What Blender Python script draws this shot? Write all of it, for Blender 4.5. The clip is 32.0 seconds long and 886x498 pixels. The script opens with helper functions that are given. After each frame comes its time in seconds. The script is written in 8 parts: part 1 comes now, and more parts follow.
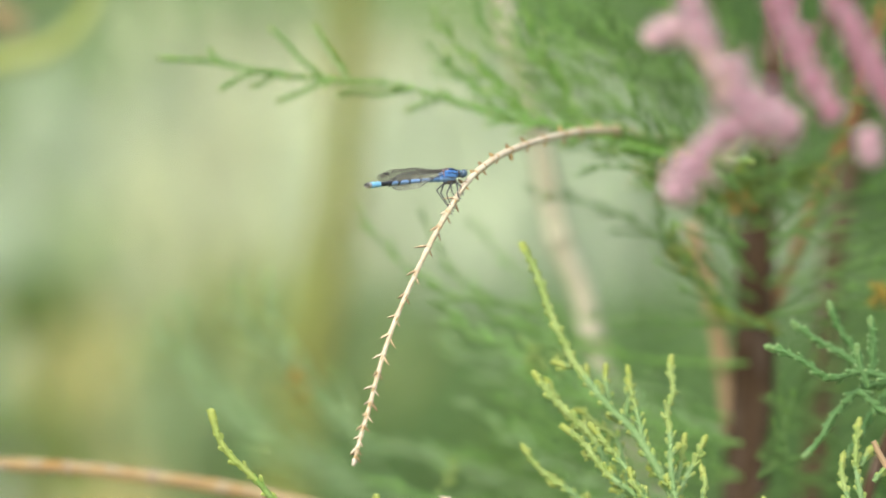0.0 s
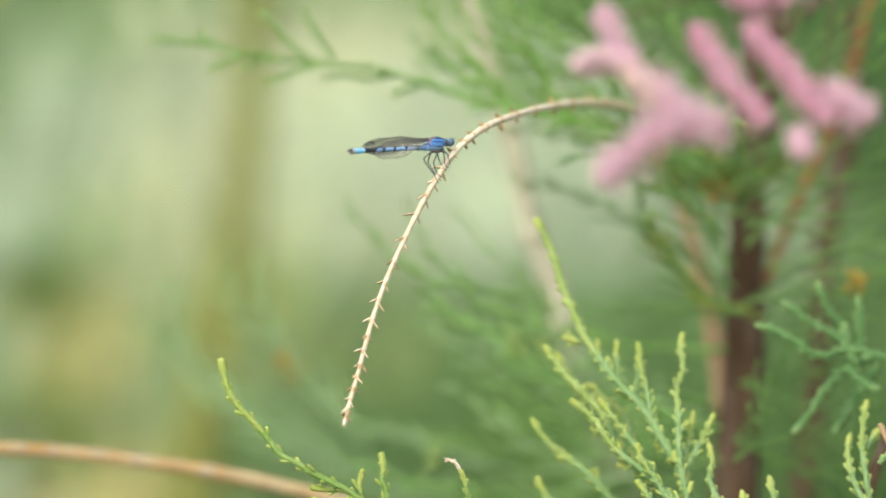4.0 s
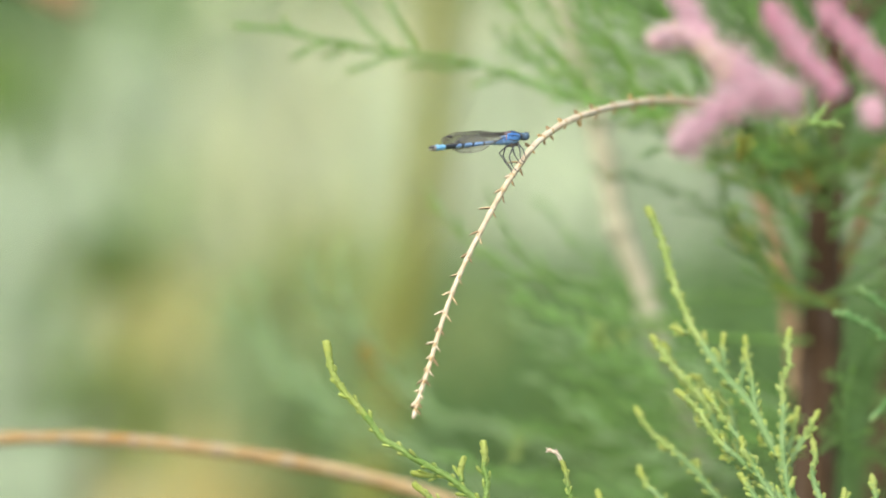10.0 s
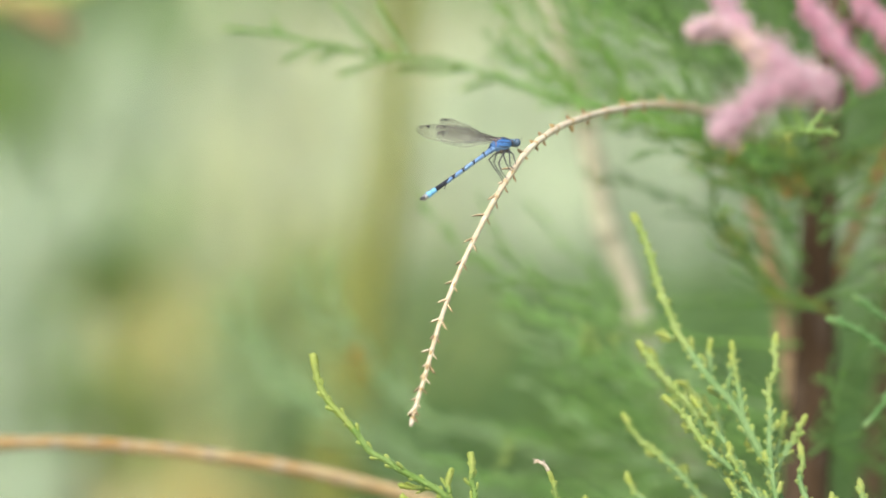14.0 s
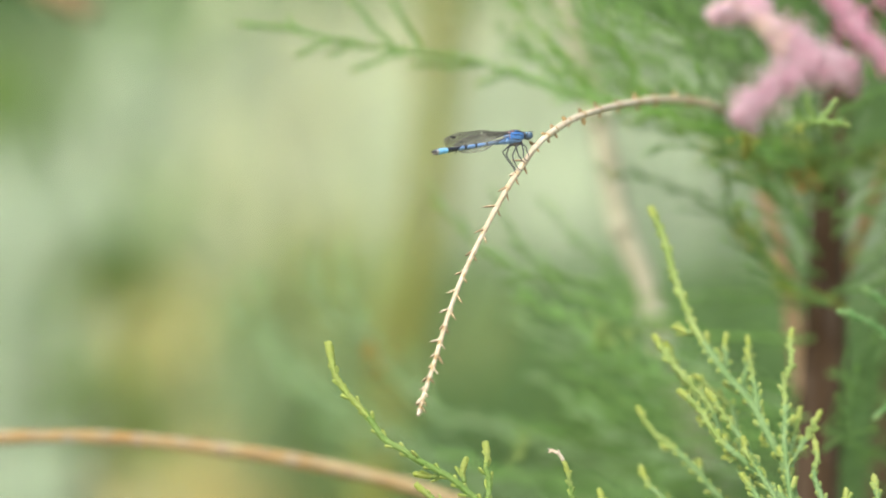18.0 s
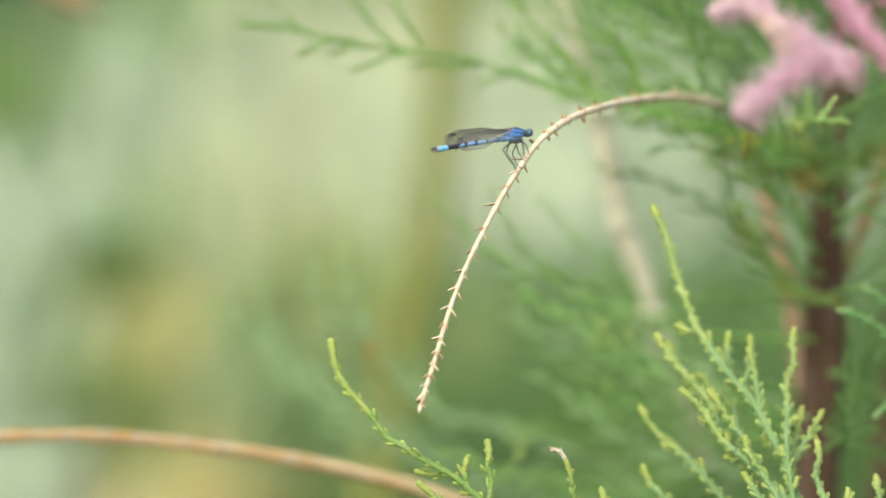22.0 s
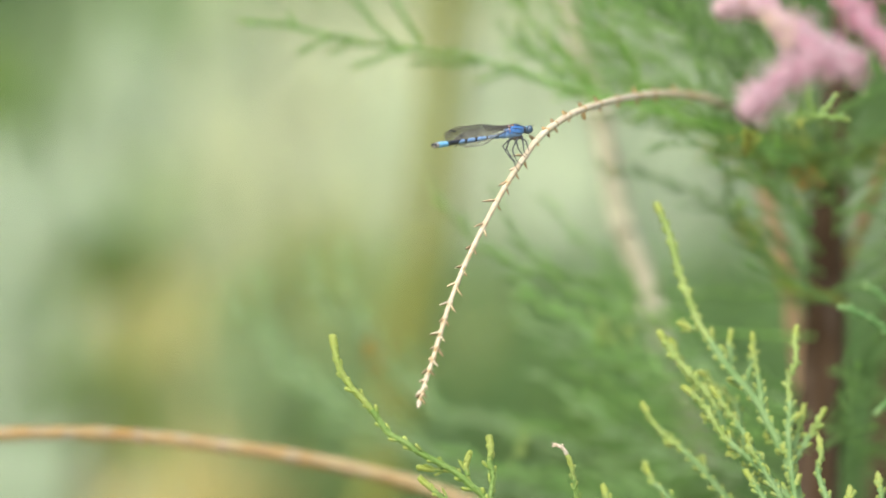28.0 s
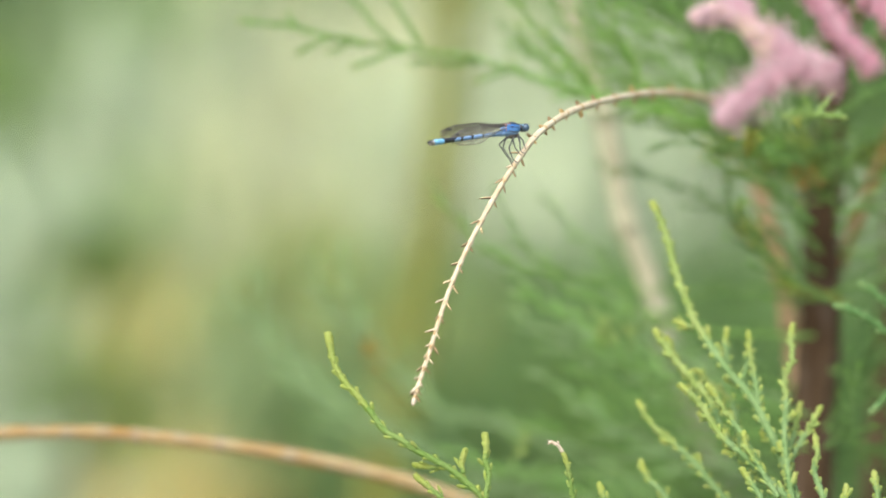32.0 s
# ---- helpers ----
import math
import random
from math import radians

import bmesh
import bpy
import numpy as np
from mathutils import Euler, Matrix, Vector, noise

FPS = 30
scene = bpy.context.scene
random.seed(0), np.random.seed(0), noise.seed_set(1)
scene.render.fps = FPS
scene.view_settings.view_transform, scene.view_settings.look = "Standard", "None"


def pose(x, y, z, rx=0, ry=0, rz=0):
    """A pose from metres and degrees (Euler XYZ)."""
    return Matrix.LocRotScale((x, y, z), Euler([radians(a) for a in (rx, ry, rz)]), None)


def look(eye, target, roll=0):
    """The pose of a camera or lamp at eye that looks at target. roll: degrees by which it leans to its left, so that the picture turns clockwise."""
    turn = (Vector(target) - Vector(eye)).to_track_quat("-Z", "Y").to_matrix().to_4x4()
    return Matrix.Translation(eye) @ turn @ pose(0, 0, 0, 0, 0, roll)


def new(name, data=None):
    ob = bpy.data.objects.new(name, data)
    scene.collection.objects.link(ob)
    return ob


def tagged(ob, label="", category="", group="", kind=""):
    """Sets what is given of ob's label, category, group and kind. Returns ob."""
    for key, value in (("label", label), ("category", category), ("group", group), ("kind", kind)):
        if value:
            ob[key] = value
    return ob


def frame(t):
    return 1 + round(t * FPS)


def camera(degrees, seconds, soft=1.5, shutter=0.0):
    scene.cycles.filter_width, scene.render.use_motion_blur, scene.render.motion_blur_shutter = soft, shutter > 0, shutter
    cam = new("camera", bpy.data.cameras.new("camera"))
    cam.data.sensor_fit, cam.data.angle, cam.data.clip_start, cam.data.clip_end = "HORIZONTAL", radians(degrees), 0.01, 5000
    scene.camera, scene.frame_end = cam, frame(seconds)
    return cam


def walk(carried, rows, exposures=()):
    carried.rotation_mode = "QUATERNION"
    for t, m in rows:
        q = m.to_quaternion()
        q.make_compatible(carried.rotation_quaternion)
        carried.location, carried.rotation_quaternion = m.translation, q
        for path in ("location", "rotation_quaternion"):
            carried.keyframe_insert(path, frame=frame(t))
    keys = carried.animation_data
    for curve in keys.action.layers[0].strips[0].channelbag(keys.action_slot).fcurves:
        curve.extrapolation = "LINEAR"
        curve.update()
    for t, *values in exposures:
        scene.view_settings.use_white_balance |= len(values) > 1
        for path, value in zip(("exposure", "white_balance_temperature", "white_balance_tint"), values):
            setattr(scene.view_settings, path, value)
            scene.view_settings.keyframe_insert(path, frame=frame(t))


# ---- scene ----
# Units: metres. The twig with the damselfly hangs in the plane y = 0, a metre above the ground;
# the camera stands 1.1 m in front of it with a long lens at wide aperture.
cam = camera(12.0, 32.0, soft=1.8)
cam.data.dof.use_dof = True
cam.data.dof.focus_distance = 1.098
cam.data.dof.aperture_fstop = 5.9
cam.data.dof.aperture_blades = 0
REACH = 1.1


def eye(x, z, pan, tilt):
    return pose(x, -REACH, 1 + z, 90 + tilt, 0, pan)


walk(cam, [
    (0, eye(-0.00378, 0.00068, -1.1269, 0.4746)),
    (0.5, eye(0.00260, 0.00113, -1.0400, 0.4455)),
    (1, eye(0.00593, -0.00036, -0.9484, 0.4658)),
    (1.5, eye(0.01135, 0.00011, -0.8437, 0.5209)),
    (2, eye(0.01663, 0.00441, -0.8331, 0.4468)),
    (2.5, eye(0.01298, 0.00594, -0.9750, 0.3183)),
    (3, eye(0.00185, 0.00027, -1.0654, 0.2421)),
    (3.5, eye(-0.00374, -0.00255, -1.1110, 0.2345)),
    (4, eye(0.00339, -0.00127, -0.9369, 0.2631)),
    (4.5, eye(0.00267, -0.00041, -0.8854, 0.1746)),
    (6.5, eye(0.01586, 0.00402, 0.1088, -0.1624)),
    (7, eye(0.00816, 0.00295, 0.0960, -0.1477)),
    (7.5, eye(0.00718, 0.00293, 0.0826, -0.1322)),
    (8, eye(0.00828, 0.00132, 0.0976, -0.0948)),
    (8.5, eye(0.00675, 0.00182, 0.0768, -0.0978)),
    (9, eye(0.00204, 0.00145, 0.0125, -0.0890)),
    (9.5, eye(0.00072, 0.00140, 0.0021, -0.0844)),
    (10, eye(0.00140, 0.00252, 0.0192, -0.0958)),
    (10.5, eye(0.00133, 0.00160, 0.0719, -0.0448)),
    (11, eye(-0.00026, 0.00056, 0.1040, 0.0077)),
    (11.5, eye(0.00001, 0.00067, 0.1077, 0.0446)),
    (12, eye(0.00148, 0.00151, 0.1277, 0.0715)),
    (12.5, eye(0.00210, 0.00244, 0.0824, 0.0436)),
    (13, eye(0.00104, 0.00235, 0.0142, 0.0295)),
    (13.5, eye(0.00207, 0.00106, 0.0052, 0.0623)),
    (14, eye(0.00271, 0.00074, -0.0091, 0.0821)),
    (14.5, eye(0.00359, 0.00056, 0.0213, 0.0800)),
    (16.5, eye(0.00230, -0.00088, 0.0774, 0.0811)),
    (17, eye(0.00115, -0.00092, 0.0552, 0.0718)),
    (18, eye(0.00069, -0.00073, 0.0357, 0.0494)),
    (19, eye(0.00034, -0.00051, 0.0178, 0.0268)),
    (20, eye(-0.00000, 0.00000, 0.0000, 0.0000)),
    (22, eye(-0.00027, 0.00059, -0.0139, -0.0337)),
    (23, eye(-0.00071, 0.00054, -0.0251, -0.0458)),
    (24, eye(-0.00148, 0.00074, -0.0371, -0.0562)),
    (25, eye(-0.00183, 0.00063, -0.0434, -0.0624)),
    (25.5, eye(-0.00204, 0.00073, -0.0470, -0.0676)),
    (27.5, eye(-0.00144, 0.00083, -0.0419, -0.0842)),
    (28, eye(-0.00085, 0.00085, -0.0346, -0.0884)),
    (28.5, eye(-0.00061, 0.00077, -0.0506, -0.0874)),
    (29, eye(-0.00093, 0.00085, -0.0741, -0.0884)),
    (29.5, eye(-0.00190, 0.00097, -0.1104, -0.0978)),
    (30, eye(-0.00213, 0.00087, -0.1365, -0.1041)),
    (30.5, eye(-0.00272, 0.00137, -0.1753, -0.1186)),
    (31, eye(-0.00342, 0.00150, -0.2003, -0.1279)),
    (31.5, eye(-0.00384, 0.00162, -0.2214, -0.1373)),
    (32, eye(-0.00382, 0.00160, -0.2365, -0.1447)),
], [(0, 0.51, 6690, 6.5), (32, 0.51, 6690, 6.5)])

# ---- light: high thin cloud, soft sun from above and behind the camera ----
world = bpy.data.worlds.new("sky")
scene.world = world
world.use_nodes = True
sky = world.node_tree.nodes.new("ShaderNodeTexSky")
sky.sky_type = "NISHITA"
sky.sun_disc = False
sky.sun_elevation = radians(45)
sky.sun_rotation = radians(204)
sky.dust_density = 3.0
sky.air_density = 1.2
back = world.node_tree.nodes["Background"]
back.inputs["Strength"].default_value = 0.15
world.node_tree.links.new(sky.outputs["Color"], back.inputs["Color"])
sun_data = bpy.data.lights.new("sun", "SUN")
sun_data.energy = 2.3
sun_data.angle = radians(60)
sun_data.color = (1.0, 0.97, 0.91)
sun = new("sun", sun_data)
sun.matrix_world = look((-1.1, -2.5, 2.7), (0, 0, 0))


# ---- materials ----
def shader(name):
    m = bpy.data.materials.new(name)
    m.use_nodes = True
    nt = m.node_tree
    nt.nodes.clear()
    out = nt.nodes.new("ShaderNodeOutputMaterial")
    return m, nt, out


def noise_mix(nt, a, b, scale, detail=4, lo=0.35, hi=0.65, stretch=None):
    tc = nt.nodes.new("ShaderNodeTexCoord")
    src = tc.outputs["Object"]
    if stretch:
        mp = nt.nodes.new("ShaderNodeMapping")
        mp.inputs["Scale"].default_value = stretch
        nt.links.new(src, mp.inputs["Vector"])
        src = mp.outputs["Vector"]
    n = nt.nodes.new("ShaderNodeTexNoise")
    n.inputs["Scale"].default_value = scale
    n.inputs["Detail"].default_value = detail
    nt.links.new(src, n.inputs["Vector"])
    r = nt.nodes.new("ShaderNodeMapRange")
    r.inputs["From Min"].default_value, r.inputs["From Max"].default_value = lo, hi
    nt.links.new(n.outputs["Fac"], r.inputs["Value"])
    mix = nt.nodes.new("ShaderNodeMix")
    mix.data_type = "RGBA"
    nt.links.new(r.outputs["Result"], mix.inputs["Factor"])
    for k, c in ((6, a), (7, b)):
        if isinstance(c, tuple):
            mix.inputs[k].default_value = (*c, 1)
        else:
            nt.links.new(c, mix.inputs[k])
    return mix.outputs[2], n.outputs["Fac"]


def bumped(nt, fac, strength, dist):
    b = nt.nodes.new("ShaderNodeBump")
    b.inputs["Strength"].default_value = strength
    b.inputs["Distance"].default_value = dist
    nt.links.new(fac, b.inputs["Height"])
    return b.outputs["Normal"]


def surface(name, a, b, scale, rough=0.6, bump=0.4, dist=0.0004, c=None, scale2=None, spec=0.4, stretch=None):
    """Opaque surface with colour at two scales and fine relief."""
    m, nt, out = shader(name)
    col, fac = noise_mix(nt, a, b, scale, stretch=stretch)
    if c:
        col, _ = noise_mix(nt, col, c, scale2 or scale * 6, lo=0.5, hi=0.72, stretch=stretch)
    p = nt.nodes.new("ShaderNodeBsdfPrincipled")
    nt.links.new(col, p.inputs["Base Color"])
    p.inputs["Roughness"].default_value = rough
    p.inputs["Specular IOR Level"].default_value = spec
    nt.links.new(bumped(nt, fac, bump, dist), p.inputs["Normal"])
    nt.links.new(p.outputs[0], out.inputs[0])
    return m


def foliage(name, a, b, scale=60, through_light=0.35, gloss=0.25, island=0.35):
    """Thin leaf tissue: colour varies from piece to piece and along it, and light passes through."""
    m, nt, out = shader(name)
    col, fac = noise_mix(nt, a, b, scale)
    geo = nt.nodes.new("ShaderNodeNewGeometry")
    hsv = nt.nodes.new("ShaderNodeHueSaturation")
    rr = nt.nodes.new("ShaderNodeMapRange")
    rr.inputs["To Min"].default_value, rr.inputs["To Max"].default_value = 1 - island, 1 + island
    nt.links.new(geo.outputs["Random Per Island"], rr.inputs["Value"])
    nt.links.new(rr.outputs["Result"], hsv.inputs["Value"])
    nt.links.new(col, hsv.inputs["Color"])
    p = nt.nodes.new("ShaderNodeBsdfPrincipled")
    nt.links.new(hsv.outputs["Color"], p.inputs["Base Color"])
    p.inputs["Roughness"].default_value = 0.55
    p.inputs["Specular IOR Level"].default_value = gloss
    nt.links.new(bumped(nt, fac, 0.3, 0.0003), p.inputs["Normal"])
    tr = nt.nodes.new("ShaderNodeBsdfTranslucent")
    nt.links.new(hsv.outputs["Color"], tr.inputs["Color"])
    mix = nt.nodes.new("ShaderNodeMixShader")
    mix.inputs[0].default_value = through_light
    nt.links.new(p.outputs[0], mix.inputs[1])
    nt.links.new(tr.outputs[0], mix.inputs[2])
    nt.links.new(mix.outputs[0], out.inputs[0])
    return m


GREEN = foliage("tamarisk_green", (0.17, 0.36, 0.06), (0.25, 0.46, 0.10), 180, 0.4, 0.25, 0.25)
BLUISH = foliage("tamarisk_bluish", (0.245, 0.41, 0.155), (0.35, 0.52, 0.235), 160, 0.4, 0.25, 0.2)
YOUNG = foliage("tamarisk_young", (0.35, 0.48, 0.14), (0.45, 0.57, 0.21), 180, 0.4, 0.25, 0.2)
FRESH = foliage("tamarisk_fresh", (0.28, 0.45, 0.12), (0.37, 0.53, 0.18), 180, 0.45, 0.2, 0.12)
# shaded copy of the shoot green: the shade is put into its colour
SHADY = foliage("tamarisk_shaded_blue_green", (0.155, 0.325, 0.11), (0.22, 0.40, 0.16), 160, 0.4, 0.2, 0.15)
TIP = foliage("tamarisk_tip", (0.48, 0.57, 0.14), (0.58, 0.65, 0.22), 200, 0.45, 0.2, 0.10)
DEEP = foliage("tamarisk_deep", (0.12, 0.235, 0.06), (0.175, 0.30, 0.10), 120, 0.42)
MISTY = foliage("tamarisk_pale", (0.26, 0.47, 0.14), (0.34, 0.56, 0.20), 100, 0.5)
# paler green for the far fronds, with their haze put into the colour
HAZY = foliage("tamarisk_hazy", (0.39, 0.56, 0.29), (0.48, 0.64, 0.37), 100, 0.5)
SOFT = foliage("tamarisk_soft", (0.21, 0.39, 0.10), (0.29, 0.475, 0.155), 100, 0.45)
OLIVEY = foliage("tamarisk_olive", (0.21, 0.31, 0.055), (0.30, 0.39, 0.09), 160, 0.4)
YELLOWED = foliage("tamarisk_yellowed", (0.33, 0.36, 0.07), (0.41, 0.42, 0.10), 180, 0.4)
LIME = foliage("tamarisk_lime", (0.44, 0.56, 0.15), (0.53, 0.62, 0.21), 180, 0.45, 0.2, 0.10)
RUSTY = foliage("rusty_tip", (0.42, 0.20, 0.06), (0.50, 0.29, 0.09), 200)
AMBER = foliage("amber_tip", (0.45, 0.28, 0.05), (0.52, 0.38, 0.08), 200)
STRAW = surface("dry_twig_bark", (0.62, 0.51, 0.37), (0.74, 0.66, 0.51), 420, 0.75, 0.5, 0.0002, (0.58, 0.43, 0.26), 260, spec=0.15)
TAN = surface("dry_twig_tan", (0.62, 0.47, 0.28), (0.73, 0.60, 0.41), 420, 0.7, 0.6, 0.0002, (0.42, 0.27, 0.12), 260, spec=0.2)
OCHRE = surface("dry_scale_ochre", (0.54, 0.38, 0.18), (0.42, 0.28, 0.12), 700, 0.6, 0.4, 0.0001)
DRIED = surface("dry_scale_tan", (0.45, 0.34, 0.20), (0.27, 0.19, 0.10), 700, 0.65, 0.5, 0.0001)
THORN = surface("dry_scale", (0.26, 0.17, 0.085), (0.12, 0.075, 0.04), 900, 0.6, 0.4, 0.0001)
GREYTIP = surface("grey_tip", (0.60, 0.50, 0.40), (0.70, 0.61, 0.50), 900, 0.8, 0.5, 0.0002)
BARK = surface("bark_brown", (0.058, 0.035, 0.020), (0.105, 0.067, 0.040), 90, 0.85, 0.8, 0.0010, (0.155, 0.115, 0.09), 130, spec=0.12, stretch=(1, 1, 0.35))
REDBARK = surface("bark_red", (0.25, 0.105, 0.038), (0.34, 0.16, 0.06), 150, 0.65, 0.5, 0.0004, (0.18, 0.08, 0.03), 400, spec=0.2)
CANE = surface("cane_bark", (0.34, 0.21, 0.085), (0.42, 0.33, 0.19), 200, 0.95, 0.9, 0.0006, (0.36, 0.32, 0.25), 330, spec=0.05, stretch=(0.6, 1, 1))
NODE = surface("cane_node", (0.30, 0.22, 0.14), (0.42, 0.33, 0.23), 300, 0.8, 0.6, 0.0003)
PALE = surface("pale_dead_stalk", (0.42, 0.41, 0.29), (0.53, 0.51, 0.38), 60, 0.8, 0.5, 0.0005, (0.36, 0.33, 0.23), 200)
PEACH = surface("peach_stalk", (0.40, 0.27, 0.15), (0.47, 0.33, 0.20), 60, 0.8, 0.4, 0.0004)
PINK = foliage("flower_pink", (0.90, 0.66, 0.75), (0.93, 0.76, 0.82), 300, 0.35, 0.1, 0.08)
ROSE = foliage("flower_rose", (0.78, 0.40, 0.54), (0.85, 0.52, 0.64), 300, 0.35, 0.1, 0.08)
BUFF = foliage("flower_spent", (0.84, 0.68, 0.56), (0.88, 0.76, 0.64), 300, 0.35, 0.15, 0.12)
REED = foliage("reed_stem_olive", (0.20, 0.22, 0.05), (0.26, 0.27, 0.07), 30, 0.2)
T_BENT = foliage("reed_bent_leaf", (0.44, 0.50, 0.16), (0.52, 0.56, 0.20), 30, 0.3, 0.2)
HUSKY = foliage("reed_plume_husk", (0.86, 0.64, 0.38), (0.90, 0.72, 0.47), 200, 0.3, 0.15)
T_CREAM = foliage("reed_cream", (0.61, 0.65, 0.415), (0.69, 0.715, 0.51), 12, 0.45, 0.2)
T_YELLOW = foliage("reed_yellow", (0.67, 0.60, 0.25), (0.75, 0.67, 0.36), 12, 0.45, 0.2)
T_PALE = foliage("reed_pale_green", (0.37, 0.49, 0.25), (0.47, 0.58, 0.34), 12, 0.45, 0.2)
T_SAGE = foliage("reed_sage", (0.46, 0.56, 0.40), (0.56, 0.64, 0.49), 12, 0.45, 0.2)
T_DULL = foliage("reed_dull_green", (0.30, 0.42, 0.21), (0.39, 0.50, 0.29), 12, 0.45, 0.2)
T_LIGHT = foliage("reed_light", (0.55, 0.63, 0.455), (0.65, 0.71, 0.545), 12, 0.45, 0.2)
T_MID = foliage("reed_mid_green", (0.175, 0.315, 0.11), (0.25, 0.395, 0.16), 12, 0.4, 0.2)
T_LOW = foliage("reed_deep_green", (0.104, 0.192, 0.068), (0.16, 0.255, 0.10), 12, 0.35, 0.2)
T_OLIVE = foliage("reed_olive", (0.30, 0.36, 0.12), (0.40, 0.45, 0.18), 12, 0.4)
T_BUSH = foliage("bush_leaf_green", (0.13, 0.24, 0.03), (0.20, 0.32, 0.05), 12, 0.35)
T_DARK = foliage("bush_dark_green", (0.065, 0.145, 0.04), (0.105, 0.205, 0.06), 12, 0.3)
BANK = surface("bank_turf", (0.17, 0.26, 0.09), (0.29, 0.35, 0.15), 5, 0.9, 0.5, 0.01, (0.12, 0.20, 0.07), 17)
EARTH = surface("earth", (0.10, 0.09, 0.05), (0.16, 0.17, 0.07), 3, 0.9, 0.6, 0.02, (0.07, 0.10, 0.03), 14)

BLUE = surface("body_blue", (0.07, 0.20, 0.53), (0.13, 0.32, 0.68), 500, 0.42, 0.15, 0.00005, (0.03, 0.08, 0.25), 1100)
LILAC = surface("body_lilac_blue", (0.19, 0.33, 0.61), (0.28, 0.44, 0.72), 500, 0.4, 0.15, 0.00005)
SKYBLUE = surface("tail_sky_blue", (0.20, 0.55, 0.92), (0.28, 0.62, 0.95), 500, 0.4, 0.1, 0.00005)
BLACK = surface("body_black", (0.012, 0.013, 0.018), (0.03, 0.03, 0.04), 600, 0.35, 0.2, 0.00005)
HUSK = surface("tail_end", (0.62, 0.57, 0.54), (0.16, 0.15, 0.15), 1500, 0.5, 0.2, 0.00005)
HUSK_BROWN = surface("wing_joint", (0.34, 0.22, 0.20), (0.22, 0.15, 0.15), 900, 0.5, 0.2, 0.00005)
EYE = surface("eye_blue_grey", (0.06, 0.11, 0.18), (0.10, 0.16, 0.25), 900, 0.3, 0.05, 0.00002, (0.03, 0.05, 0.08), 600)
FACE = surface("face_grey", (0.05, 0.08, 0.12), (0.10, 0.14, 0.19), 900, 0.5, 0.2, 0.00005, (0.25, 0.24, 0.25), 1200)
LEG = surface("leg_dark", (0.05, 0.055, 0.07), (0.09, 0.09, 0.10), 900, 0.45, 0.2, 0.00005)
UNDER = surface("body_underside", (0.05, 0.042, 0.035), (0.12, 0.10, 0.08), 700, 0.6, 0.3, 0.00008)
VEIN = surface("wing_vein", (0.09, 0.08, 0.07), (0.16, 0.145, 0.13), 900, 0.5, 0.1, 0.00002)


def membrane():
    m, nt, out = shader("wing_membrane")
    clear = nt.nodes.new("ShaderNodeBsdfTransparent")
    clear.inputs["Color"].default_value = (0.985, 0.98, 0.965, 1)
    p = nt.nodes.new("ShaderNodeBsdfPrincipled")
    p.inputs["Base Color"].default_value = (0.74, 0.72, 0.67, 1)
    p.inputs["Roughness"].default_value = 0.25
    mix = nt.nodes.new("ShaderNodeMixShader")
    _, fac = noise_mix(nt, (0, 0, 0), (1, 1, 1), 700)
    r = nt.nodes.new("ShaderNodeMapRange")
    r.inputs["To Min"].default_value, r.inputs["To Max"].default_value = 0.06, 0.16
    nt.links.new(fac, r.inputs["Value"])
    nt.links.new(r.outputs["Result"], mix.inputs[0])
    nt.links.new(clear.outputs[0], mix.inputs[1])
    nt.links.new(p.outputs[0], mix.inputs[2])
    nt.links.new(mix.outputs[0], out.inputs[0])
    return m


WING = membrane()


# ---- builders ----
def spot(u, v, y=0.0):
    """A place that lies u mm right of and v mm above the middle of the twig's plane, carried back along the line of sight to depth y."""
    s = (REACH + y) / REACH / 1000
    return Vector((u * s, y, 1 + v * s))


def smooth(points, steps=6):
    """A smooth line through the points, with tangents held to each span's length."""
    p = [Vector(q) for q in points]
    if len(p) < 3:
        return [p[0].lerp(p[-1], i / (steps * 2)) for i in range(steps * 2 + 1)]
    n = len(p)
    way = []
    for i in range(n):
        a, b = p[i] - p[max(i - 1, 0)], p[min(i + 1, n - 1)] - p[i]
        t = a.normalized() + b.normalized()
        way.append(t.normalized() if t.length > 1e-6 else (a + b).normalized())
    out = []
    for i in range(n - 1):
        a, b = p[i], p[i + 1]
        m = (b - a).length
        for k in range(steps):
            t = k / steps
            out.append(a * (2 * t ** 3 - 3 * t * t + 1) + way[i] * m * (t ** 3 - 2 * t * t + t) + b * (3 * t * t - 2 * t ** 3) + way[i + 1] * m * (t ** 3 - t * t))
    out.append(p[-1])
    return out


def frame_of(d):
    d = d.normalized()
    side = d.cross(Vector((0, 0, 1)) if abs(d.z) < 0.9 else Vector((1, 0, 0))).normalized()
    return d, side, side.cross(d)


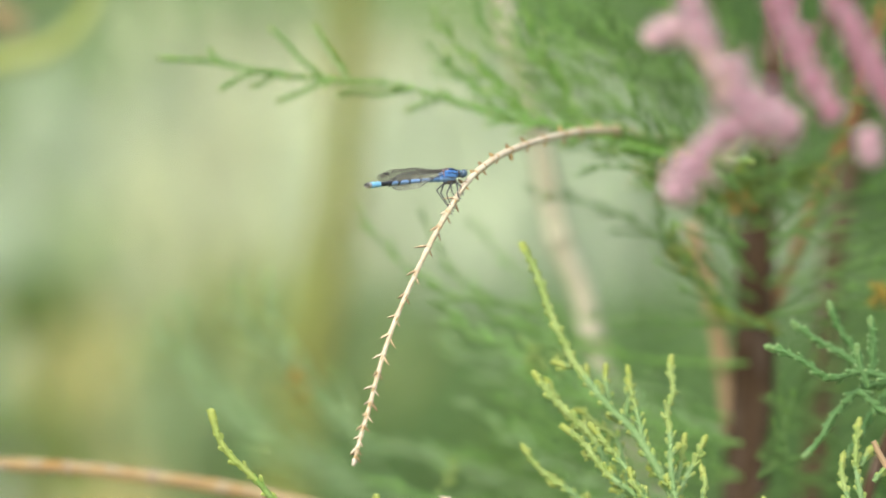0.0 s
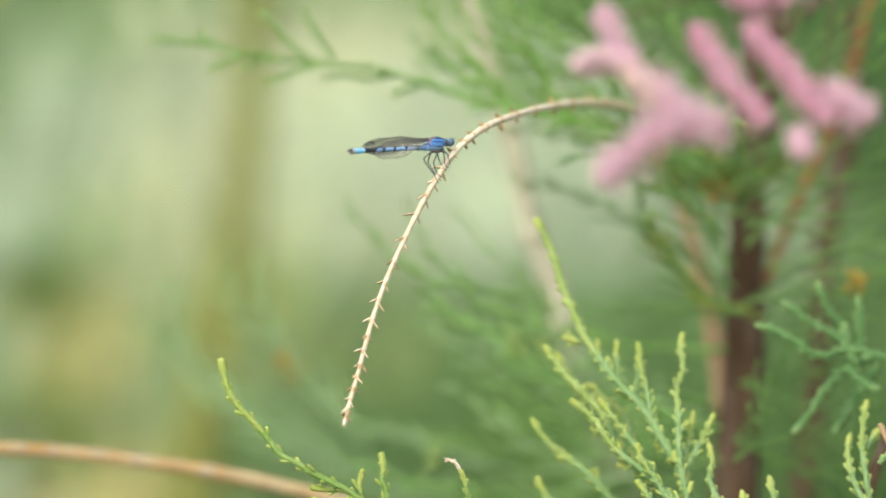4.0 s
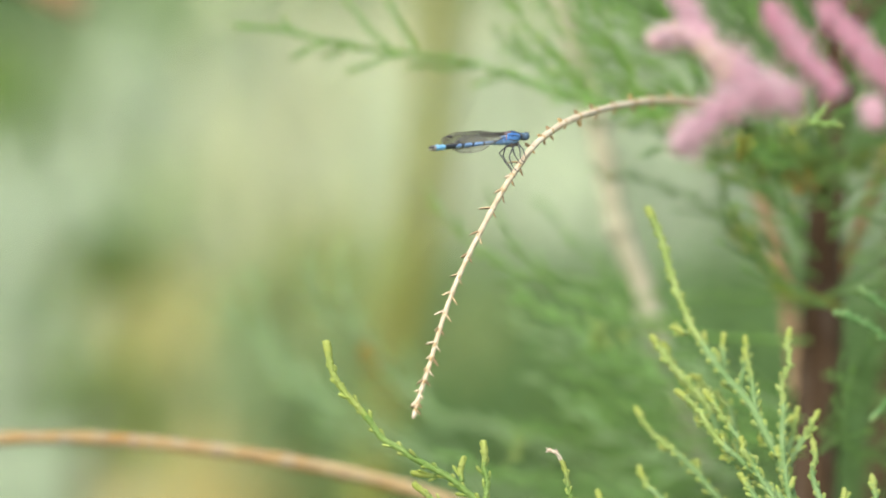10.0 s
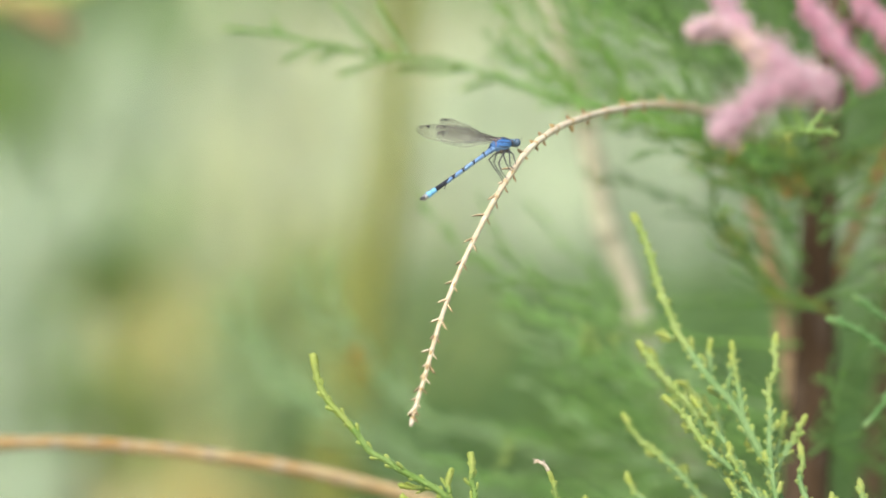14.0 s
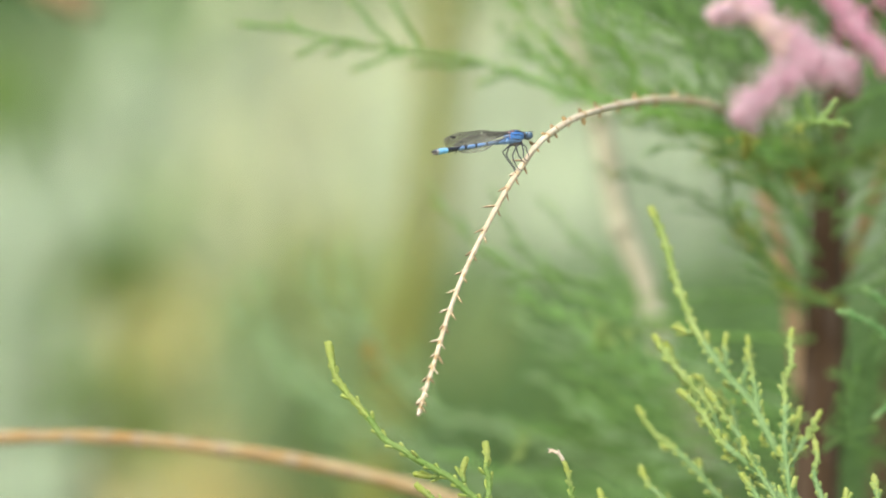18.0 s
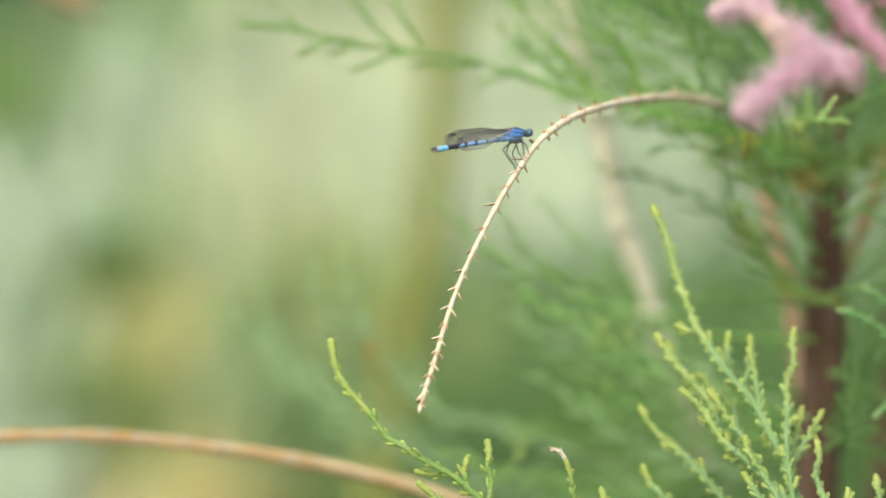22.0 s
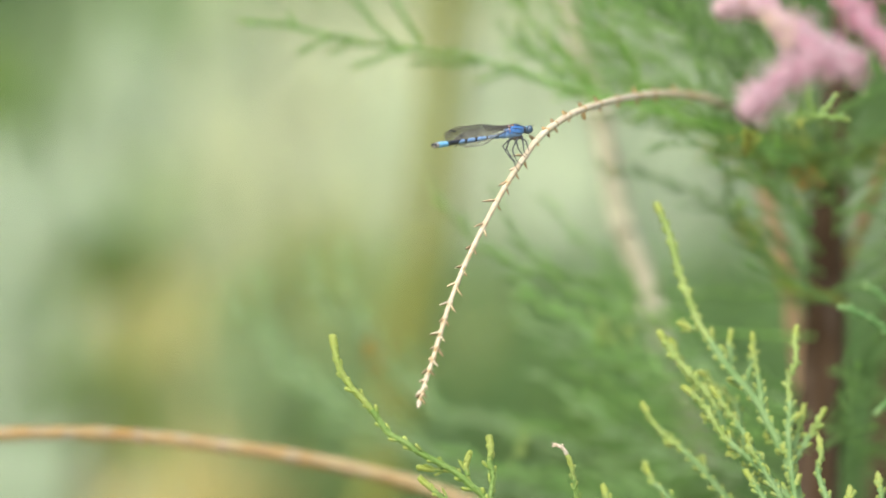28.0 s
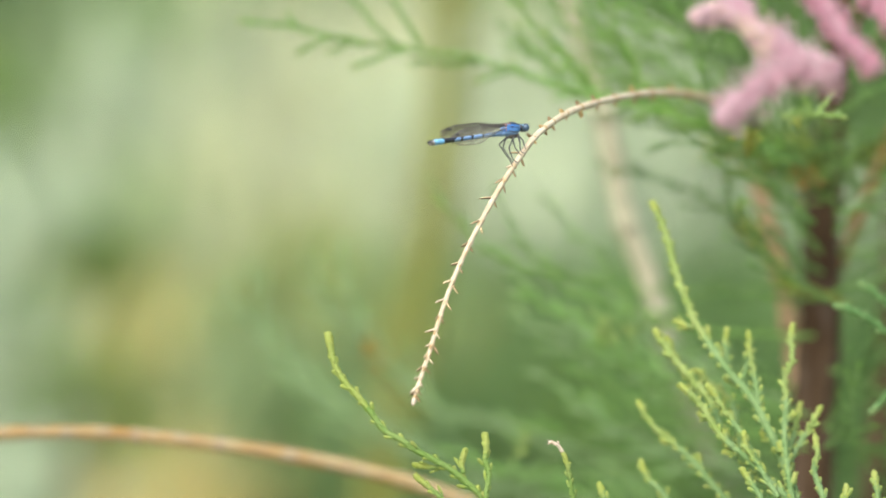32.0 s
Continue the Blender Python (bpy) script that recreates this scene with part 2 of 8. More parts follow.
class Shape:
    """Gathers vertices and faces of one part."""

    def __init__(self):
        self.v, self.f, self.m = [], [], []

    def tube(self, pts, radii, sides=6, mat=0, wobble=0.0, cap=True):
        base = len(self.v)
        n = len(pts)
        _, s, u = frame_of(pts[1] - pts[0])
        for i, p in enumerate(pts):
            d = (pts[min(i + 1, n - 1)] - pts[max(i - 1, 0)]).normalized()
            s = (s - d * s.dot(d)).normalized()
            u = d.cross(s)
            r = radii(i / (n - 1)) if callable(radii) else radii
            for k in range(sides):
                a = 2 * math.pi * k / sides
                rr = r * (1 + wobble * (random.random() - 0.5))
                self.v.append(p + (s * math.cos(a) + u * math.sin(a)) * rr)
        for i in range(n - 1):
            for k in range(sides):
                q = base + i * sides
                self.f.append((q + k, q + (k + 1) % sides, q + sides + (k + 1) % sides, q + sides + k))
                self.m.append(mat(i / (n - 1)) if callable(mat) else mat)
        if cap:
            self.f.append(tuple(base + k for k in reversed(range(sides))))
            self.f.append(tuple(base + (n - 1) * sides + k for k in range(sides)))
            e = mat(1) if callable(mat) else mat
            self.m += [mat(0) if callable(mat) else mat, e]

    def scale(self, p, d, length, width, mat=0):
        """A pointed scale leaf: eight small triangles."""
        d, s, u = frame_of(d)
        b = len(self.v)
        mid = p + d * length * 0.42
        self.v += [p, mid + s * width, mid + u * width * 0.7, mid - s * width, mid - u * width * 0.7, p + d * length]
        for k in range(4):
            a, c = b + 1 + k, b + 1 + (k + 1) % 4
            self.f += [(b, c, a), (a, c, b + 5)]
            self.m += [mat, mat]

    def blade(self, p, q, bend, width, mat=0, folds=5, across=None):
        """A long leaf with a crease, from p to q, sagging by bend; across: the way of its width."""
        b = len(self.v)
        d, s, u = frame_of(q - p)
        if across:
            s = (across - d * across.dot(d)).normalized()
            u = s.cross(d)
        for i in range(folds + 1):
            t = i / folds
            c = p.lerp(q, t) + bend * math.sin(math.pi * t * 0.5) ** 2
            w = width * (1 - t) ** 0.6 * (0.35 + 0.65 * min(1, t * 4)) + width * 0.03
            self.v += [c - s * w, c + u * w * 0.25, c + s * w]
        for i in range(folds):
            k = b + 3 * i
            self.f += [(k, k + 1, k + 4, k + 3), (k + 1, k + 2, k + 5, k + 4)]
            self.m += [mat, mat]

    def ball(self, c, rx, ry, rz, rings=10, sides=14, mat=0, turn=None):
        b = len(self.v)
        for i in range(rings + 1):
            a = math.pi * i / rings
            for k in range(sides):
                t = 2 * math.pi * k / sides
                q = Vector((rx * math.cos(a), ry * math.sin(a) * math.cos(t), rz * math.sin(a) * math.sin(t)))
                self.v.append(Vector(c) + (turn @ q if turn else q))
        for i in range(rings):
            for k in range(sides):
                q = b + i * sides
                self.f.append((q + k, q + (k + 1) % sides, q + sides + (k + 1) % sides, q + sides + k))
                self.m.append(mat)

    def mesh(self, name, mats, origin=None):
        me = bpy.data.meshes.new(name)
        o = Vector(origin) if origin else Vector((0, 0, 0))
        me.from_pydata([tuple(p - o) for p in self.v], [], self.f)
        for m in mats:
            me.materials.append(m)
        me.polygons.foreach_set("material_index", self.m)
        me.polygons.foreach_set("use_smooth", [True] * len(self.f))
        me.update()
        return me


def part(name, shape, mats, parent, label="", origin=None, kind=""):
    """Links a Shape as ONE mesh object under a thing or a part. origin: its own pivot, in its parent's space."""
    mats = mats if isinstance(mats, (list, tuple)) else [mats]
    ob = new(name, shape.mesh(name, mats, origin))
    ob.parent = parent
    if origin:
        ob.location = origin
    return tagged(ob, label, kind=kind)


def thing(name, at, label, category, group=""):
    ob = new(name)
    ob.empty_display_size = 0.02
    ob.location = at
    return tagged(ob, label, category, group)


def scales_along(sh, pts, size, step, spread=0.55, tip_from=0.72, start=0.0, bud=0.12, thin=1.0, out=None):
    """Overlapping scale leaves set in a spiral round a shoot, with small side buds; slot 0 green, slot 1 young yellow tips."""
    turn = random.random() * 6
    length = sum((b - a).length for a, b in zip(pts, pts[1:]))
    done, want = 0.0, start * length
    for a, b in zip(pts, pts[1:]):
        seg = (b - a).length
        while want <= done + seg and seg > 0:
            t = (want - done) / seg
            p = a.lerp(b, t)
            d, s, u = frame_of(b - a)
            k = want / length
            turn += 2.4
            side = s * math.cos(turn) + u * math.sin(turn)
            mat = 1 if k + random.uniform(-0.34, 0.16) > tip_from - 0.06 else 0
            g = size * (1 - 0.12 * k) * random.uniform(0.75, 1.25)
            sh.scale(p + side * (g * 0.14 if out is None else out), d + side * spread * random.uniform(0.4, 1.3), g, g * 0.34 * thin, mat)
            if random.random() < bud and k < 0.93:
                e = (d * 0.8 + side * random.uniform(0.5, 0.9)).normalized()
                q = p.copy()
                for n in range(random.randint(2, 4)):
                    w = random.random() * 6
                    f_side = s * math.cos(w) + u * math.sin(w)
                    sh.scale(q, e + f_side * 0.35, g * 1.1, g * 0.46 * thin, 1 if random.random() < 0.25 + 0.5 * mat else 0)
                    q = q + e * g * 0.45
            want += step * random.uniform(0.75, 1.25)
        done += seg


def leafy_shoot(name, parent, pts, r0, r1, size, step, mats, origin=None, label="", tip_from=0.72, bud=0.12, spread=0.55, steps=6):
    """One shoot: a tapering green stem clothed in scale leaves, base first."""
    sh = Shape()
    line = smooth(pts, steps)
    sh.tube(line, lambda k: (r0 + (r1 - r0) * k) * 1.25, 7, lambda k: 1 if k > tip_from + 0.05 else 0)
    scales_along(sh, line, size, step, spread, tip_from, 0.0, bud, 1.0, r0 * 0.75)
    return part(name, sh, mats, parent, label, origin, "stuff")


def evenly(line, step):
    """The line again, with points at even steps."""
    out, left = [line[0].copy()], step
    for a, b in zip(line, line[1:]):
        seg, at = (b - a).length, 0.0
        while seg - at >= left:
            at += left
            out.append(a.lerp(b, at / seg))
            left = step
        left -= seg - at
    if (out[-1] - line[-1]).length > step * 0.3:
        out.append(line[-1].copy())
    return out


def bead_shoot(name, parent, pts, r, mats, label="", pitch=0.0019, bud=0.0027, tip=0.006, young=0.45, origin=None, taper=0.22):
    """A young tamarisk shoot: a smooth jointed stem with a round club at its end, small leaves pressed to it
    and knobbly side buds with pale ends; slots: stem, pale end, young part."""
    sh = Shape()
    line = evenly(smooth(pts, 8), 0.00042)
    n = len(line)
    length = 0.00042 * (n - 1)

    def radius(k):
        s, e = k * length, (1 - k) * length
        q = r * (1 - taper * k) * (1 + 0.34 * math.exp(-((e - 0.0022) / 0.0022) ** 2)) * (1 + 0.075 * math.sin(s * 6.283 / 0.00125))
        cap = 1.3 * r
        return q * math.sqrt(max(0.02, 1 - (1 - e / cap) ** 2)) if e < cap else q

    def slot(k):
        e = (1 - k) * length + random.uniform(-0.0012, 0.0012)
        return 1 if e < tip * 0.7 else (2 if e < max(tip, young * length) else 0)
    sh.tube(line, radius, 8, slot, 0.05)
    turn = random.random() * 6
    for i in range(1, n - 3):
        k = i / (n - 1)
        d, s, u = frame_of(line[i + 1] - line[i])
        turn += 2.4
        side = s * math.cos(turn) + u * math.sin(turn)
        g = 0.00125 * random.uniform(0.75, 1.25)
        sh.scale(line[i] + side * radius(k) * 0.74, d + side * random.uniform(0.10, 0.30), g, g * 0.33, slot(k))
    want, flip = pitch * random.uniform(0.3, 0.9), 1
    while want < length - 0.0034:
        i = min(int(want / 0.00042), n - 2)
        k = i / (n - 1)
        d = (line[i + 1] - line[i]).normalized()
        across = d.cross(Vector((0, 1, 0))).normalized() * flip
        side = (across + Vector((0, random.uniform(-0.9, 0.7), 0))).normalized()
        side = (side - d * side.dot(d)).normalized()
        ln = bud * random.uniform(0.55, 1.3) * (1 - 0.35 * k)
        e = (d * 1.0 + side * random.uniform(0.35, 0.7)).normalized()
        p = line[i] + side * radius(k) * 0.45
        q = p + e * ln * 0.55
        f = q + (e + d * random.uniform(0.2, 0.7)).normalized() * ln * 0.55
        b = r * random.uniform(0.50, 0.68)
        base = slot(k)
        sh.tube(smooth([p, q, f], 4), lambda t: b * (0.85 + 0.35 * t) * math.sqrt(max(0.05, 1 - max(0.0, (t - 0.7) / 0.3) ** 2)), 6, lambda t: 1 if t > 0.72 else (2 if t > 0.35 else base))
        for j in range(3):
            w = random.random() * 6.283
            _, a, c = frame_of(e)
            v = a * math.cos(w) + c * math.sin(w)
            sh.scale(p.lerp(f, 0.15 + 0.22 * j) + v * b * 0.6, e + v * 0.35, 0.0009, 0.0003, base if j < 2 else 2)
        flip = -flip
        want += pitch * random.uniform(0.6, 1.3)
    return part(name, sh, mats, parent, label, origin, "stuff")


def feather(sh, line, side_len, gap, lean=0.9, size=0.0018, step=0.0010, start=0.02, flat=0.35, r=0.0004):
    """Side shoots on both sides of a branch, shorter towards its end, each clothed in scale leaves."""
    length = sum((b - a).length for a, b in zip(line, line[1:]))
    want, done, flip = start * length, 0.0, 1
    for a, b in zip(line, line[1:]):
        seg = (b - a).length
        while want <= done + seg and seg > 0:
            p = a.lerp(b, (want - done) / seg)
            k = want / length
            d = (b - a).normalized()
            out = d.cross(Vector((0, 1, 0))).normalized() * flip + Vector((0, random.uniform(-flat, flat), 0))
            way = (d + out * lean * random.uniform(0.6, 1.15)).normalized()
            n = side_len * (1 - 0.72 * k) * random.uniform(0.45, 1.15)
            droop = Vector((0, 0, random.uniform(-0.12, 0.1))) * n
            pts = smooth([p, p + way * n * 0.5, p + (way + d * 0.35).normalized() * n + droop], 3)
            sh.tube(pts, lambda q: r * (1.25 - 0.5 * q), 5, lambda q: 1 if q > 0.8 else 0)
            scales_along(sh, pts, size * 0.8, step * 1.2, 0.26, 0.86, 0.02, 0.03, 0.9)
            flip = -flip
            want += gap * random.uniform(0.6, 1.4)
        done += seg


def spray(name, parent, pts, side_len, gap, mats, label="", r0=0.0007, lean=0.9, size=0.0018, step=0.0011, start=0.02, flat=0.35, r=0.0004):
    """A feathery branch, base first."""
    sh = Shape()
    line = smooth(pts, 6)
    sh.tube(line, lambda k: r0 * (1 - 0.75 * k), 5, 0)
    feather(sh, line, side_len, gap, lean, size, step, start, flat, r)
    scales_along(sh, line, size * 0.85, step * 0.8, 0.3, 0.9, 0.05, 0.06)
    return part(name, sh, mats, parent, label, kind="stuff")


def woody(name, parent, pts, r0, r1, mat, label="", sides=14, wobble=0.1, steps=8, knots=(), swell=1.25):
    """A stem or limb with slight unevenness and swollen knots at the given fractions."""
    sh = Shape()
    line = smooth(pts, steps)

    def radius(k):
        r = r0 + (r1 - r0) * k
        for q in knots:
            r *= 1 + (swell - 1) * math.exp(-((k - q) / 0.012) ** 2)
        return r * (1 + 0.025 * math.sin(37 * k + r0 * 9000))
    sh.tube(line, radius, sides, 0, wobble)
    return part(name, sh, mat, parent, label)


# ---- ground ----
def ground():
    me = bpy.data.meshes.new("ground")
    n, v, f = 60, [], []
    for j in range(n + 1):
        for i in range(n + 1):
            a, b = (i / n * 2 - 1), (j / n * 2 - 1)
            x, y = 900 * a * abs(a) ** 2, 900 * b * abs(b) ** 2
            v.append((x, y, 0.03 * noise.noise(Vector((x * 0.9, y * 0.9, 0)))))
    for j in range(n):
        for i in range(n):
            k = j * (n + 1) + i
            f.append((k, k + 1, k + n + 2, k + n + 1))
    me.from_pydata(v, [], f)
    me.materials.append(EARTH)
    return tagged(new("ground", me), "damp earth with sparse grass under the plants", "ground", kind="structure")


ground()


# ---- far bank: a grassy slope three metres behind the twig, with tufts of dry and green reeds ----
FOOT = 2.0


def bank_height(x, y):
    k = y - FOOT
    rise = k if k < 2.6 else 2.6 + 1.2 * (1 - math.exp(-(k - 2.6) / 1.2))
    return rise + 0.05 * noise.noise(Vector((x * 2.2, y * 2.2, 3.1))) * min(1, k)


def bank():
    n, v, f = 90, [], []
    rows = 60
    for j in range(rows + 1):
        for i in range(n + 1):
            a = i / n * 2 - 1
            x, y = 40 * a * abs(a) ** 1.6, FOOT - 0.1 + 8 * (j / rows) ** 1.4
            v.append((x, y, bank_height(x, y)))
    for j in range(rows):
        for i in range(n):
            k = j * (n + 1) + i
            f.append((k, k + 1, k + n + 2, k + n + 1))
    me = bpy.data.meshes.new("bank")
    me.from_pydata(v, [], f)
    me.materials.append(BANK)
    me.polygons.foreach_set("use_smooth", [True] * len(f))
    return tagged(new("bank", me), "pale grassy bank rising behind the bush", "bank", kind="structure")


bank()


def across_way():
    w = random.uniform(-0.7, 0.7)
    return Vector((math.cos(w), math.sin(w), 0))


def bank_grass():
    """Short grass over the slope."""
    sh = Shape()
    for i in range(5200):
        x = random.gauss(0, 0.75)
        y = random.uniform(2.35, 4.0)
        p = Vector((x, y, bank_height(x, y) - 0.01))
        ln = random.uniform(0.05, 0.16)
        q = p + Vector((random.gauss(0, 0.3), random.gauss(-0.25, 0.2), 1)).normalized() * ln
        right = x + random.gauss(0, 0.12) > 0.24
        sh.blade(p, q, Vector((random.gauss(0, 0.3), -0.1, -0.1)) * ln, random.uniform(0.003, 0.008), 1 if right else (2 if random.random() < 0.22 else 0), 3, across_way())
    me = sh.mesh("bank_grass", [T_PALE, T_MID, T_OLIVE])
    tagged(new("bank_grass", me), "soft pale green grass covering the bank", "grass", kind="stuff")


bank_grass()
GB = "reed tufts of the far bank"


def tuft(label, at, spread, height, count, width, mat, group, lean=0.22):
    """A stand of long leaves on the slope; at is the middle of its upper part."""
    foot = at.z - height
    ob = thing("reed_tuft", (at.x, at.y - 0.06, bank_height(at.x, at.y - 0.06)), label, "reeds", group)
    drop = ob.location.z
    sh = Shape()
    for i in range(int(count * 0.6)):
        x, y = random.gauss(0, spread), random.uniform(-0.10, 0.03)
        z = max(bank_height(at.x + x, at.y - 0.06 + y) - 0.02, at.z + random.uniform(-1.15, 0.5) * height) - drop
        n = random.uniform(0.05, 0.13) + height * 0.5
        p = Vector((x, y, z))
        q = p + Vector((random.gauss(0, lean), random.gauss(0.3, lean), 1)).normalized() * n
        sh.blade(p, q, Vector((random.gauss(0, 0.25), -0.1, -0.15 * random.random())) * n, width * random.uniform(0.6, 1.4), 0, 4, across_way())
    part("leaves", sh, mat, ob, kind="stuff")
    for i in range(3):
        st = Shape()
        x = random.gauss(0, spread * 0.6)
        z0 = bank_height(at.x + x, at.y - 0.06) - 0.02 - drop
        top = at.z + height * random.uniform(0.2, 0.8) - drop
        st.tube(smooth([Vector((x, 0, z0)), Vector((x + random.gauss(0, 0.01), -0.02, (z0 + top) / 2)), Vector((x + random.gauss(0, 0.02), -0.03, max(top, z0 + 0.05)))], 4), lambda k: 0.003 * (1 - 0.6 * k), 5)
        part("stalk", st, mat, ob)
    return ob


CREAM, YELLOW, SAGE, MIDG, OLIVE = ("cream-coloured dry reed tuft in soft light", "yellowing reed tuft low on the bank", "pale sage-green reed tuft on the bank", "mid-green reed tuft on the bank", "olive-green reed tuft on the bank")
tuft(SAGE, spot(-41.9, 24.0, 3.092), 0.055, 0.07, 230, 0.008, T_LIGHT, GB)
tuft(CREAM, spot(-27.1, 40.0, 3.155), 0.075, 0.06, 190, 0.008, T_CREAM, GB)
tuft(CREAM, spot(6.8, 34.1, 3.131), 0.05, 0.05, 170, 0.008, T_CREAM, GB)
tuft(SAGE, spot(-59.6, 16.0, 3.060), 0.05, 0.05, 90, 0.008, T_SAGE, GB)
tuft(CREAM, spot(-46.3, 4.6, 3.017), 0.05, 0.05, 190, 0.008, T_CREAM, GB)
tuft(YELLOW, spot(-74.3, -35.2, 2.873), 0.032, 0.038, 90, 0.008, T_YELLOW, GB)
tuft(YELLOW, spot(-71.4, -80.0, 2.72), 0.045, 0.03, 150, 0.008, T_YELLOW, GB)
tuft(SAGE, spot(-97.9, 29.6, 3.114), 0.05, 0.06, 120, 0.009, T_DULL, GB)
tuft(SAGE, spot(-67.0, -4.3, 2.984), 0.04, 0.05, 70, 0.009, T_PALE, GB)
tuft(SAGE, spot(-111.0, -13.0, 2.952), 0.05, 0.09, 300, 0.009, T_SAGE, GB)
tuft(SAGE, spot(-113.0, -44.0, 2.842), 0.04, 0.05, 150, 0.009, T_SAGE, GB)
tuft(CREAM, spot(-41.0, -2.0, 2.992), 0.05, 0.05, 170, 0.008, T_CREAM, GB)
tuft(SAGE, spot(-20.0, -6.0, 2.978), 0.05, 0.05, 150, 0.009, T_LIGHT, GB)
tuft(SAGE, spot(-86.1, 51.8, 3.202), 0.06, 0.06, 200, 0.009, T_DULL, GB)
tuft(MIDG, spot(-90.5, 59.1, 3.233), 0.06, 0.05, 60, 0.009, T_MID, GB)
tuft(SAGE, spot(-58.1, 56.2, 3.221), 0.07, 0.05, 190, 0.009, T_DULL, GB)
tuft(SAGE, spot(-71.4, 23.7, 3.090), 0.05, 0.06, 80, 0.009, T_SAGE, GB)
tuft(SAGE, spot(-77.3, 40.0, 3.155), 0.06, 0.06, 160, 0.009, T_DULL, GB)
tuft(SAGE, spot(-106.8, 56.2, 3.221), 0.05, 0.06, 120, 0.009, T_DULL, GB)
tuft(SAGE, spot(-0.6, 6.0, 3.023), 0.05, 0.06, 280, 0.009, T_LIGHT, GB)
tuft(SAGE, spot(21.5, 1.6, 3.006), 0.06, 0.06, 280, 0.009, T_LIGHT, GB)
tuft(SAGE, spot(36.3, 22.3, 3.085), 0.06, 0.06, 360, 0.009, T_LIGHT, GB)
tuft(SAGE, spot(-46.3, -51.5, 2.817), 0.04, 0.05, 60, 0.009, T_PALE, GB)
tuft(OLIVE, spot(-65.5, -36.7, 2.868), 0.05, 0.04, 80, 0.009, T_OLIVE, GB)
tuft(SAGE, spot(-15.3, -29.3, 2.893), 0.05, 0.06, 120, 0.009, T_DULL, GB)
tuft(SAGE, spot(-33.0, -23.4, 2.914), 0.05, 0.05, 60, 0.009, T_DULL, GB)
tuft(SAGE, spot(-21.2, 3.1, 3.012), 0.05, 0.07, 160, 0.009, T_LIGHT, GB)
tuft(CREAM, spot(-29.6, 17.5, 3.067), 0.05, 0.06, 270, 0.008, T_CREAM, GB)
tuft(SAGE, spot(17.1, 17.8, 3.068), 0.06, 0.06, 320, 0.009, T_LIGHT, GB)
tuft(SAGE, spot(59.9, 16.4, 3.062), 0.08, 0.08, 300, 0.009, T_SAGE, GB)
tuft(SAGE, spot(54.0, -5.8, 2.979), 0.08, 0.06, 220, 0.009, T_SAGE, GB)
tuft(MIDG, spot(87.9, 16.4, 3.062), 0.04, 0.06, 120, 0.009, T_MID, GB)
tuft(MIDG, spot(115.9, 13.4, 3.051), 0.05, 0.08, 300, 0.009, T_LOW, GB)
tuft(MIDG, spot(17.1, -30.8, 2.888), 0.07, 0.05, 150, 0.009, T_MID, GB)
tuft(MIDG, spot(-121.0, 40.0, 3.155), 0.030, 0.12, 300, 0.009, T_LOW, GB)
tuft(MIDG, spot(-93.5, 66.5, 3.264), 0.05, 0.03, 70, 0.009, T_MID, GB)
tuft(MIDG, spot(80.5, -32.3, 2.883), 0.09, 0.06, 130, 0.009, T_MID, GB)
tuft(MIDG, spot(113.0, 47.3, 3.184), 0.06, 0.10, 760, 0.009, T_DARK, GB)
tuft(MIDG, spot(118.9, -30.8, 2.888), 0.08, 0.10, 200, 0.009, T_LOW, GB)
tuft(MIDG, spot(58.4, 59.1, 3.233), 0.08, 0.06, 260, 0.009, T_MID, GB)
tuft(SAGE, spot(-24.2, 59.1, 3.233), 0.08, 0.04, 120, 0.009, T_DULL, GB)
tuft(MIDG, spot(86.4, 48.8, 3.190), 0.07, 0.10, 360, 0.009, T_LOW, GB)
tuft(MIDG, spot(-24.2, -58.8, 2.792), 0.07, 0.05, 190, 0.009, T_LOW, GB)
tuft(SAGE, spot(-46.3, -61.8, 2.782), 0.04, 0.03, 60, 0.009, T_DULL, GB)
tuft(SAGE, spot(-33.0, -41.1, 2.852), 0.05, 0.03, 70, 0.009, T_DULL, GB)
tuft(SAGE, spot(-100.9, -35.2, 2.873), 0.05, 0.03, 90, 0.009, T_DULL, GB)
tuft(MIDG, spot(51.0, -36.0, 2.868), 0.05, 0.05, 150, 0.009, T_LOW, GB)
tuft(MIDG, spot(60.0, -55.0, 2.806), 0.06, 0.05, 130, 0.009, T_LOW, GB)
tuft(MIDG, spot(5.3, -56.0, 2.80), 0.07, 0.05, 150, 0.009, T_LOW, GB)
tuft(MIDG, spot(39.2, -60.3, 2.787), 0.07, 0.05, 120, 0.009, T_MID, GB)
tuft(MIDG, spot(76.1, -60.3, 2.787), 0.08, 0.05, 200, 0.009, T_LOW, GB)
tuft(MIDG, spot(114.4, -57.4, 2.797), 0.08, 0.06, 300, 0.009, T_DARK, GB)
tuft(SAGE, spot(-106.8, -55.9, 2.802), 0.05, 0.05, 110, 0.009, T_SAGE, GB)
tuft(OLIVE, spot(-71.0, -58.0, 2.795), 0.035, 0.02, 90, 0.009, T_OLIVE, GB)
tuft(OLIVE, spot(-87.6, -50.0, 2.822), 0.04, 0.03, 60, 0.009, T_OLIVE, GB)
tuft(MIDG, spot(-106.8, -38.2, 2.862), 0.05, 0.03, 60, 0.009, T_MID, GB)
tuft(OLIVE, spot(-28.6, -23.4, 2.914), 0.05, 0.05, 90, 0.009, T_OLIVE, GB)
tuft(OLIVE, spot(-12.4, -47.0, 2.832), 0.04, 0.07, 90, 0.009, T_OLIVE, GB)
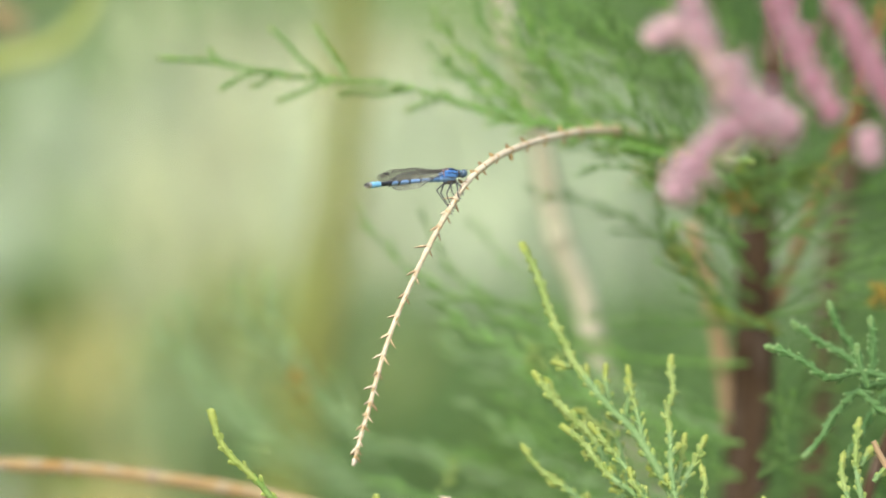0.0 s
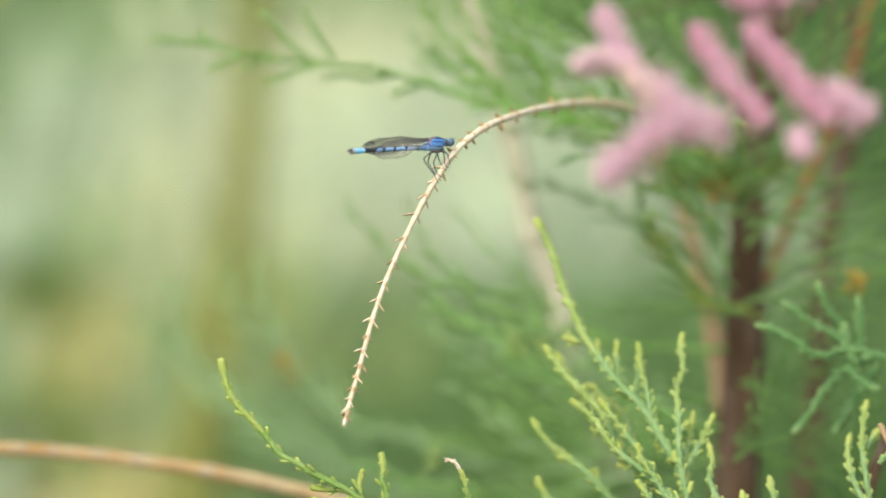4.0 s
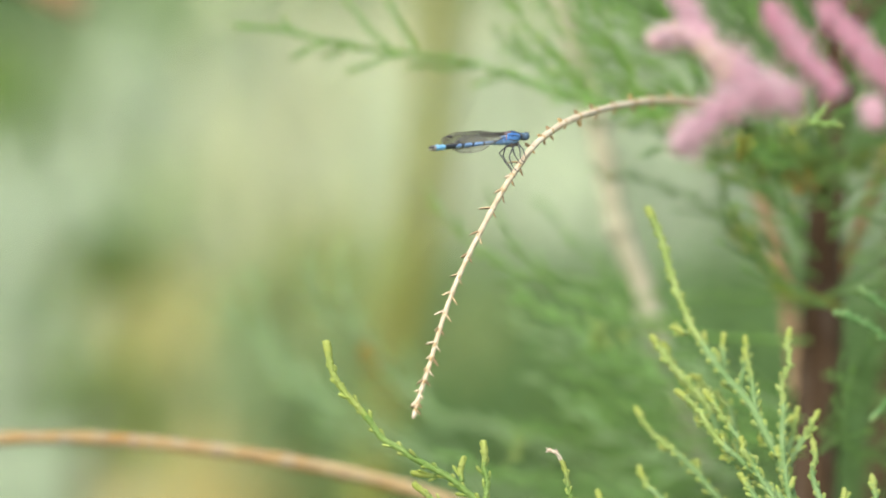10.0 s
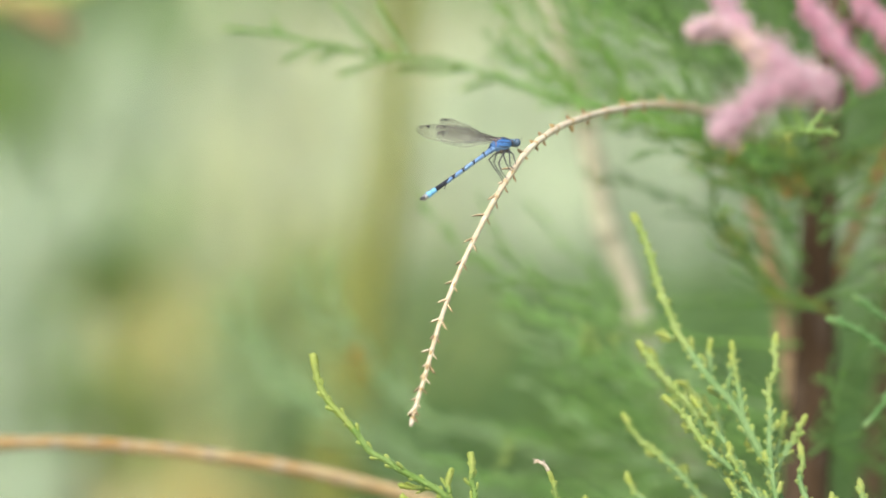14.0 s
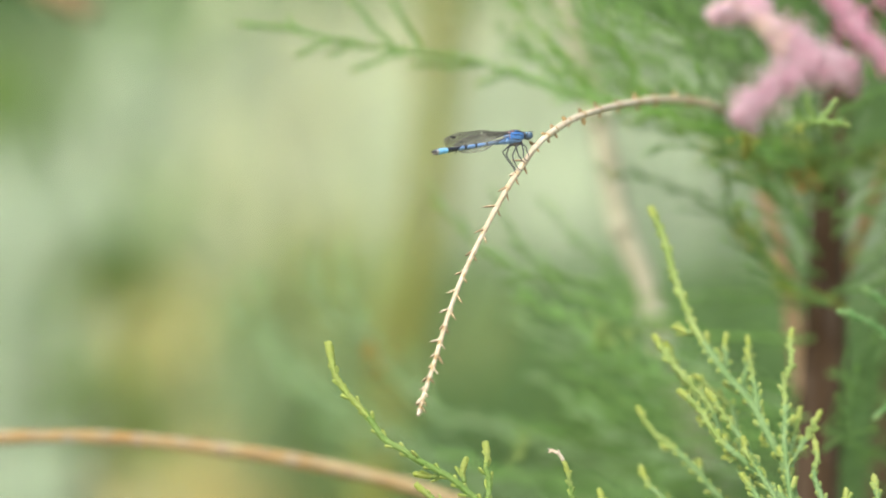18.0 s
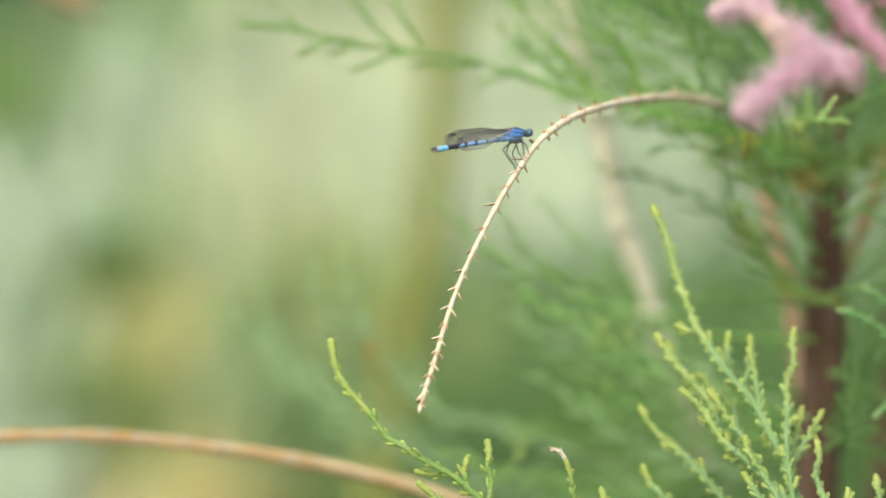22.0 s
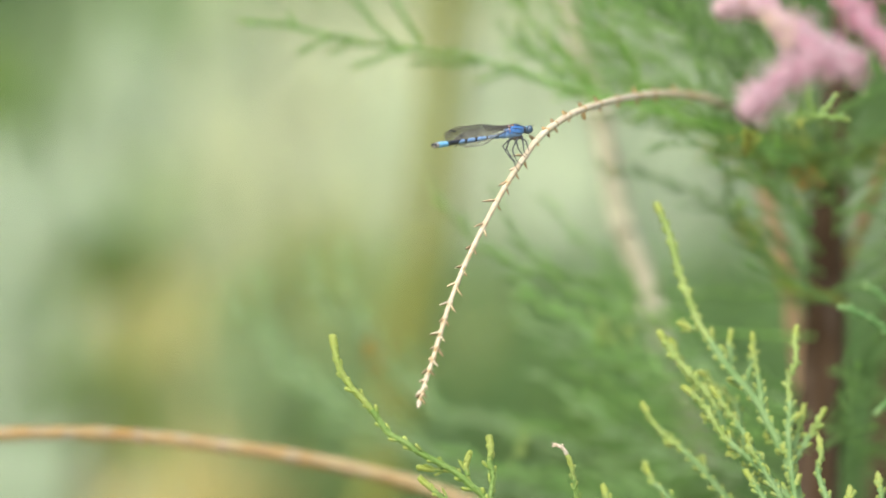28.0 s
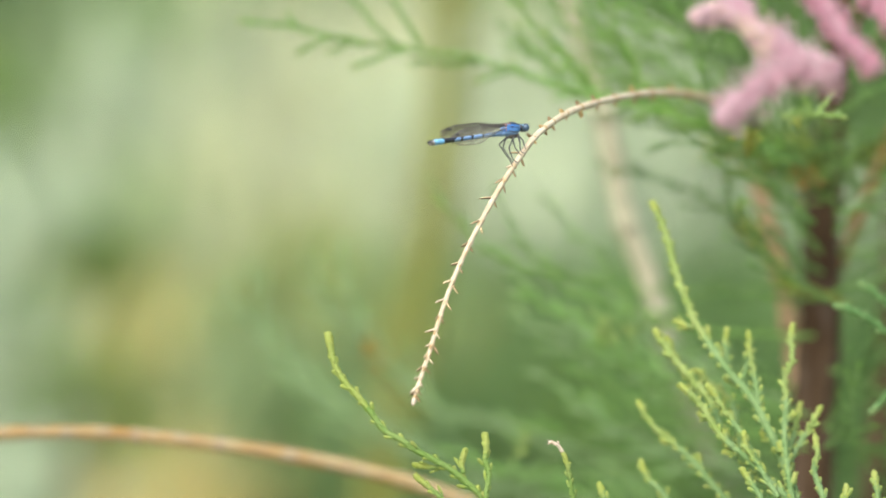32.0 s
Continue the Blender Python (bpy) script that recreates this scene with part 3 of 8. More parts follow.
tuft(MIDG, spot(-118.0, 24.0, 3.092), 0.025, 0.06, 90, 0.009, T_BUSH, GB)
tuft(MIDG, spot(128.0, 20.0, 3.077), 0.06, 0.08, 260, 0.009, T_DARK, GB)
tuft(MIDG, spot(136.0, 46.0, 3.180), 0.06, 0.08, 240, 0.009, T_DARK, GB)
tuft(SAGE, spot(-108.0, -76.0, 2.728), 0.05, 0.05, 220, 0.009, T_SAGE, GB)
# added pale tuft: stands in for a bright gap of sky beside the trunk
tuft(SAGE, spot(110.5, -12.0, 2.954), 0.018, 0.03, 90, 0.009, T_SAGE, GB)


def dark_bush(at, size, count):
    at = at + Vector((0, -0.1, 0))
    z0 = bank_height(at.x, at.y) - 0.02
    ob = thing("low_bush", (at.x, at.y, z0), "small dark green bush among pale reeds", "bush", "dark bushes of the far bank")
    stem = Shape()
    top = max(at.z - z0, 0.08)
    stem.tube(smooth([Vector((0, 0, 0)), Vector((0.01, 0, top * 0.5)), Vector((0, 0, top))], 5), lambda k: 0.005 * (1 - 0.6 * k), 6)
    part("trunk", stem, BARK, ob)
    sh = Shape()
    for i in range(count):
        c = Vector((random.gauss(0, size), random.gauss(0, size * 0.5), top + random.gauss(0, size * 0.7)))
        w = Vector((random.gauss(0, 1), random.gauss(0, 1), random.gauss(0, 1))).normalized()
        sh.blade(c, c + w * 0.035, Vector((0, 0, -0.006)), 0.007, 0, 3)
    part("crown", sh, T_BUSH, ob, kind="stuff")


dark_bush(spot(-85.5, -4.5, 2.900), 0.020, 120)
dark_bush(spot(-92.5, -42.0, 2.768), 0.026, 130)
dark_bush(spot(33.3, -44.1, 2.762), 0.032, 60)
dark_bush(spot(-72.8, 73.9, 3.215), 0.03, 60)


# ---- the olive reed that sways between the bush and the bank ----
def olive_reed():
    base = spot(-1.3, 28.2, 1.4)
    ob = thing("olive_reed", (base.x, base.y, 0), "tall olive-green reed stem swaying in the wind", "reed")
    sh = Shape()
    def loc(p):
        return Vector((p.x - base.x, p.y - base.y, p.z))
    line = [Vector((-0.05, 0, 0)), loc(spot(-21.2, -97.2, 1.4)), loc(spot(-13.9, -38.2, 1.4)), loc(spot(-7.2, -5.8, 1.4)), loc(spot(-2.1, 28.2, 1.4)), loc(spot(0.1, 56.2, 1.4)), loc(spot(0.9, 94.5, 1.4))]
    pts = smooth(line, 8)
    sh.tube(pts, lambda k: 0.0138 - 0.004 * k, 9, 0, 0.06)
    part("stem", sh, REED, ob)
    for k, q in enumerate((9, 15, 22, 30, 36)):
        lf = Shape()
        side = 1 if k % 2 else -1
        lf.blade(pts[q], pts[q] + Vector((0.012 * side, 0.02, 0.20)), Vector((0.03 * side, 0, -0.02)), 0.006, 0, 6)
        part("leaf", lf, REED, ob)
    return ob


OLIVE_REED = olive_reed()


def dead_stalk(name, pts, r0, r1, mat, label):
    a = pts[0]
    ob = thing(name, (a.x, a.y, 0), label, "dead stalk", "dead stalks behind the bush")
    loc = [p - Vector((a.x, a.y, 0)) for p in pts]
    loc = [Vector((loc[0].x + 0.03, loc[0].y, -0.02))] + loc
    woody("stem", ob, loc, r0, r1, mat, sides=12, wobble=0.03, knots=(0.62,), swell=1.08)
    line = smooth(loc, 8)
    for k in (0.45, 0.62, 0.78):
        i = int(k * (len(line) - 2))
        ring = Shape()
        d = (line[i + 1] - line[i]).normalized()
        ring.tube([line[i] + d * q for q in (-0.003, -0.001, 0.001, 0.003)], lambda q: r0 * (1.0 + 0.10 * math.sin(math.pi * q)), 12, 0, 0.04)
        part("node", ring, mat, ob)
    return ob


PALE_STALK = dead_stalk("dead_stalk", [spot(74.6, -67.7, 0.27), spot(67.2, -51.5, 0.27), spot(61.3, -36.7, 0.27), spot(56.2, -23.4, 0.27), spot(52.5, -8.7, 0.27), spot(46.6, 6.0, 0.27), spot(42.5, 25.2, 0.27), spot(39.2, 40.0, 0.27), spot(33.3, 59.1, 0.27), spot(30.4, 73.9, 0.27)], 0.0042, 0.0036, PALE, "pale bleached dead stalk leaning behind the bush")
dead_stalk("dead_stalk", [spot(97.2, -67.7, 0.23), spot(95.0, -45.0, 0.23), spot(93.0, -30.0, 0.23), spot(90.9, -15.0, 0.23), spot(87.8, 0.0, 0.23), spot(83.0, 16.4, 0.23)], 0.0030, 0.0024, PEACH, "peach-coloured dead stalk beside the trunk")
dead_stalk("dead_stalk", [spot(113.7, -67.7, 0.36), spot(118.9, -23.4, 0.36), spot(120.6, 6.0, 0.36), spot(126.2, 35.5, 0.36), spot(129.2, 68.0, 0.36)], 0.0040, 0.0032, BARK, "blurred brown stem behind the bush")


def seed_head():
    """A drooping dry plume at the edge of the view."""
    pts = [spot(-177.6, 22.8, 0.55), spot(-164.3, 64.1, 0.55), spot(-148.1, 80.3, 0.55), spot(-130.4, 78.1, 0.55), spot(-114.1, 71.8, 0.55), spot(-103.8, 66.7, 0.55), spot(-97.6, 63.8, 0.55)]
    ob = thing("reed_plume", (pts[0].x, pts[0].y, 0), "drooping beige seed plume of a reed", "reed")
    off = Vector((pts[0].x, pts[0].y, 0))
    line = smooth([Vector((-0.02, 0, 0)), Vector((-0.01, 0, 0.5))] + [p - off for p in pts], 6)
    st = Shape()
    st.tube(line, lambda k: 0.0022 - 0.0012 * k, 8)
    part("stem", st, PALE, ob)
    sh = Shape()
    n = len(line)
    for i in range(700):
        j = random.randint(int(n * 0.66), n - 2)
        d, a, u = frame_of(line[j + 1] - line[j])
        w = random.random() * 6.283
        side = a * math.cos(w) + u * math.sin(w)
        sh.scale(line[j].lerp(line[j + 1], random.random()), d + side * 0.6, random.uniform(0.006, 0.012), 0.0012)
    part("plume", sh, HUSKY, ob, kind="stuff")
    return ob


PLUME = seed_head()


def bent_leaf():
    """A long leaf that arches over and dips into view when the wind bends its stem."""
    pts = [spot(-177.6, 3.1, 0.55), spot(-164.3, 16.4, 0.55), spot(-142.2, 38.5, 0.55), spot(-124.5, 47.3, 0.55), spot(-106.8, 50.6, 0.55), spot(-97.2, 55.9, 0.55), spot(-92.0, 63.6, 0.55), spot(-90.3, 70.9, 0.55)]
    ob = thing("bent_reed", (pts[0].x, pts[0].y, 0), "yellow-green reed leaf bent over by the wind", "reed")
    off = Vector((pts[0].x, pts[0].y, 0))
    line = smooth([p - off for p in pts], 8)
    st = Shape()
    st.tube(smooth([Vector((-0.01, 0, 0)), Vector((-0.02, 0, 0.5)), line[0]], 8), lambda k: 0.0035 - 0.001 * k, 8)
    part("stem", st, REED, ob)
    lf = Shape()
    lf.tube(line, lambda k: 0.0042 * (1 - k) ** 0.35 + 0.0006, 6)
    part("leaf", lf, T_BENT, ob)
    return ob


BENT = bent_leaf()


# ---- the tamarisk bush ----
BUSH = thing("tamarisk_bush", (0.11, 0.12, 0), "flowering tamarisk bush with feathery green shoots and pink racemes", "shrub")
bpy.context.view_layer.update()
HOME = Vector((0.11, 0.12, 0))


def here(points):
    return [p - HOME for p in points]


woody("trunk", BUSH, [Vector((0, 0.06, 0)), Vector((0.0, 0.07, 0.4)), Vector((-0.006, 0.08, 0.8))] + here([spot(96.7, -64.7, 0.20), spot(98.2, -44.1, 0.20), spot(99.7, -23.4, 0.20), spot(100.0, -5.8, 0.20), spot(100.6, 9.0, 0.20), spot(101.9, 26.7, 0.20), spot(104.1, 48.8, 0.20), spot(105.6, 65.0, 0.20), spot(107.4, 82.7, 0.20), spot(110.0, 109.3, 0.20)]), 0.0089, 0.0030, BARK, "reddish-brown slender trunk", 16, 0.12, 8, (0.6, 0.72, 0.8, 0.87), 1.18)
woody("limb", BUSH, here([spot(101.2, -12.4, 0.22), spot(105.3, -4.3, 0.22), spot(110.0, 7.5, 0.22), spot(115.9, 22.3, 0.22), spot(122.5, 37.0, 0.22), spot(128.4, 53.2, 0.22), spot(133.6, 73.9, 0.22)]), 0.0017, 0.0012, REDBARK, "thin orange-red side limb", 10)
woody("limb", BUSH, here([spot(105.6, 56.2, 0.20), spot(111.5, 62.1, 0.20), spot(120.3, 70.9, 0.20), spot(129.2, 78.3, 0.20)]), 0.0018, 0.0012, BARK, "dark upper limb", 10)
ARCH = woody("arched_branch", BUSH, [Vector((-0.02, -0.03, 0.3)), Vector((-0.06, -0.03, 0.8))] + here([spot(21.5, -75.5, 0.14), spot(11.2, -69.3, 0.14), spot(-3.5, -63.4, 0.14), spot(-21.2, -58.6, 0.14), spot(-38.9, -55.0, 0.14), spot(-56.6, -52.2, 0.14), spot(-79.5, -49.7, 0.14), spot(-96.4, -48.8, 0.14), spot(-115.6, -49.2, 0.14), spot(-128.9, -50.7, 0.14), spot(-151.0, -54.8, 0.14)]), 0.0024, 0.0019, CANE, "orange-brown bare branch arching low over the reeds", 14, 0.06, 8, (0.36, 0.50, 0.72, 0.82), 1.12)

for at, back in ((Vector(spot(-80.5, -49.8, 0.14)), Vector(spot(-78.7, -49.7, 0.14))), (Vector(spot(-58.8, -52.0, 0.14)), Vector(spot(-57.2, -52.2, 0.14))), (Vector(spot(-25.4, -57.9, 0.14)), Vector(spot(-23.9, -58.2, 0.14)))):
    node = Shape()
    node.tube([at - HOME, (at + back) / 2 - HOME, back - HOME], lambda k: 0.00225 + 0.00022 * math.sin(math.pi * k), 12, 0, 0.08)
    part("node", node, NODE, ARCH, "grey-brown node ring")
woody("limb", BUSH, [Vector((-0.008, 0, 0.62)), Vector((-0.010, -0.05, 0.74)), Vector((-0.016, -0.10, 0.83))] + here([spot(90.5, -111.9, 0.0), spot(90.4, -97.2, 0.0)]), 0.0024, 0.0012, BARK, "slender brown limb carrying fresh shoots", 10)
woody("limb", BUSH, [Vector((-0.008, 0, 0.55)), Vector((-0.03, -0.06, 0.70)), Vector((-0.07, -0.11, 0.83))] + here([spot(22.3, -111.9, 0.0), spot(20.8, -100.1, 0.0)]), 0.0024, 0.0010, BARK, "slender brown limb carrying fresh shoots", 10)
BRANCHES = new("branches")
BRANCHES.parent = BUSH
tagged(BRANCHES, "feathery green side branches")
UPPER_AT = Vector((0.03589, 0.14, 1.05497))
UPPER = new("upper_spray")
UPPER.parent = BUSH
UPPER.location = UPPER_AT - HOME
tagged(UPPER, "pale green feathery spray reaching out")


def on(pivot, points):
    return [p - pivot for p in points]


# feathery branches behind the twig
spray("branchlet", UPPER, on(UPPER_AT, [spot(90.8, 22.3, 0.14), spot(73.1, 29.6, 0.14), spot(56.9, 34.5, 0.14), spot(43.7, 38.9, 0.14), spot(31.9, 42.2, 0.14), spot(21.5, 44.7, 0.14), spot(9.7, 48.8, 0.14), spot(-3.5, 51.0, 0.14), spot(-13.9, 52.1, 0.14), spot(-27.1, 54.1, 0.14), spot(-38.9, 57.1, 0.14), spot(-52.9, 59.0, 0.14)]), 0.007, 0.0085, [MISTY, YOUNG], lean=0.65)
spray("branchlet", UPPER, on(UPPER_AT, [spot(90.9, 26.4, 0.14), spot(74.5, 29.6, 0.14), spot(65.0, 33.5, 0.14), spot(54.0, 36.1, 0.14), spot(42.9, 38.5, 0.14), spot(38.3, 41.6, 0.14), spot(32.2, 48.5, 0.14), spot(25.8, 55.6, 0.14), spot(20.6, 61.2, 0.14), spot(17.1, 66.5, 0.14)]), 0.016, 0.00442, [GREEN, YOUNG], lean=0.62, r=0.0005)
spray("branchlet", UPPER, on(UPPER_AT, [spot(42.9, 38.5, 0.14), spot(32.2, 39.7, 0.14), spot(21.5, 45.1, 0.14), spot(13.1, 47.9, 0.14), spot(5.3, 49.6, 0.14)]), 0.01, 0.0051, [MISTY, YOUNG], lean=0.62, r=0.0005)
spray("branchlet", BRANCHES, here([spot(76.1, 30.4, 0.15), spot(58.4, 35.5, 0.15), spot(51.8, 41.0, 0.15), spot(48.5, 49.3, 0.15), spot(44.7, 55.6, 0.15), spot(40.7, 63.6, 0.15), spot(38.5, 69.5, 0.15)]), 0.018, 0.00425, [GREEN, YOUNG], lean=0.62, r=0.0005)
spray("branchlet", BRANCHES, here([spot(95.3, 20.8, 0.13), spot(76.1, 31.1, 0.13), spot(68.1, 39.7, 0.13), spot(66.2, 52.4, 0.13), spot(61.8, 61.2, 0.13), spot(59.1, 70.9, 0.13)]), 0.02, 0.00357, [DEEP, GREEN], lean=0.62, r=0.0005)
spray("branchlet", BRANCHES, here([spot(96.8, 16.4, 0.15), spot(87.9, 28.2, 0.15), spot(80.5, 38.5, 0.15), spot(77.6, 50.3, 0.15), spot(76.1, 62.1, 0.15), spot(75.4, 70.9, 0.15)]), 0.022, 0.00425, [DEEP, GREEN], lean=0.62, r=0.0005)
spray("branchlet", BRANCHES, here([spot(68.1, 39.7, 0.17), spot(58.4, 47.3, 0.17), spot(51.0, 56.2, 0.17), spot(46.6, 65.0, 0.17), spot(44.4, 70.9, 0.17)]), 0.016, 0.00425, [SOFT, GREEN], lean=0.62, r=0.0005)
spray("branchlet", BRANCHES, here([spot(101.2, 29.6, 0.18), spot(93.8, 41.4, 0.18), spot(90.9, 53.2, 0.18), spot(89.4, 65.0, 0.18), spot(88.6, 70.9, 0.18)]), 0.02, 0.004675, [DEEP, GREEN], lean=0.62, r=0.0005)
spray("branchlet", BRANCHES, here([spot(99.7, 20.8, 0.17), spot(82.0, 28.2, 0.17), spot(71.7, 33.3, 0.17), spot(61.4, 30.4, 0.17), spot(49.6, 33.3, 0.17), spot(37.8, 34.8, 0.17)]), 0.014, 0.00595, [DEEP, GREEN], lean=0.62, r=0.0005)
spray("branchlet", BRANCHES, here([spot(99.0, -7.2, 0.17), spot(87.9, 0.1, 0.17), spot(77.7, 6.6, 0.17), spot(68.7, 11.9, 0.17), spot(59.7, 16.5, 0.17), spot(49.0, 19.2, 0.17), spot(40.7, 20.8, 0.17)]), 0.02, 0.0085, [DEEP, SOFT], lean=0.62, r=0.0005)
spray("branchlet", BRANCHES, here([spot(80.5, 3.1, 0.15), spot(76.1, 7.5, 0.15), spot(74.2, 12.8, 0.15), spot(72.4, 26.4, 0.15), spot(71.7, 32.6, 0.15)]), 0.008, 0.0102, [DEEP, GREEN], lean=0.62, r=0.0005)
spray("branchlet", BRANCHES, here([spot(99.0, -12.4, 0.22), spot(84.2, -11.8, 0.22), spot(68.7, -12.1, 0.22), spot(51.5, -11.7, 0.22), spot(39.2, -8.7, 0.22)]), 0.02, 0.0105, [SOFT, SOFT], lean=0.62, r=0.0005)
spray("branchlet", BRANCHES, here([spot(96.8, -23.5, 0.17), spot(68.7, -22.0, 0.17), spot(51.0, -17.6, 0.17), spot(40.7, -8.7, 0.17), spot(28.9, -7.2, 0.17), spot(14.2, -2.5, 0.17), spot(1.6, 9.0, 0.17), spot(-3.5, 17.8, 0.17)]), 0.016, 0.00975, [SOFT, MISTY], lean=0.62, r=0.0005)
spray("branchlet", BRANCHES, here([spot(51.0, -17.6, 0.17), spot(33.3, -11.7, 0.17), spot(23.7, -2.5, 0.17), spot(16.7, 7.2, 0.17), spot(12.7, 16.4, 0.17)]), 0.012, 0.009, [SOFT, MISTY], lean=0.62, r=0.0005)
spray("branchlet", BRANCHES, here([spot(68.7, -22.0, 0.22), spot(55.5, -17.6, 0.22), spot(46.6, -8.0, 0.22), spot(31.9, 6.3, 0.22), spot(26.0, 13.4, 0.22)]), 0.016, 0.00825, [SOFT, MISTY], lean=0.62, r=0.0005)
spray("branchlet", BRANCHES, here([spot(95.3, -44.1, 0.15), spot(68.7, -38.2, 0.15), spot(49.6, -29.4, 0.15), spot(34.5, -18.6, 0.15), spot(23.7, -14.2, 0.15), spot(17.8, -7.2, 0.15)]), 0.022, 0.0035, [MISTY, BLUISH], lean=0.62, r=0.0006, flat=0.6, size=0.002)
spray("branchlet", BRANCHES, here([spot(95.3, -52.9, 0.17), spot(76.1, -47.1, 0.17), spot(58.4, -38.2, 0.17), spot(45.1, -29.4, 0.17), spot(37.8, -23.5, 0.17)]), 0.025, 0.00525, [SOFT, MISTY], lean=0.62, r=0.0005)
spray("branchlet", BRANCHES, here([spot(95.3, -66.2, 0.26), spot(61.4, -61.8, 0.26), spot(43.7, -52.9, 0.26), spot(31.9, -48.5, 0.26), spot(21.5, -47.1, 0.26)]), 0.025, 0.004, [SOFT, MISTY], lean=0.62, r=0.0009, flat=0.9, size=0.0026)
spray("branchlet", BRANCHES, here([spot(76.1, -72.1, 0.20), spot(46.6, -67.7, 0.20), spot(26.0, -60.3, 0.20), spot(11.2, -57.4, 0.20), spot(2.4, -52.9, 0.20)]), 0.025, 0.0045, [MISTY, BLUISH], lean=0.62, r=0.0006, flat=0.6, size=0.002)
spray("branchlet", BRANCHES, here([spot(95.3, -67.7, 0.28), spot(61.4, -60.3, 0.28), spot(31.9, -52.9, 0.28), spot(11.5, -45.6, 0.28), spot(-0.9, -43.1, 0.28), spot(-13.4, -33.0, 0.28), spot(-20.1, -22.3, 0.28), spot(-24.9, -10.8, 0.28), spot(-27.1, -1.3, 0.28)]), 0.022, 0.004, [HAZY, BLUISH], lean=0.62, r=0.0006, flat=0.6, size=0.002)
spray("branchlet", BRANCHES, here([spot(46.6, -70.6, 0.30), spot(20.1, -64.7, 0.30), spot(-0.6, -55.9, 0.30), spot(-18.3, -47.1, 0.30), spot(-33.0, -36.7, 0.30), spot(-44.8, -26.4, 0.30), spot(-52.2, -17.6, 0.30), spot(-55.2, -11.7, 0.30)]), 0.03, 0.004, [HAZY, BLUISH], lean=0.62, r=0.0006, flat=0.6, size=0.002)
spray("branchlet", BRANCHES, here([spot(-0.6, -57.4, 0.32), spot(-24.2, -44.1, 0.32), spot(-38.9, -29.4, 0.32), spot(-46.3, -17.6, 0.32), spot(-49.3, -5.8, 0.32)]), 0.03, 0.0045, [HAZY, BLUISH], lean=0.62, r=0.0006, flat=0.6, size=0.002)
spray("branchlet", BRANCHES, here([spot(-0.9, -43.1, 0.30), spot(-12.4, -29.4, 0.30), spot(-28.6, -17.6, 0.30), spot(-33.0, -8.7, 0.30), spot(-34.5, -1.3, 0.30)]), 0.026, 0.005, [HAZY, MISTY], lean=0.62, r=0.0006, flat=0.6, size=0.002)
spray("branchlet", BRANCHES, here([spot(54.0, 36.1, 0.18), spot(45.1, 45.9, 0.18), spot(37.8, 53.2, 0.18), spot(29.6, 60.6, 0.18), spot(26.0, 68.0, 0.18)]), 0.015, 0.0048, [SOFT, GREEN], lean=0.6, r=0.0005)
spray("branchlet", BRANCHES, here([spot(48.5, 49.3, 0.16), spot(40.7, 54.7, 0.16), spot(33.3, 63.6, 0.16), spot(30.4, 70.9, 0.16)]), 0.015, 0.0048, [SOFT, GREEN], lean=0.6, r=0.0005)
spray("branchlet", BRANCHES, here([spot(58.4, 47.3, 0.2), spot(48.1, 50.3, 0.2), spot(37.8, 59.1, 0.2), spot(33.3, 68.0, 0.2)]), 0.015, 0.0048, [SOFT, GREEN], lean=0.6, r=0.0005)
spray("branchlet", BRANCHES, here([spot(66.2, 52.4, 0.15), spot(55.5, 57.7, 0.15), spot(46.6, 62.1, 0.15), spot(37.8, 66.5, 0.15)]), 0.015, 0.0048, [SOFT, GREEN], lean=0.6, r=0.0005)
spray("branchlet", BRANCHES, here([spot(61.4, 41.4, 0.2), spot(49.6, 44.4, 0.2), spot(40.7, 47.3, 0.2), spot(30.4, 50.3, 0.2), spot(21.5, 54.7, 0.2)]), 0.015, 0.0048, [SOFT, GREEN], lean=0.6, r=0.0005)
spray("branchlet", BRANCHES, here([spot(38.3, 41.6, 0.17), spot(28.9, 47.3, 0.17), spot(20.1, 51.8, 0.17), spot(14.2, 57.7, 0.17)]), 0.015, 0.0048, [SOFT, GREEN], lean=0.6, r=0.0005)
spray("branchlet", BRANCHES, here([spot(101.8, 18.1, 0.165), spot(90.9, 23.0, 0.165), spot(79.1, 26.4, 0.165), spot(66.5, 27.4, 0.165)]), 0.009, 0.0032, [OLIVEY, YELLOWED], lean=0.6, r=0.0005)
spray("branchlet", BRANCHES, here([spot(101.2, 19.0, 0.165), spot(89.4, 25.5, 0.165), spot(79.1, 29.6, 0.165), spot(69.5, 31.4, 0.165)]), 0.009, 0.0032, [OLIVEY, YELLOWED], lean=0.6, r=0.0005)
spray("branchlet", BRANCHES, here([spot(100.9, 17.6, 0.165), spot(90.9, 20.8, 0.165), spot(80.5, 23.0, 0.165), spot(70.5, 23.7, 0.165)]), 0.009, 0.0032, [OLIVEY, YELLOWED], lean=0.6, r=0.0005)
spray("branchlet", BRANCHES, here([spot(101.5, 19.6, 0.165), spot(93.8, 26.4, 0.165), spot(85.0, 31.1, 0.165), spot(76.1, 34.8, 0.165)]), 0.009, 0.0032, [OLIVEY, YELLOWED], lean=0.6, r=0.0005)
spray("branchlet", BRANCHES, here([spot(100.6, 17.0, 0.165), spot(92.3, 19.0, 0.165), spot(83.5, 19.9, 0.165), spot(74.6, 19.3, 0.165)]), 0.009, 0.0032, [OLIVEY, YELLOWED], lean=0.6, r=0.0005)
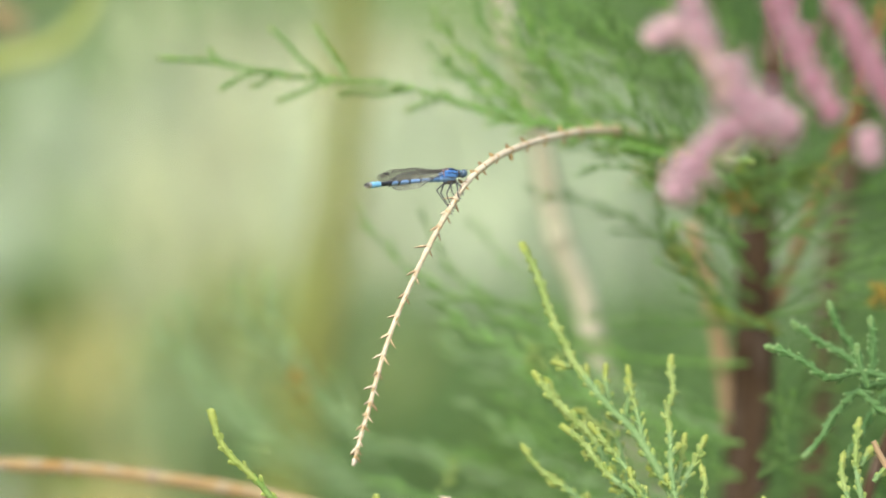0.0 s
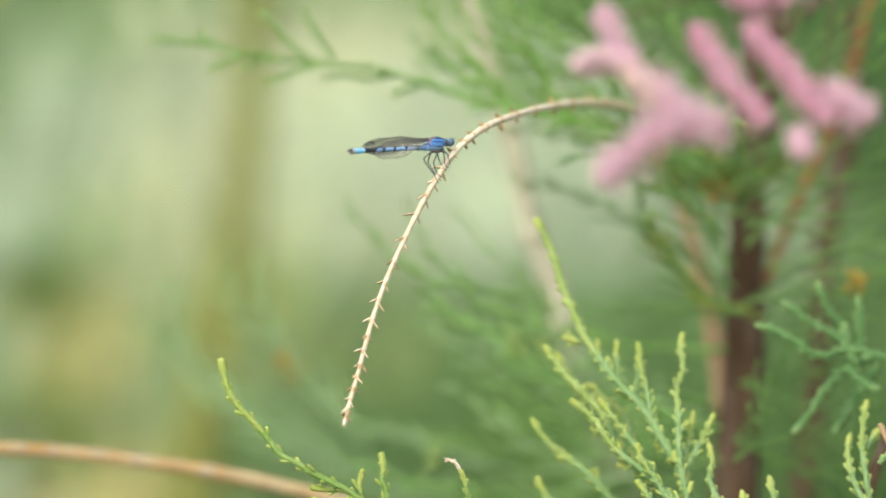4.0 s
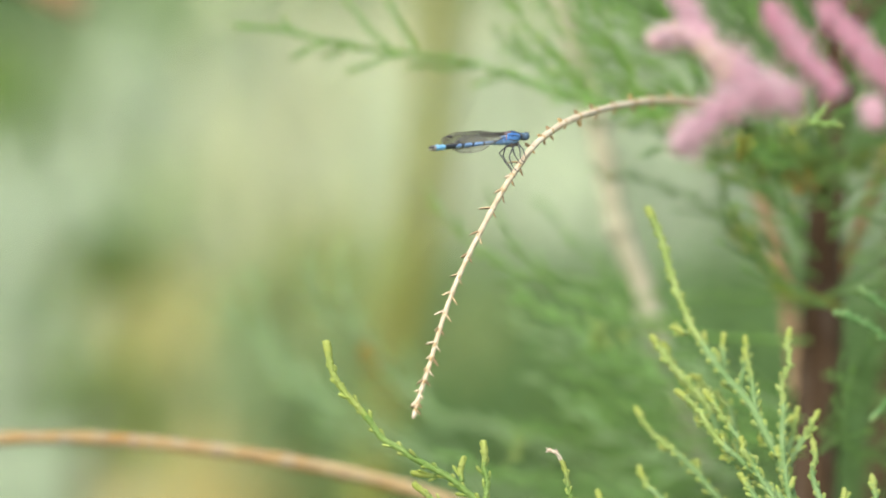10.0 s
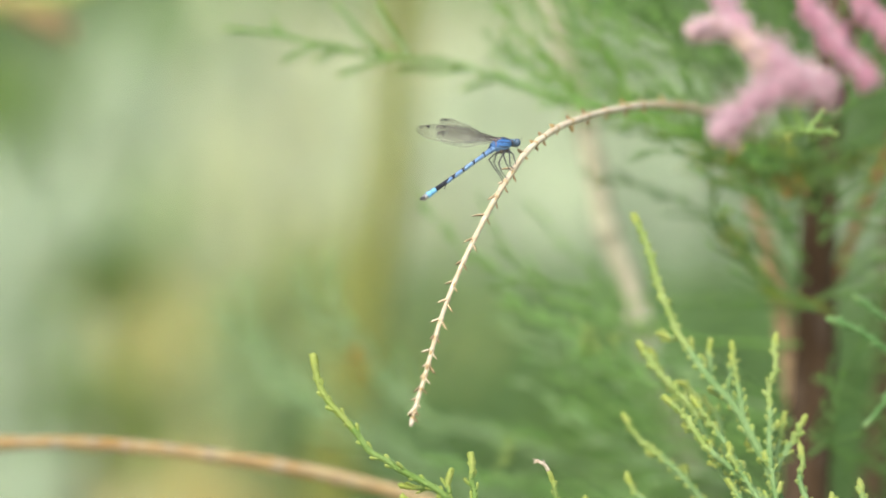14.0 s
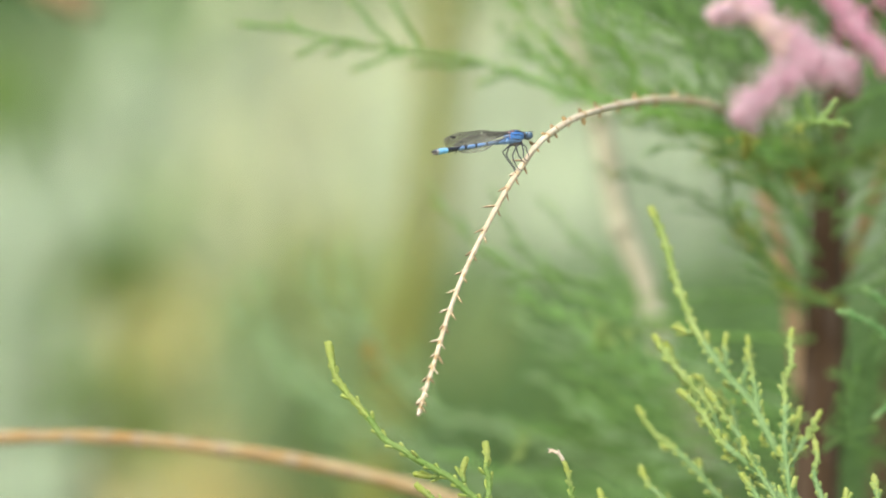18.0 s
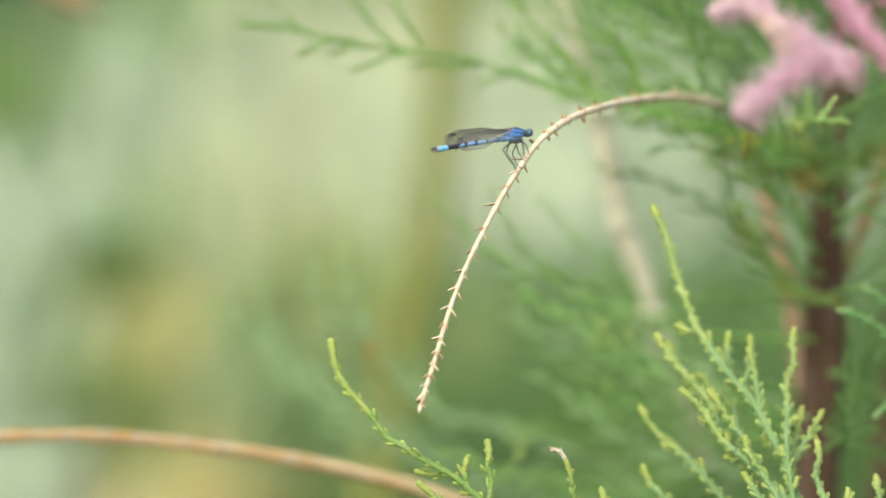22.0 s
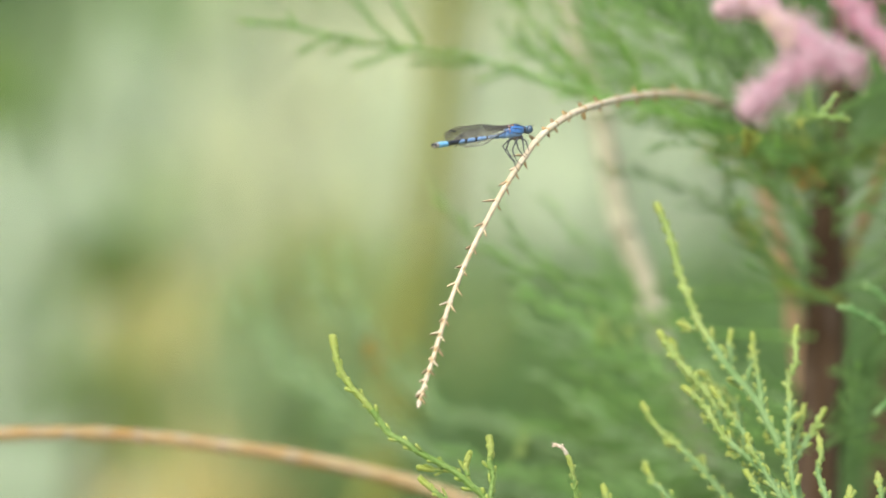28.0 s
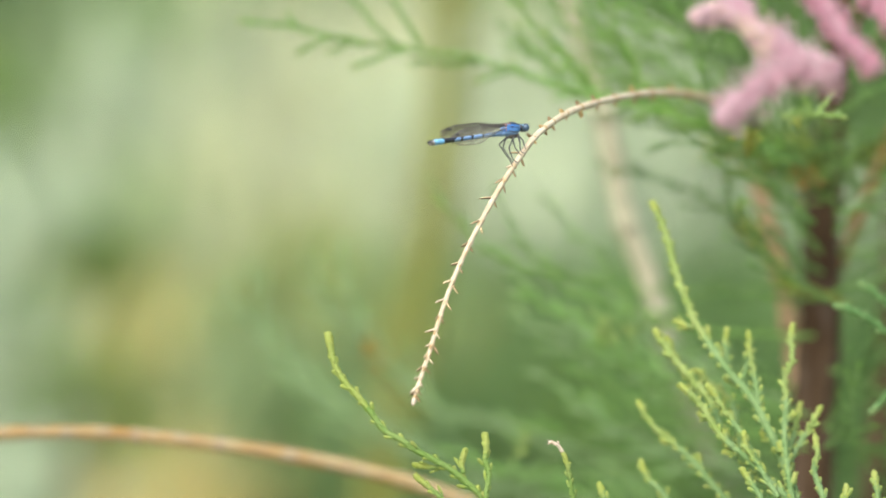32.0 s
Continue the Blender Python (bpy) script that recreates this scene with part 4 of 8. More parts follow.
spray("branchlet", BRANCHES, here([spot(90.9, 26.4, 0.165), spot(98.2, 23.0, 0.165), spot(105.6, 23.5, 0.165), spot(117.4, 28.2, 0.165)]), 0.009, 0.0032, [OLIVEY, YELLOWED], lean=0.6, r=0.0005)
spray("branchlet", BRANCHES, here([spot(96.8, 20.8, 0.165), spot(104.1, 20.8, 0.165), spot(111.5, 23.5, 0.165), spot(118.9, 23.0, 0.165)]), 0.009, 0.0032, [OLIVEY, YELLOWED], lean=0.6, r=0.0005)
spray("branchlet", BRANCHES, here([spot(102.1, 16.4, 0.165), spot(98.2, 22.3, 0.165), spot(94.5, 28.2, 0.165), spot(92.3, 34.1, 0.165)]), 0.009, 0.0032, [OLIVEY, YELLOWED], lean=0.6, r=0.0005)
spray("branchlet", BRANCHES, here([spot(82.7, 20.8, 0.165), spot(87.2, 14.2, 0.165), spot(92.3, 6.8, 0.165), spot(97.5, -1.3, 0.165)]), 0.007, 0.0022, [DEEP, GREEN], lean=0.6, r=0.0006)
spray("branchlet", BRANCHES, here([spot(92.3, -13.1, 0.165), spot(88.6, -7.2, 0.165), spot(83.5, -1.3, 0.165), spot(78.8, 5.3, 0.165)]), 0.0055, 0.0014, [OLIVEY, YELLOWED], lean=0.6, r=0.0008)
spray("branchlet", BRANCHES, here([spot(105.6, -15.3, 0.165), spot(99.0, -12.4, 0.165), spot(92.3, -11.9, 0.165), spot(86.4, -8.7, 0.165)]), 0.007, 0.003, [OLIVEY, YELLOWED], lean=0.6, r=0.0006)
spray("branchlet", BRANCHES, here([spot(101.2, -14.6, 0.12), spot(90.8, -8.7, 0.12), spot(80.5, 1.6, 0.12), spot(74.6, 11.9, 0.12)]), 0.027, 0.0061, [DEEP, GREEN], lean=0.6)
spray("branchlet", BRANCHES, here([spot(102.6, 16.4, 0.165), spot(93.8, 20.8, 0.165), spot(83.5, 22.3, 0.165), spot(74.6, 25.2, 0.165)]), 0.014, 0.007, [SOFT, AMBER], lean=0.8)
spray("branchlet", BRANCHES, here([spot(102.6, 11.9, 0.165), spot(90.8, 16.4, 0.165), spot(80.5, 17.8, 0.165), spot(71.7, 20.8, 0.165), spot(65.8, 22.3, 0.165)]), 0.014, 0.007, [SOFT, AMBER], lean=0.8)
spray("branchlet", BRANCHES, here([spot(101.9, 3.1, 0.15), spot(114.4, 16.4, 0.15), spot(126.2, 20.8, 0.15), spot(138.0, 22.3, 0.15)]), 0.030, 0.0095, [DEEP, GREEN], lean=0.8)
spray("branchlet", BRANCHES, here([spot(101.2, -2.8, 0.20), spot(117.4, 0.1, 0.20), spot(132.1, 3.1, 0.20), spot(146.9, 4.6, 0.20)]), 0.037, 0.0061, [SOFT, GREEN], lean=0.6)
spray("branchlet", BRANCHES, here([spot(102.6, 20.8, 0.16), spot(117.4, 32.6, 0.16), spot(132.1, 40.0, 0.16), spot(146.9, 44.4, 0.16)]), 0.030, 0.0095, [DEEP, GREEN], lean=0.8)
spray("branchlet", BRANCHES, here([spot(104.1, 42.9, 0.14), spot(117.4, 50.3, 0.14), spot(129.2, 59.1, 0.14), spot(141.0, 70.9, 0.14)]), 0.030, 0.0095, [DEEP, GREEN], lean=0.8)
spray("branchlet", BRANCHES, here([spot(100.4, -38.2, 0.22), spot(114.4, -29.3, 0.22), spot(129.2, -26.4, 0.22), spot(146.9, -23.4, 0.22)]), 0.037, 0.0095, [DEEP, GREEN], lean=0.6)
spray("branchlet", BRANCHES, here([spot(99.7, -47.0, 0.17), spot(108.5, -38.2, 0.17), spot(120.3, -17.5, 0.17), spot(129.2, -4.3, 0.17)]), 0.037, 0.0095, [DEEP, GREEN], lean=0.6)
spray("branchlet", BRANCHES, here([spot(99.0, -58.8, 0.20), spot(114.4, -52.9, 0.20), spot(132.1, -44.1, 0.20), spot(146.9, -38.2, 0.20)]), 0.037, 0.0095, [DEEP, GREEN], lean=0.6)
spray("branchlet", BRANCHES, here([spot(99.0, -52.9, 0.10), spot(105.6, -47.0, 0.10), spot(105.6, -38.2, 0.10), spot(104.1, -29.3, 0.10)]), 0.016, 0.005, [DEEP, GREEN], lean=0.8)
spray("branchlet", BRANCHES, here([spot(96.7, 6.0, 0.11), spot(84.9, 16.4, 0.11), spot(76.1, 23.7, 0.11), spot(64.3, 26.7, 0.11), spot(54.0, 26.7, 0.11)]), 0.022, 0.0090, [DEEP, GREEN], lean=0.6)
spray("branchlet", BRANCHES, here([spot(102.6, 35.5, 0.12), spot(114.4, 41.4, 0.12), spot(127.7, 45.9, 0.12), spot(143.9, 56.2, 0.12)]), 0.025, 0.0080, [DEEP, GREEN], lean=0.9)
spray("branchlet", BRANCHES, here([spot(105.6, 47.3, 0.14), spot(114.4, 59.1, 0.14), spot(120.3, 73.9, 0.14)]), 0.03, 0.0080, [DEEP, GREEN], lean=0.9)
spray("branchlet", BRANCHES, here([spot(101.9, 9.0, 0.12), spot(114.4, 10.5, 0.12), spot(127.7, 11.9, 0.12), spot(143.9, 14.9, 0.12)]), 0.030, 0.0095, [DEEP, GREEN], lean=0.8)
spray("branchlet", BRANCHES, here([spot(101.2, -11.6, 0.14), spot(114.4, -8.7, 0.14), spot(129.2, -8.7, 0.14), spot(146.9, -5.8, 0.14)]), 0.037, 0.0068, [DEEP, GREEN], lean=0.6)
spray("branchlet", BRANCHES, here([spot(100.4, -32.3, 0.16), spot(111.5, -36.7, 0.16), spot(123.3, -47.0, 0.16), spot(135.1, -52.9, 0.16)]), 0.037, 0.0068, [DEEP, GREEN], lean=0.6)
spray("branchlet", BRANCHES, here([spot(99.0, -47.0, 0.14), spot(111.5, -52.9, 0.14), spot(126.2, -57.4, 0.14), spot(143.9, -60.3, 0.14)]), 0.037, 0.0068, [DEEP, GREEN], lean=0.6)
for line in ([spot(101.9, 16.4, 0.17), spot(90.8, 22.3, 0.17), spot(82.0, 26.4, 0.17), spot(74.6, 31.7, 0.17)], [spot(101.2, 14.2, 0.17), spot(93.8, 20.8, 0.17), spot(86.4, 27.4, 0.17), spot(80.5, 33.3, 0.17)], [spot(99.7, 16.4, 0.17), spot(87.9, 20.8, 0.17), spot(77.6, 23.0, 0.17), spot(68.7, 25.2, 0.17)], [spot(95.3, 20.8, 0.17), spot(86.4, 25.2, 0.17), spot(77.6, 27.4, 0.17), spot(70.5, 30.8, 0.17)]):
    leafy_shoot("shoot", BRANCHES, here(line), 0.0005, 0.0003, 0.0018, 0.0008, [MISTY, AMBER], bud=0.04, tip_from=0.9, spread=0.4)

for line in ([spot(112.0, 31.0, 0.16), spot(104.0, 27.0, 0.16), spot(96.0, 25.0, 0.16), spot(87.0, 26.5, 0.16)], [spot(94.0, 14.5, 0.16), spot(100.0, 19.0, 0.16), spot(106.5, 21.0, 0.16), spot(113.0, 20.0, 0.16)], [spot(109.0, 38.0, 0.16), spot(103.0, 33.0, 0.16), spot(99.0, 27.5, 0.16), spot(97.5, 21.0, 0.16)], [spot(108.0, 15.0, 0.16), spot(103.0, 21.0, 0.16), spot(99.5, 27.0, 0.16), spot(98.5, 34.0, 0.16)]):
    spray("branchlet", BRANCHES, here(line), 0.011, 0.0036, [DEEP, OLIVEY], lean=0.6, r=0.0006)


# finer sprays further back, from the trunk up and out
thick = random.Random(5)
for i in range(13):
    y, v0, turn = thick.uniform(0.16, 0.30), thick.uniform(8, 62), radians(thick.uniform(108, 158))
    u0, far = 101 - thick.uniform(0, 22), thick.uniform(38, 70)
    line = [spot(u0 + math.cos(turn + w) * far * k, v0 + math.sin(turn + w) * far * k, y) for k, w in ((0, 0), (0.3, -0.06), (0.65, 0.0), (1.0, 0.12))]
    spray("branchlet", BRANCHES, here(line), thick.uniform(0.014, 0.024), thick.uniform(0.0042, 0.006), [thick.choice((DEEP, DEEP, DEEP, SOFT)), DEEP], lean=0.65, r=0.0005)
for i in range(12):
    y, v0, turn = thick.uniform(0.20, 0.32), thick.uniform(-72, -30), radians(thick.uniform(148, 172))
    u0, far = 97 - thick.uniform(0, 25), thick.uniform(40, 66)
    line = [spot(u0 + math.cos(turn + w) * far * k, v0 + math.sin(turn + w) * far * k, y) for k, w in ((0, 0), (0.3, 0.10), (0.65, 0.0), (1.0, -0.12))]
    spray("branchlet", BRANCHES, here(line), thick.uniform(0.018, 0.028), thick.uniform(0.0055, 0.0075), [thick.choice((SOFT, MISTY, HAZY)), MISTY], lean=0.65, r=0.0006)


def tip_shoot(line):
    bead_shoot("shoot", UPPER, on(UPPER_AT, line), 0.00058, [MISTY, YOUNG, MISTY], tip=0.003, bud=0.0017)


tip_shoot([spot(4.0, 50.0, 0.14), spot(-13.9, 52.1, 0.14), spot(-27.1, 54.1, 0.14), spot(-38.9, 57.1, 0.14), spot(-47.0, 58.2, 0.14), spot(-54.0, 59.0, 0.14)])
tip_shoot([spot(-36.0, 56.2, 0.14), spot(-39.5, 58.5, 0.14), spot(-40.7, 61.5, 0.14)])
tip_shoot([spot(-21.2, 53.5, 0.14), spot(-28.6, 54.4, 0.14), spot(-33.8, 52.6, 0.14), spot(-38.6, 50.0, 0.14)])
tip_shoot([spot(-12.4, 52.6, 0.14), spot(-17.7, 57.4, 0.14), spot(-21.2, 61.8, 0.14), spot(-25.4, 65.9, 0.14)])
tip_shoot([spot(-5.8, 52.6, 0.14), spot(-9.1, 57.7, 0.14), spot(-11.8, 62.1, 0.14), spot(-13.9, 66.5, 0.14)])
tip_shoot([spot(-5.8, 51.5, 0.14), spot(-12.4, 50.9, 0.14), spot(-18.3, 48.5, 0.14), spot(-24.2, 46.5, 0.14)])
tip_shoot([spot(-24.2, 53.8, 0.142), spot(-27.1, 51.5, 0.142), spot(-30.7, 50.6, 0.142)])
tip_shoot([spot(9.7, 48.5, 0.145), spot(2.4, 47.6, 0.145), spot(-3.5, 48.5, 0.145), spot(-9.4, 47.6, 0.145)])
tip_shoot([spot(26.0, 43.2, 0.145), spot(18.6, 45.9, 0.145), spot(12.7, 44.4, 0.145), spot(8.0, 42.9, 0.145)])
tip_shoot([spot(33.3, 41.4, 0.145), spot(27.4, 47.3, 0.145), spot(21.5, 53.2, 0.145), spot(18.6, 59.1, 0.145)])
tip_shoot([spot(40.7, 38.8, 0.145), spot(36.3, 45.9, 0.145), spot(30.4, 51.8, 0.145), spot(26.0, 55.9, 0.145)])

# young shoots to the right of the trunk, a little out of focus, coloured as in shade
RIGHT = new("shoot_cluster")
RIGHT.parent = BUSH
tagged(RIGHT, "fine blue-green shoots on a bent twig, shade put into their colour")


def right_shoot(line):
    bead_shoot("shoot", RIGHT, here(line), 0.00088, [SHADY, BLUISH, SHADY], tip=0.004, young=0.3)


right_shoot([spot(138.0, -24.9, 0.065), spot(126.4, -22.4, 0.065), spot(119.4, -24.0, 0.065), spot(112.5, -19.8, 0.065), spot(106.6, -17.0, 0.065), spot(102.5, -15.9, 0.065)])
right_shoot([spot(129.2, -26.4, 0.065), spot(127.1, -21.2, 0.065), spot(126.1, -15.0, 0.065)])
right_shoot([spot(129.9, -23.4, 0.070), spot(130.4, -14.6, 0.070), spot(129.5, -8.1, 0.070)])
right_shoot([spot(133.6, -24.9, 0.070), spot(126.4, -27.4, 0.070), spot(120.2, -33.6, 0.070), spot(117.1, -39.1, 0.070), spot(112.5, -44.4, 0.070)])
right_shoot([spot(126.4, -27.4, 0.065), spot(128.0, -28.2, 0.065), spot(131.8, -32.0, 0.065), spot(135.7, -32.9, 0.065)])
right_shoot([spot(135.1, -26.4, 0.080), spot(129.5, -33.6, 0.080), spot(126.2, -39.7, 0.080), spot(123.3, -44.4, 0.080)])
right_shoot([spot(127.7, -22.0, 0.080), spot(121.8, -17.5, 0.080), spot(117.1, -15.0, 0.080), spot(109.4, -9.7, 0.080)])
right_shoot([spot(126.2, -17.5, 0.085), spot(121.8, -11.6, 0.085), spot(118.9, -4.3, 0.085)])

# the in-focus spray of fresh shoots
CL = spot(93.8, -67.7, 0)
CLUMP = new("fresh_spray")
CLUMP.parent = BUSH
CLUMP.location = CL - HOME
tagged(CLUMP, "bright green fresh spray with yellow shoot tips")


def rising(pivot, points, slope):
    """As on(), with the higher parts set further back along the line of sight."""
    out = []
    for p in points:
        k = max(0.0, p.z - pivot.z) * slope
        out.append(p + (p - Vector((0, -REACH, 1))) * (k / REACH) - pivot)
    return out


def set_back(points, far=0.019):
    """The spray's points carried back along the line of sight."""
    return [p + (p + CL - Vector((0, -REACH, 1))) * (far / REACH) for p in points]


def fresh(r, line):
    bead_shoot("shoot", CLUMP, set_back(rising(CL, line, 0.52)), r * 1.85, [BLUISH, TIP, YOUNG], taper=0.30)


fresh(0.00065, [spot(92.6, -68.4, 0.0), spot(92.3, -65.5, 0.0), spot(88.6, -55.2, 0.0), spot(85.1, -48.1, 0.0), spot(80.7, -40.0, 0.0), spot(74.5, -32.9, 0.0), spot(69.2, -25.4, 0.0), spot(65.6, -19.6, 0.0), spot(63.9, -15.2, 0.0), spot(60.3, -5.5, 0.0), spot(58.5, 1.8, 0.0), spot(54.4, 11.5, 0.0)])
fresh(0.00060, [spot(91.6, -67.7, 0.004), spot(87.7, -64.0, 0.004), spot(80.7, -57.8, 0.004), spot(73.6, -49.8, 0.004), spot(70.0, -41.0, 0.004), spot(63.9, -33.8, 0.004), spot(59.4, -28.5, 0.004), spot(55.2, -22.0, 0.004)])
fresh(0.00050, [spot(80.0, -57.0, 0.010), spot(72.0, -47.0, 0.010), spot(66.5, -38.0, 0.010), spot(61.5, -30.5, 0.010), spot(58.3, -24.0, 0.010)])
fresh(0.00045, [spot(84.0, -60.0, -0.004), spot(78.5, -50.0, -0.004), spot(72.5, -41.5, -0.004), spot(68.8, -36.2, -0.004)])
fresh(0.00042, [spot(88.0, -66.0, -0.006), spot(83.0, -58.5, -0.006), spot(79.5, -52.5, -0.006), spot(78.6, -48.5, -0.006)])
fresh(0.00055, [spot(92.3, -68.4, -0.004), spot(85.1, -61.3, -0.004), spot(78.9, -55.2, -0.004), spot(72.7, -49.8, -0.004), spot(67.4, -41.9, -0.004), spot(61.6, -36.4, -0.004)])
fresh(0.00045, [spot(79.0, -57.4, 0.014), spot(78.0, -54.3, 0.014), spot(77.1, -48.1, 0.014), spot(75.4, -41.0, 0.014), spot(70.0, -36.4, 0.014), spot(67.2, -33.5, 0.014), spot(64.7, -32.9, 0.014)])
fresh(0.00040, [spot(74.5, -32.9, 0.006), spot(74.3, -28.5, 0.006), spot(74.0, -24.9, 0.006), spot(74.5, -21.4, 0.006)])
fresh(0.00040, [spot(77.9, -36.7, 0.004), spot(78.9, -34.1, 0.004), spot(80.2, -27.6, 0.004), spot(79.8, -22.3, 0.004)])
fresh(0.00040, [spot(82.9, -44.8, 0.0), spot(82.3, -40.0, 0.0), spot(81.7, -35.2, 0.0), spot(80.2, -28.2, 0.0), spot(79.5, -25.7, 0.0)])
fresh(0.00045, [spot(91.6, -67.0, -0.003), spot(90.4, -59.6, -0.003), spot(89.5, -49.8, -0.003), spot(89.8, -41.1, -0.003), spot(89.5, -34.7, -0.003), spot(91.4, -30.2, -0.003), spot(91.0, -25.2, -0.003), spot(91.6, -20.2, -0.003)])
fresh(0.00045, [spot(89.7, -58.8, 0.002), spot(90.4, -54.3, 0.002), spot(92.3, -48.1, 0.002), spot(93.1, -44.1, 0.002), spot(93.6, -40.8, 0.002)])
fresh(0.00045, [spot(90.5, -60.3, 0.002), spot(91.3, -56.0, 0.002), spot(95.9, -48.1, 0.002), spot(97.6, -44.8, 0.002), spot(99.2, -41.9, 0.002)])
fresh(0.00045, [spot(100.0, -69.2, -0.006), spot(99.4, -65.5, -0.006), spot(97.2, -58.7, -0.006), spot(98.1, -54.3, -0.006), spot(97.2, -49.1, -0.006)])
fresh(0.00050, [spot(76.1, -69.2, 0.022), spot(71.8, -64.0, 0.022), spot(66.5, -57.8, 0.022), spot(62.1, -53.4, 0.022), spot(54.9, -47.2, 0.022), spot(50.9, -40.6, 0.022)])
fresh(0.00045, [spot(59.9, -69.2, 0.024), spot(58.1, -65.5, 0.024), spot(54.0, -61.3, 0.024), spot(51.8, -56.2, 0.024)])
fresh(0.00045, [spot(84.2, -68.4, -0.010), spot(82.9, -65.5, -0.010), spot(80.7, -62.2, -0.010), spot(78.0, -58.2, -0.010)])
fresh(0.00040, [spot(65.6, -22.0, 0.002), spot(62.8, -21.1, 0.002), spot(60.3, -19.8, 0.002)])
fresh(0.00040, [spot(69.6, -27.1, 0.006), spot(69.3, -24.0, 0.006), spot(69.2, -21.1, 0.006)])
fresh(0.00045, [spot(114.4, -71.4, -0.004), spot(113.8, -64.7, -0.004), spot(112.7, -58.5, -0.004)])
fresh(0.00045, [spot(104.1, -71.4, -0.004), spot(105.3, -66.2, -0.004), spot(105.7, -62.1, -0.004)])
fresh(0.00045, [spot(139.5, -72.1, -0.004), spot(138.3, -61.8, -0.004), spot(137.4, -51.5, -0.004), spot(138.3, -44.1, -0.004), spot(139.2, -40.0, -0.004)])
fresh(0.00045, [spot(140.2, -72.1, -0.004), spot(135.1, -61.8, -0.004), spot(133.6, -52.9, -0.004), spot(134.5, -48.8, -0.004)])
fresh(0.00045, [spot(138.3, -52.9, -0.002), spot(141.7, -48.5, -0.002), spot(143.6, -47.0, -0.002)])
fresh(0.00045, [spot(43.7, -69.9, 0.002), spot(42.2, -65.9, 0.002), spot(41.0, -62.1, 0.002)])
for line, count in (([spot(92.3, -65.5, 0.004), spot(88.6, -55.2, 0.004), spot(85.1, -48.1, 0.004), spot(80.7, -40.0, 0.004), spot(74.5, -32.9, 0.004), spot(69.2, -25.4, 0.004)], 5), ([spot(87.7, -64.0, 0.016), spot(80.7, -57.8, 0.016), spot(73.6, -49.8, 0.016), spot(70.0, -41.0, 0.016), spot(63.9, -33.8, 0.016)], 4), ([spot(85.1, -61.3, -0.002), spot(78.9, -55.2, -0.002), spot(72.7, -49.8, -0.002), spot(67.4, -41.9, -0.002)], 4), ([spot(91.6, -67.0, -0.003), spot(90.4, -59.6, -0.003), spot(89.5, -49.8, -0.003), spot(89.8, -41.1, -0.003)], 3), ([spot(71.8, -64.0, 0.022), spot(66.5, -57.8, 0.022), spot(62.1, -53.4, 0.022), spot(54.9, -47.2, 0.022)], 2)):
    way = smooth(set_back(rising(CL, line, 0.52)), 8)
    for i in range(count):
        j = int((i + 0.6) / count * (len(way) - 2))
        p = way[j]
        d = (way[j + 1] - p).normalized()
        across = d.cross(Vector((0, 1, 0))).normalized() * (1 if i % 2 else -1)
        tip = p + (d + across * random.uniform(0.35, 0.7) + Vector((0, random.uniform(-0.4, 0.4), 0))).normalized() * random.uniform(0.003, 0.006)
        bead_shoot("side_shoot", CLUMP, [p, p.lerp(tip, 0.5) + across * 0.0004, tip], 0.00066, [BLUISH, TIP, YOUNG], tip=0.004)
for line in ([spot(90.5, -68.4, 0.0), spot(90.1, -82.4, 0.0), spot(90.8, -104.6, 0.0)], [spot(92.6, -68.4, 0.01), spot(94.5, -89.8, 0.01), spot(95.3, -111.9, 0.01)]):
    woody("stem", CLUMP, on(CL, line), 0.0008, 0.0012, BARK, "brown woody base")

woody("stem", CLUMP, on(CL, [spot(149.8, -63.7, 0.006), spot(148.7, -60.0, 0.006), spot(146.1, -54.8, 0.006), spot(144.5, -51.3, 0.006), spot(143.3, -48.6, 0.006), spot(142.5, -46.5, 0.006)]), 0.0010, 0.0007, PEACH, "cinnamon-brown young stem", 10)
woody("stem", CLUMP, on(CL, [spot(137.0, -67.0, 0.095), spot(139.9, -58.3, 0.095), spot(142.5, -52.6, 0.095), spot(145.6, -46.8, 0.095), spot(149.2, -40.4, 0.095), spot(152.0, -33.9, 0.095)]), 0.0020, 0.0016, BARK, "dark brown woody stem", 12)
bead_shoot("shoot", CLUMP, on(CL, [spot(141.8, -57.0, 0.006), spot(144.1, -54.7, 0.006), spot(146.2, -52.9, 0.006), spot(148.6, -51.5, 0.006)]), 0.0007, [BLUISH, TIP, YOUNG])

# the low fresh shoot by the arched branch
LF = spot(9.7, -66.2, 0)
LOW = new("low_spray")
LOW.parent = BUSH
LOW.location = LF - HOME
tagged(LOW, "slender yellow-green shoot curving up from below")
def low_shoot(r, line):
    bead_shoot("shoot", LOW, rising(LF, line, 0.2), r * 1.5, [FRESH, TIP, LIME], pitch=0.0025, bud=0.0029, young=0.36, taper=0.0)


low_shoot(0.00055, [spot(12.7, -69.2, 0.0), spot(9.3, -65.3, 0.0), spot(6.3, -62.8, 0.0), spot(2.7, -59.7, 0.0), spot(-2.8, -56.6, 0.0), spot(-7.1, -54.3, 0.0), spot(-10.6, -51.8, 0.0), spot(-14.9, -49.4, 0.0), spot(-18.0, -45.1, 0.0), spot(-21.5, -40.8, 0.0), spot(-25.2, -36.7, 0.0), spot(-27.7, -32.4, 0.0), spot(-28.9, -27.9, 0.0), spot(-29.6, -23.3, 0.0)])
low_shoot(0.00042, [spot(5.8, -60.6, 0.0), spot(5.3, -57.7, 0.0), spot(5.9, -55.6, 0.0), spot(6.6, -53.8, 0.0)])
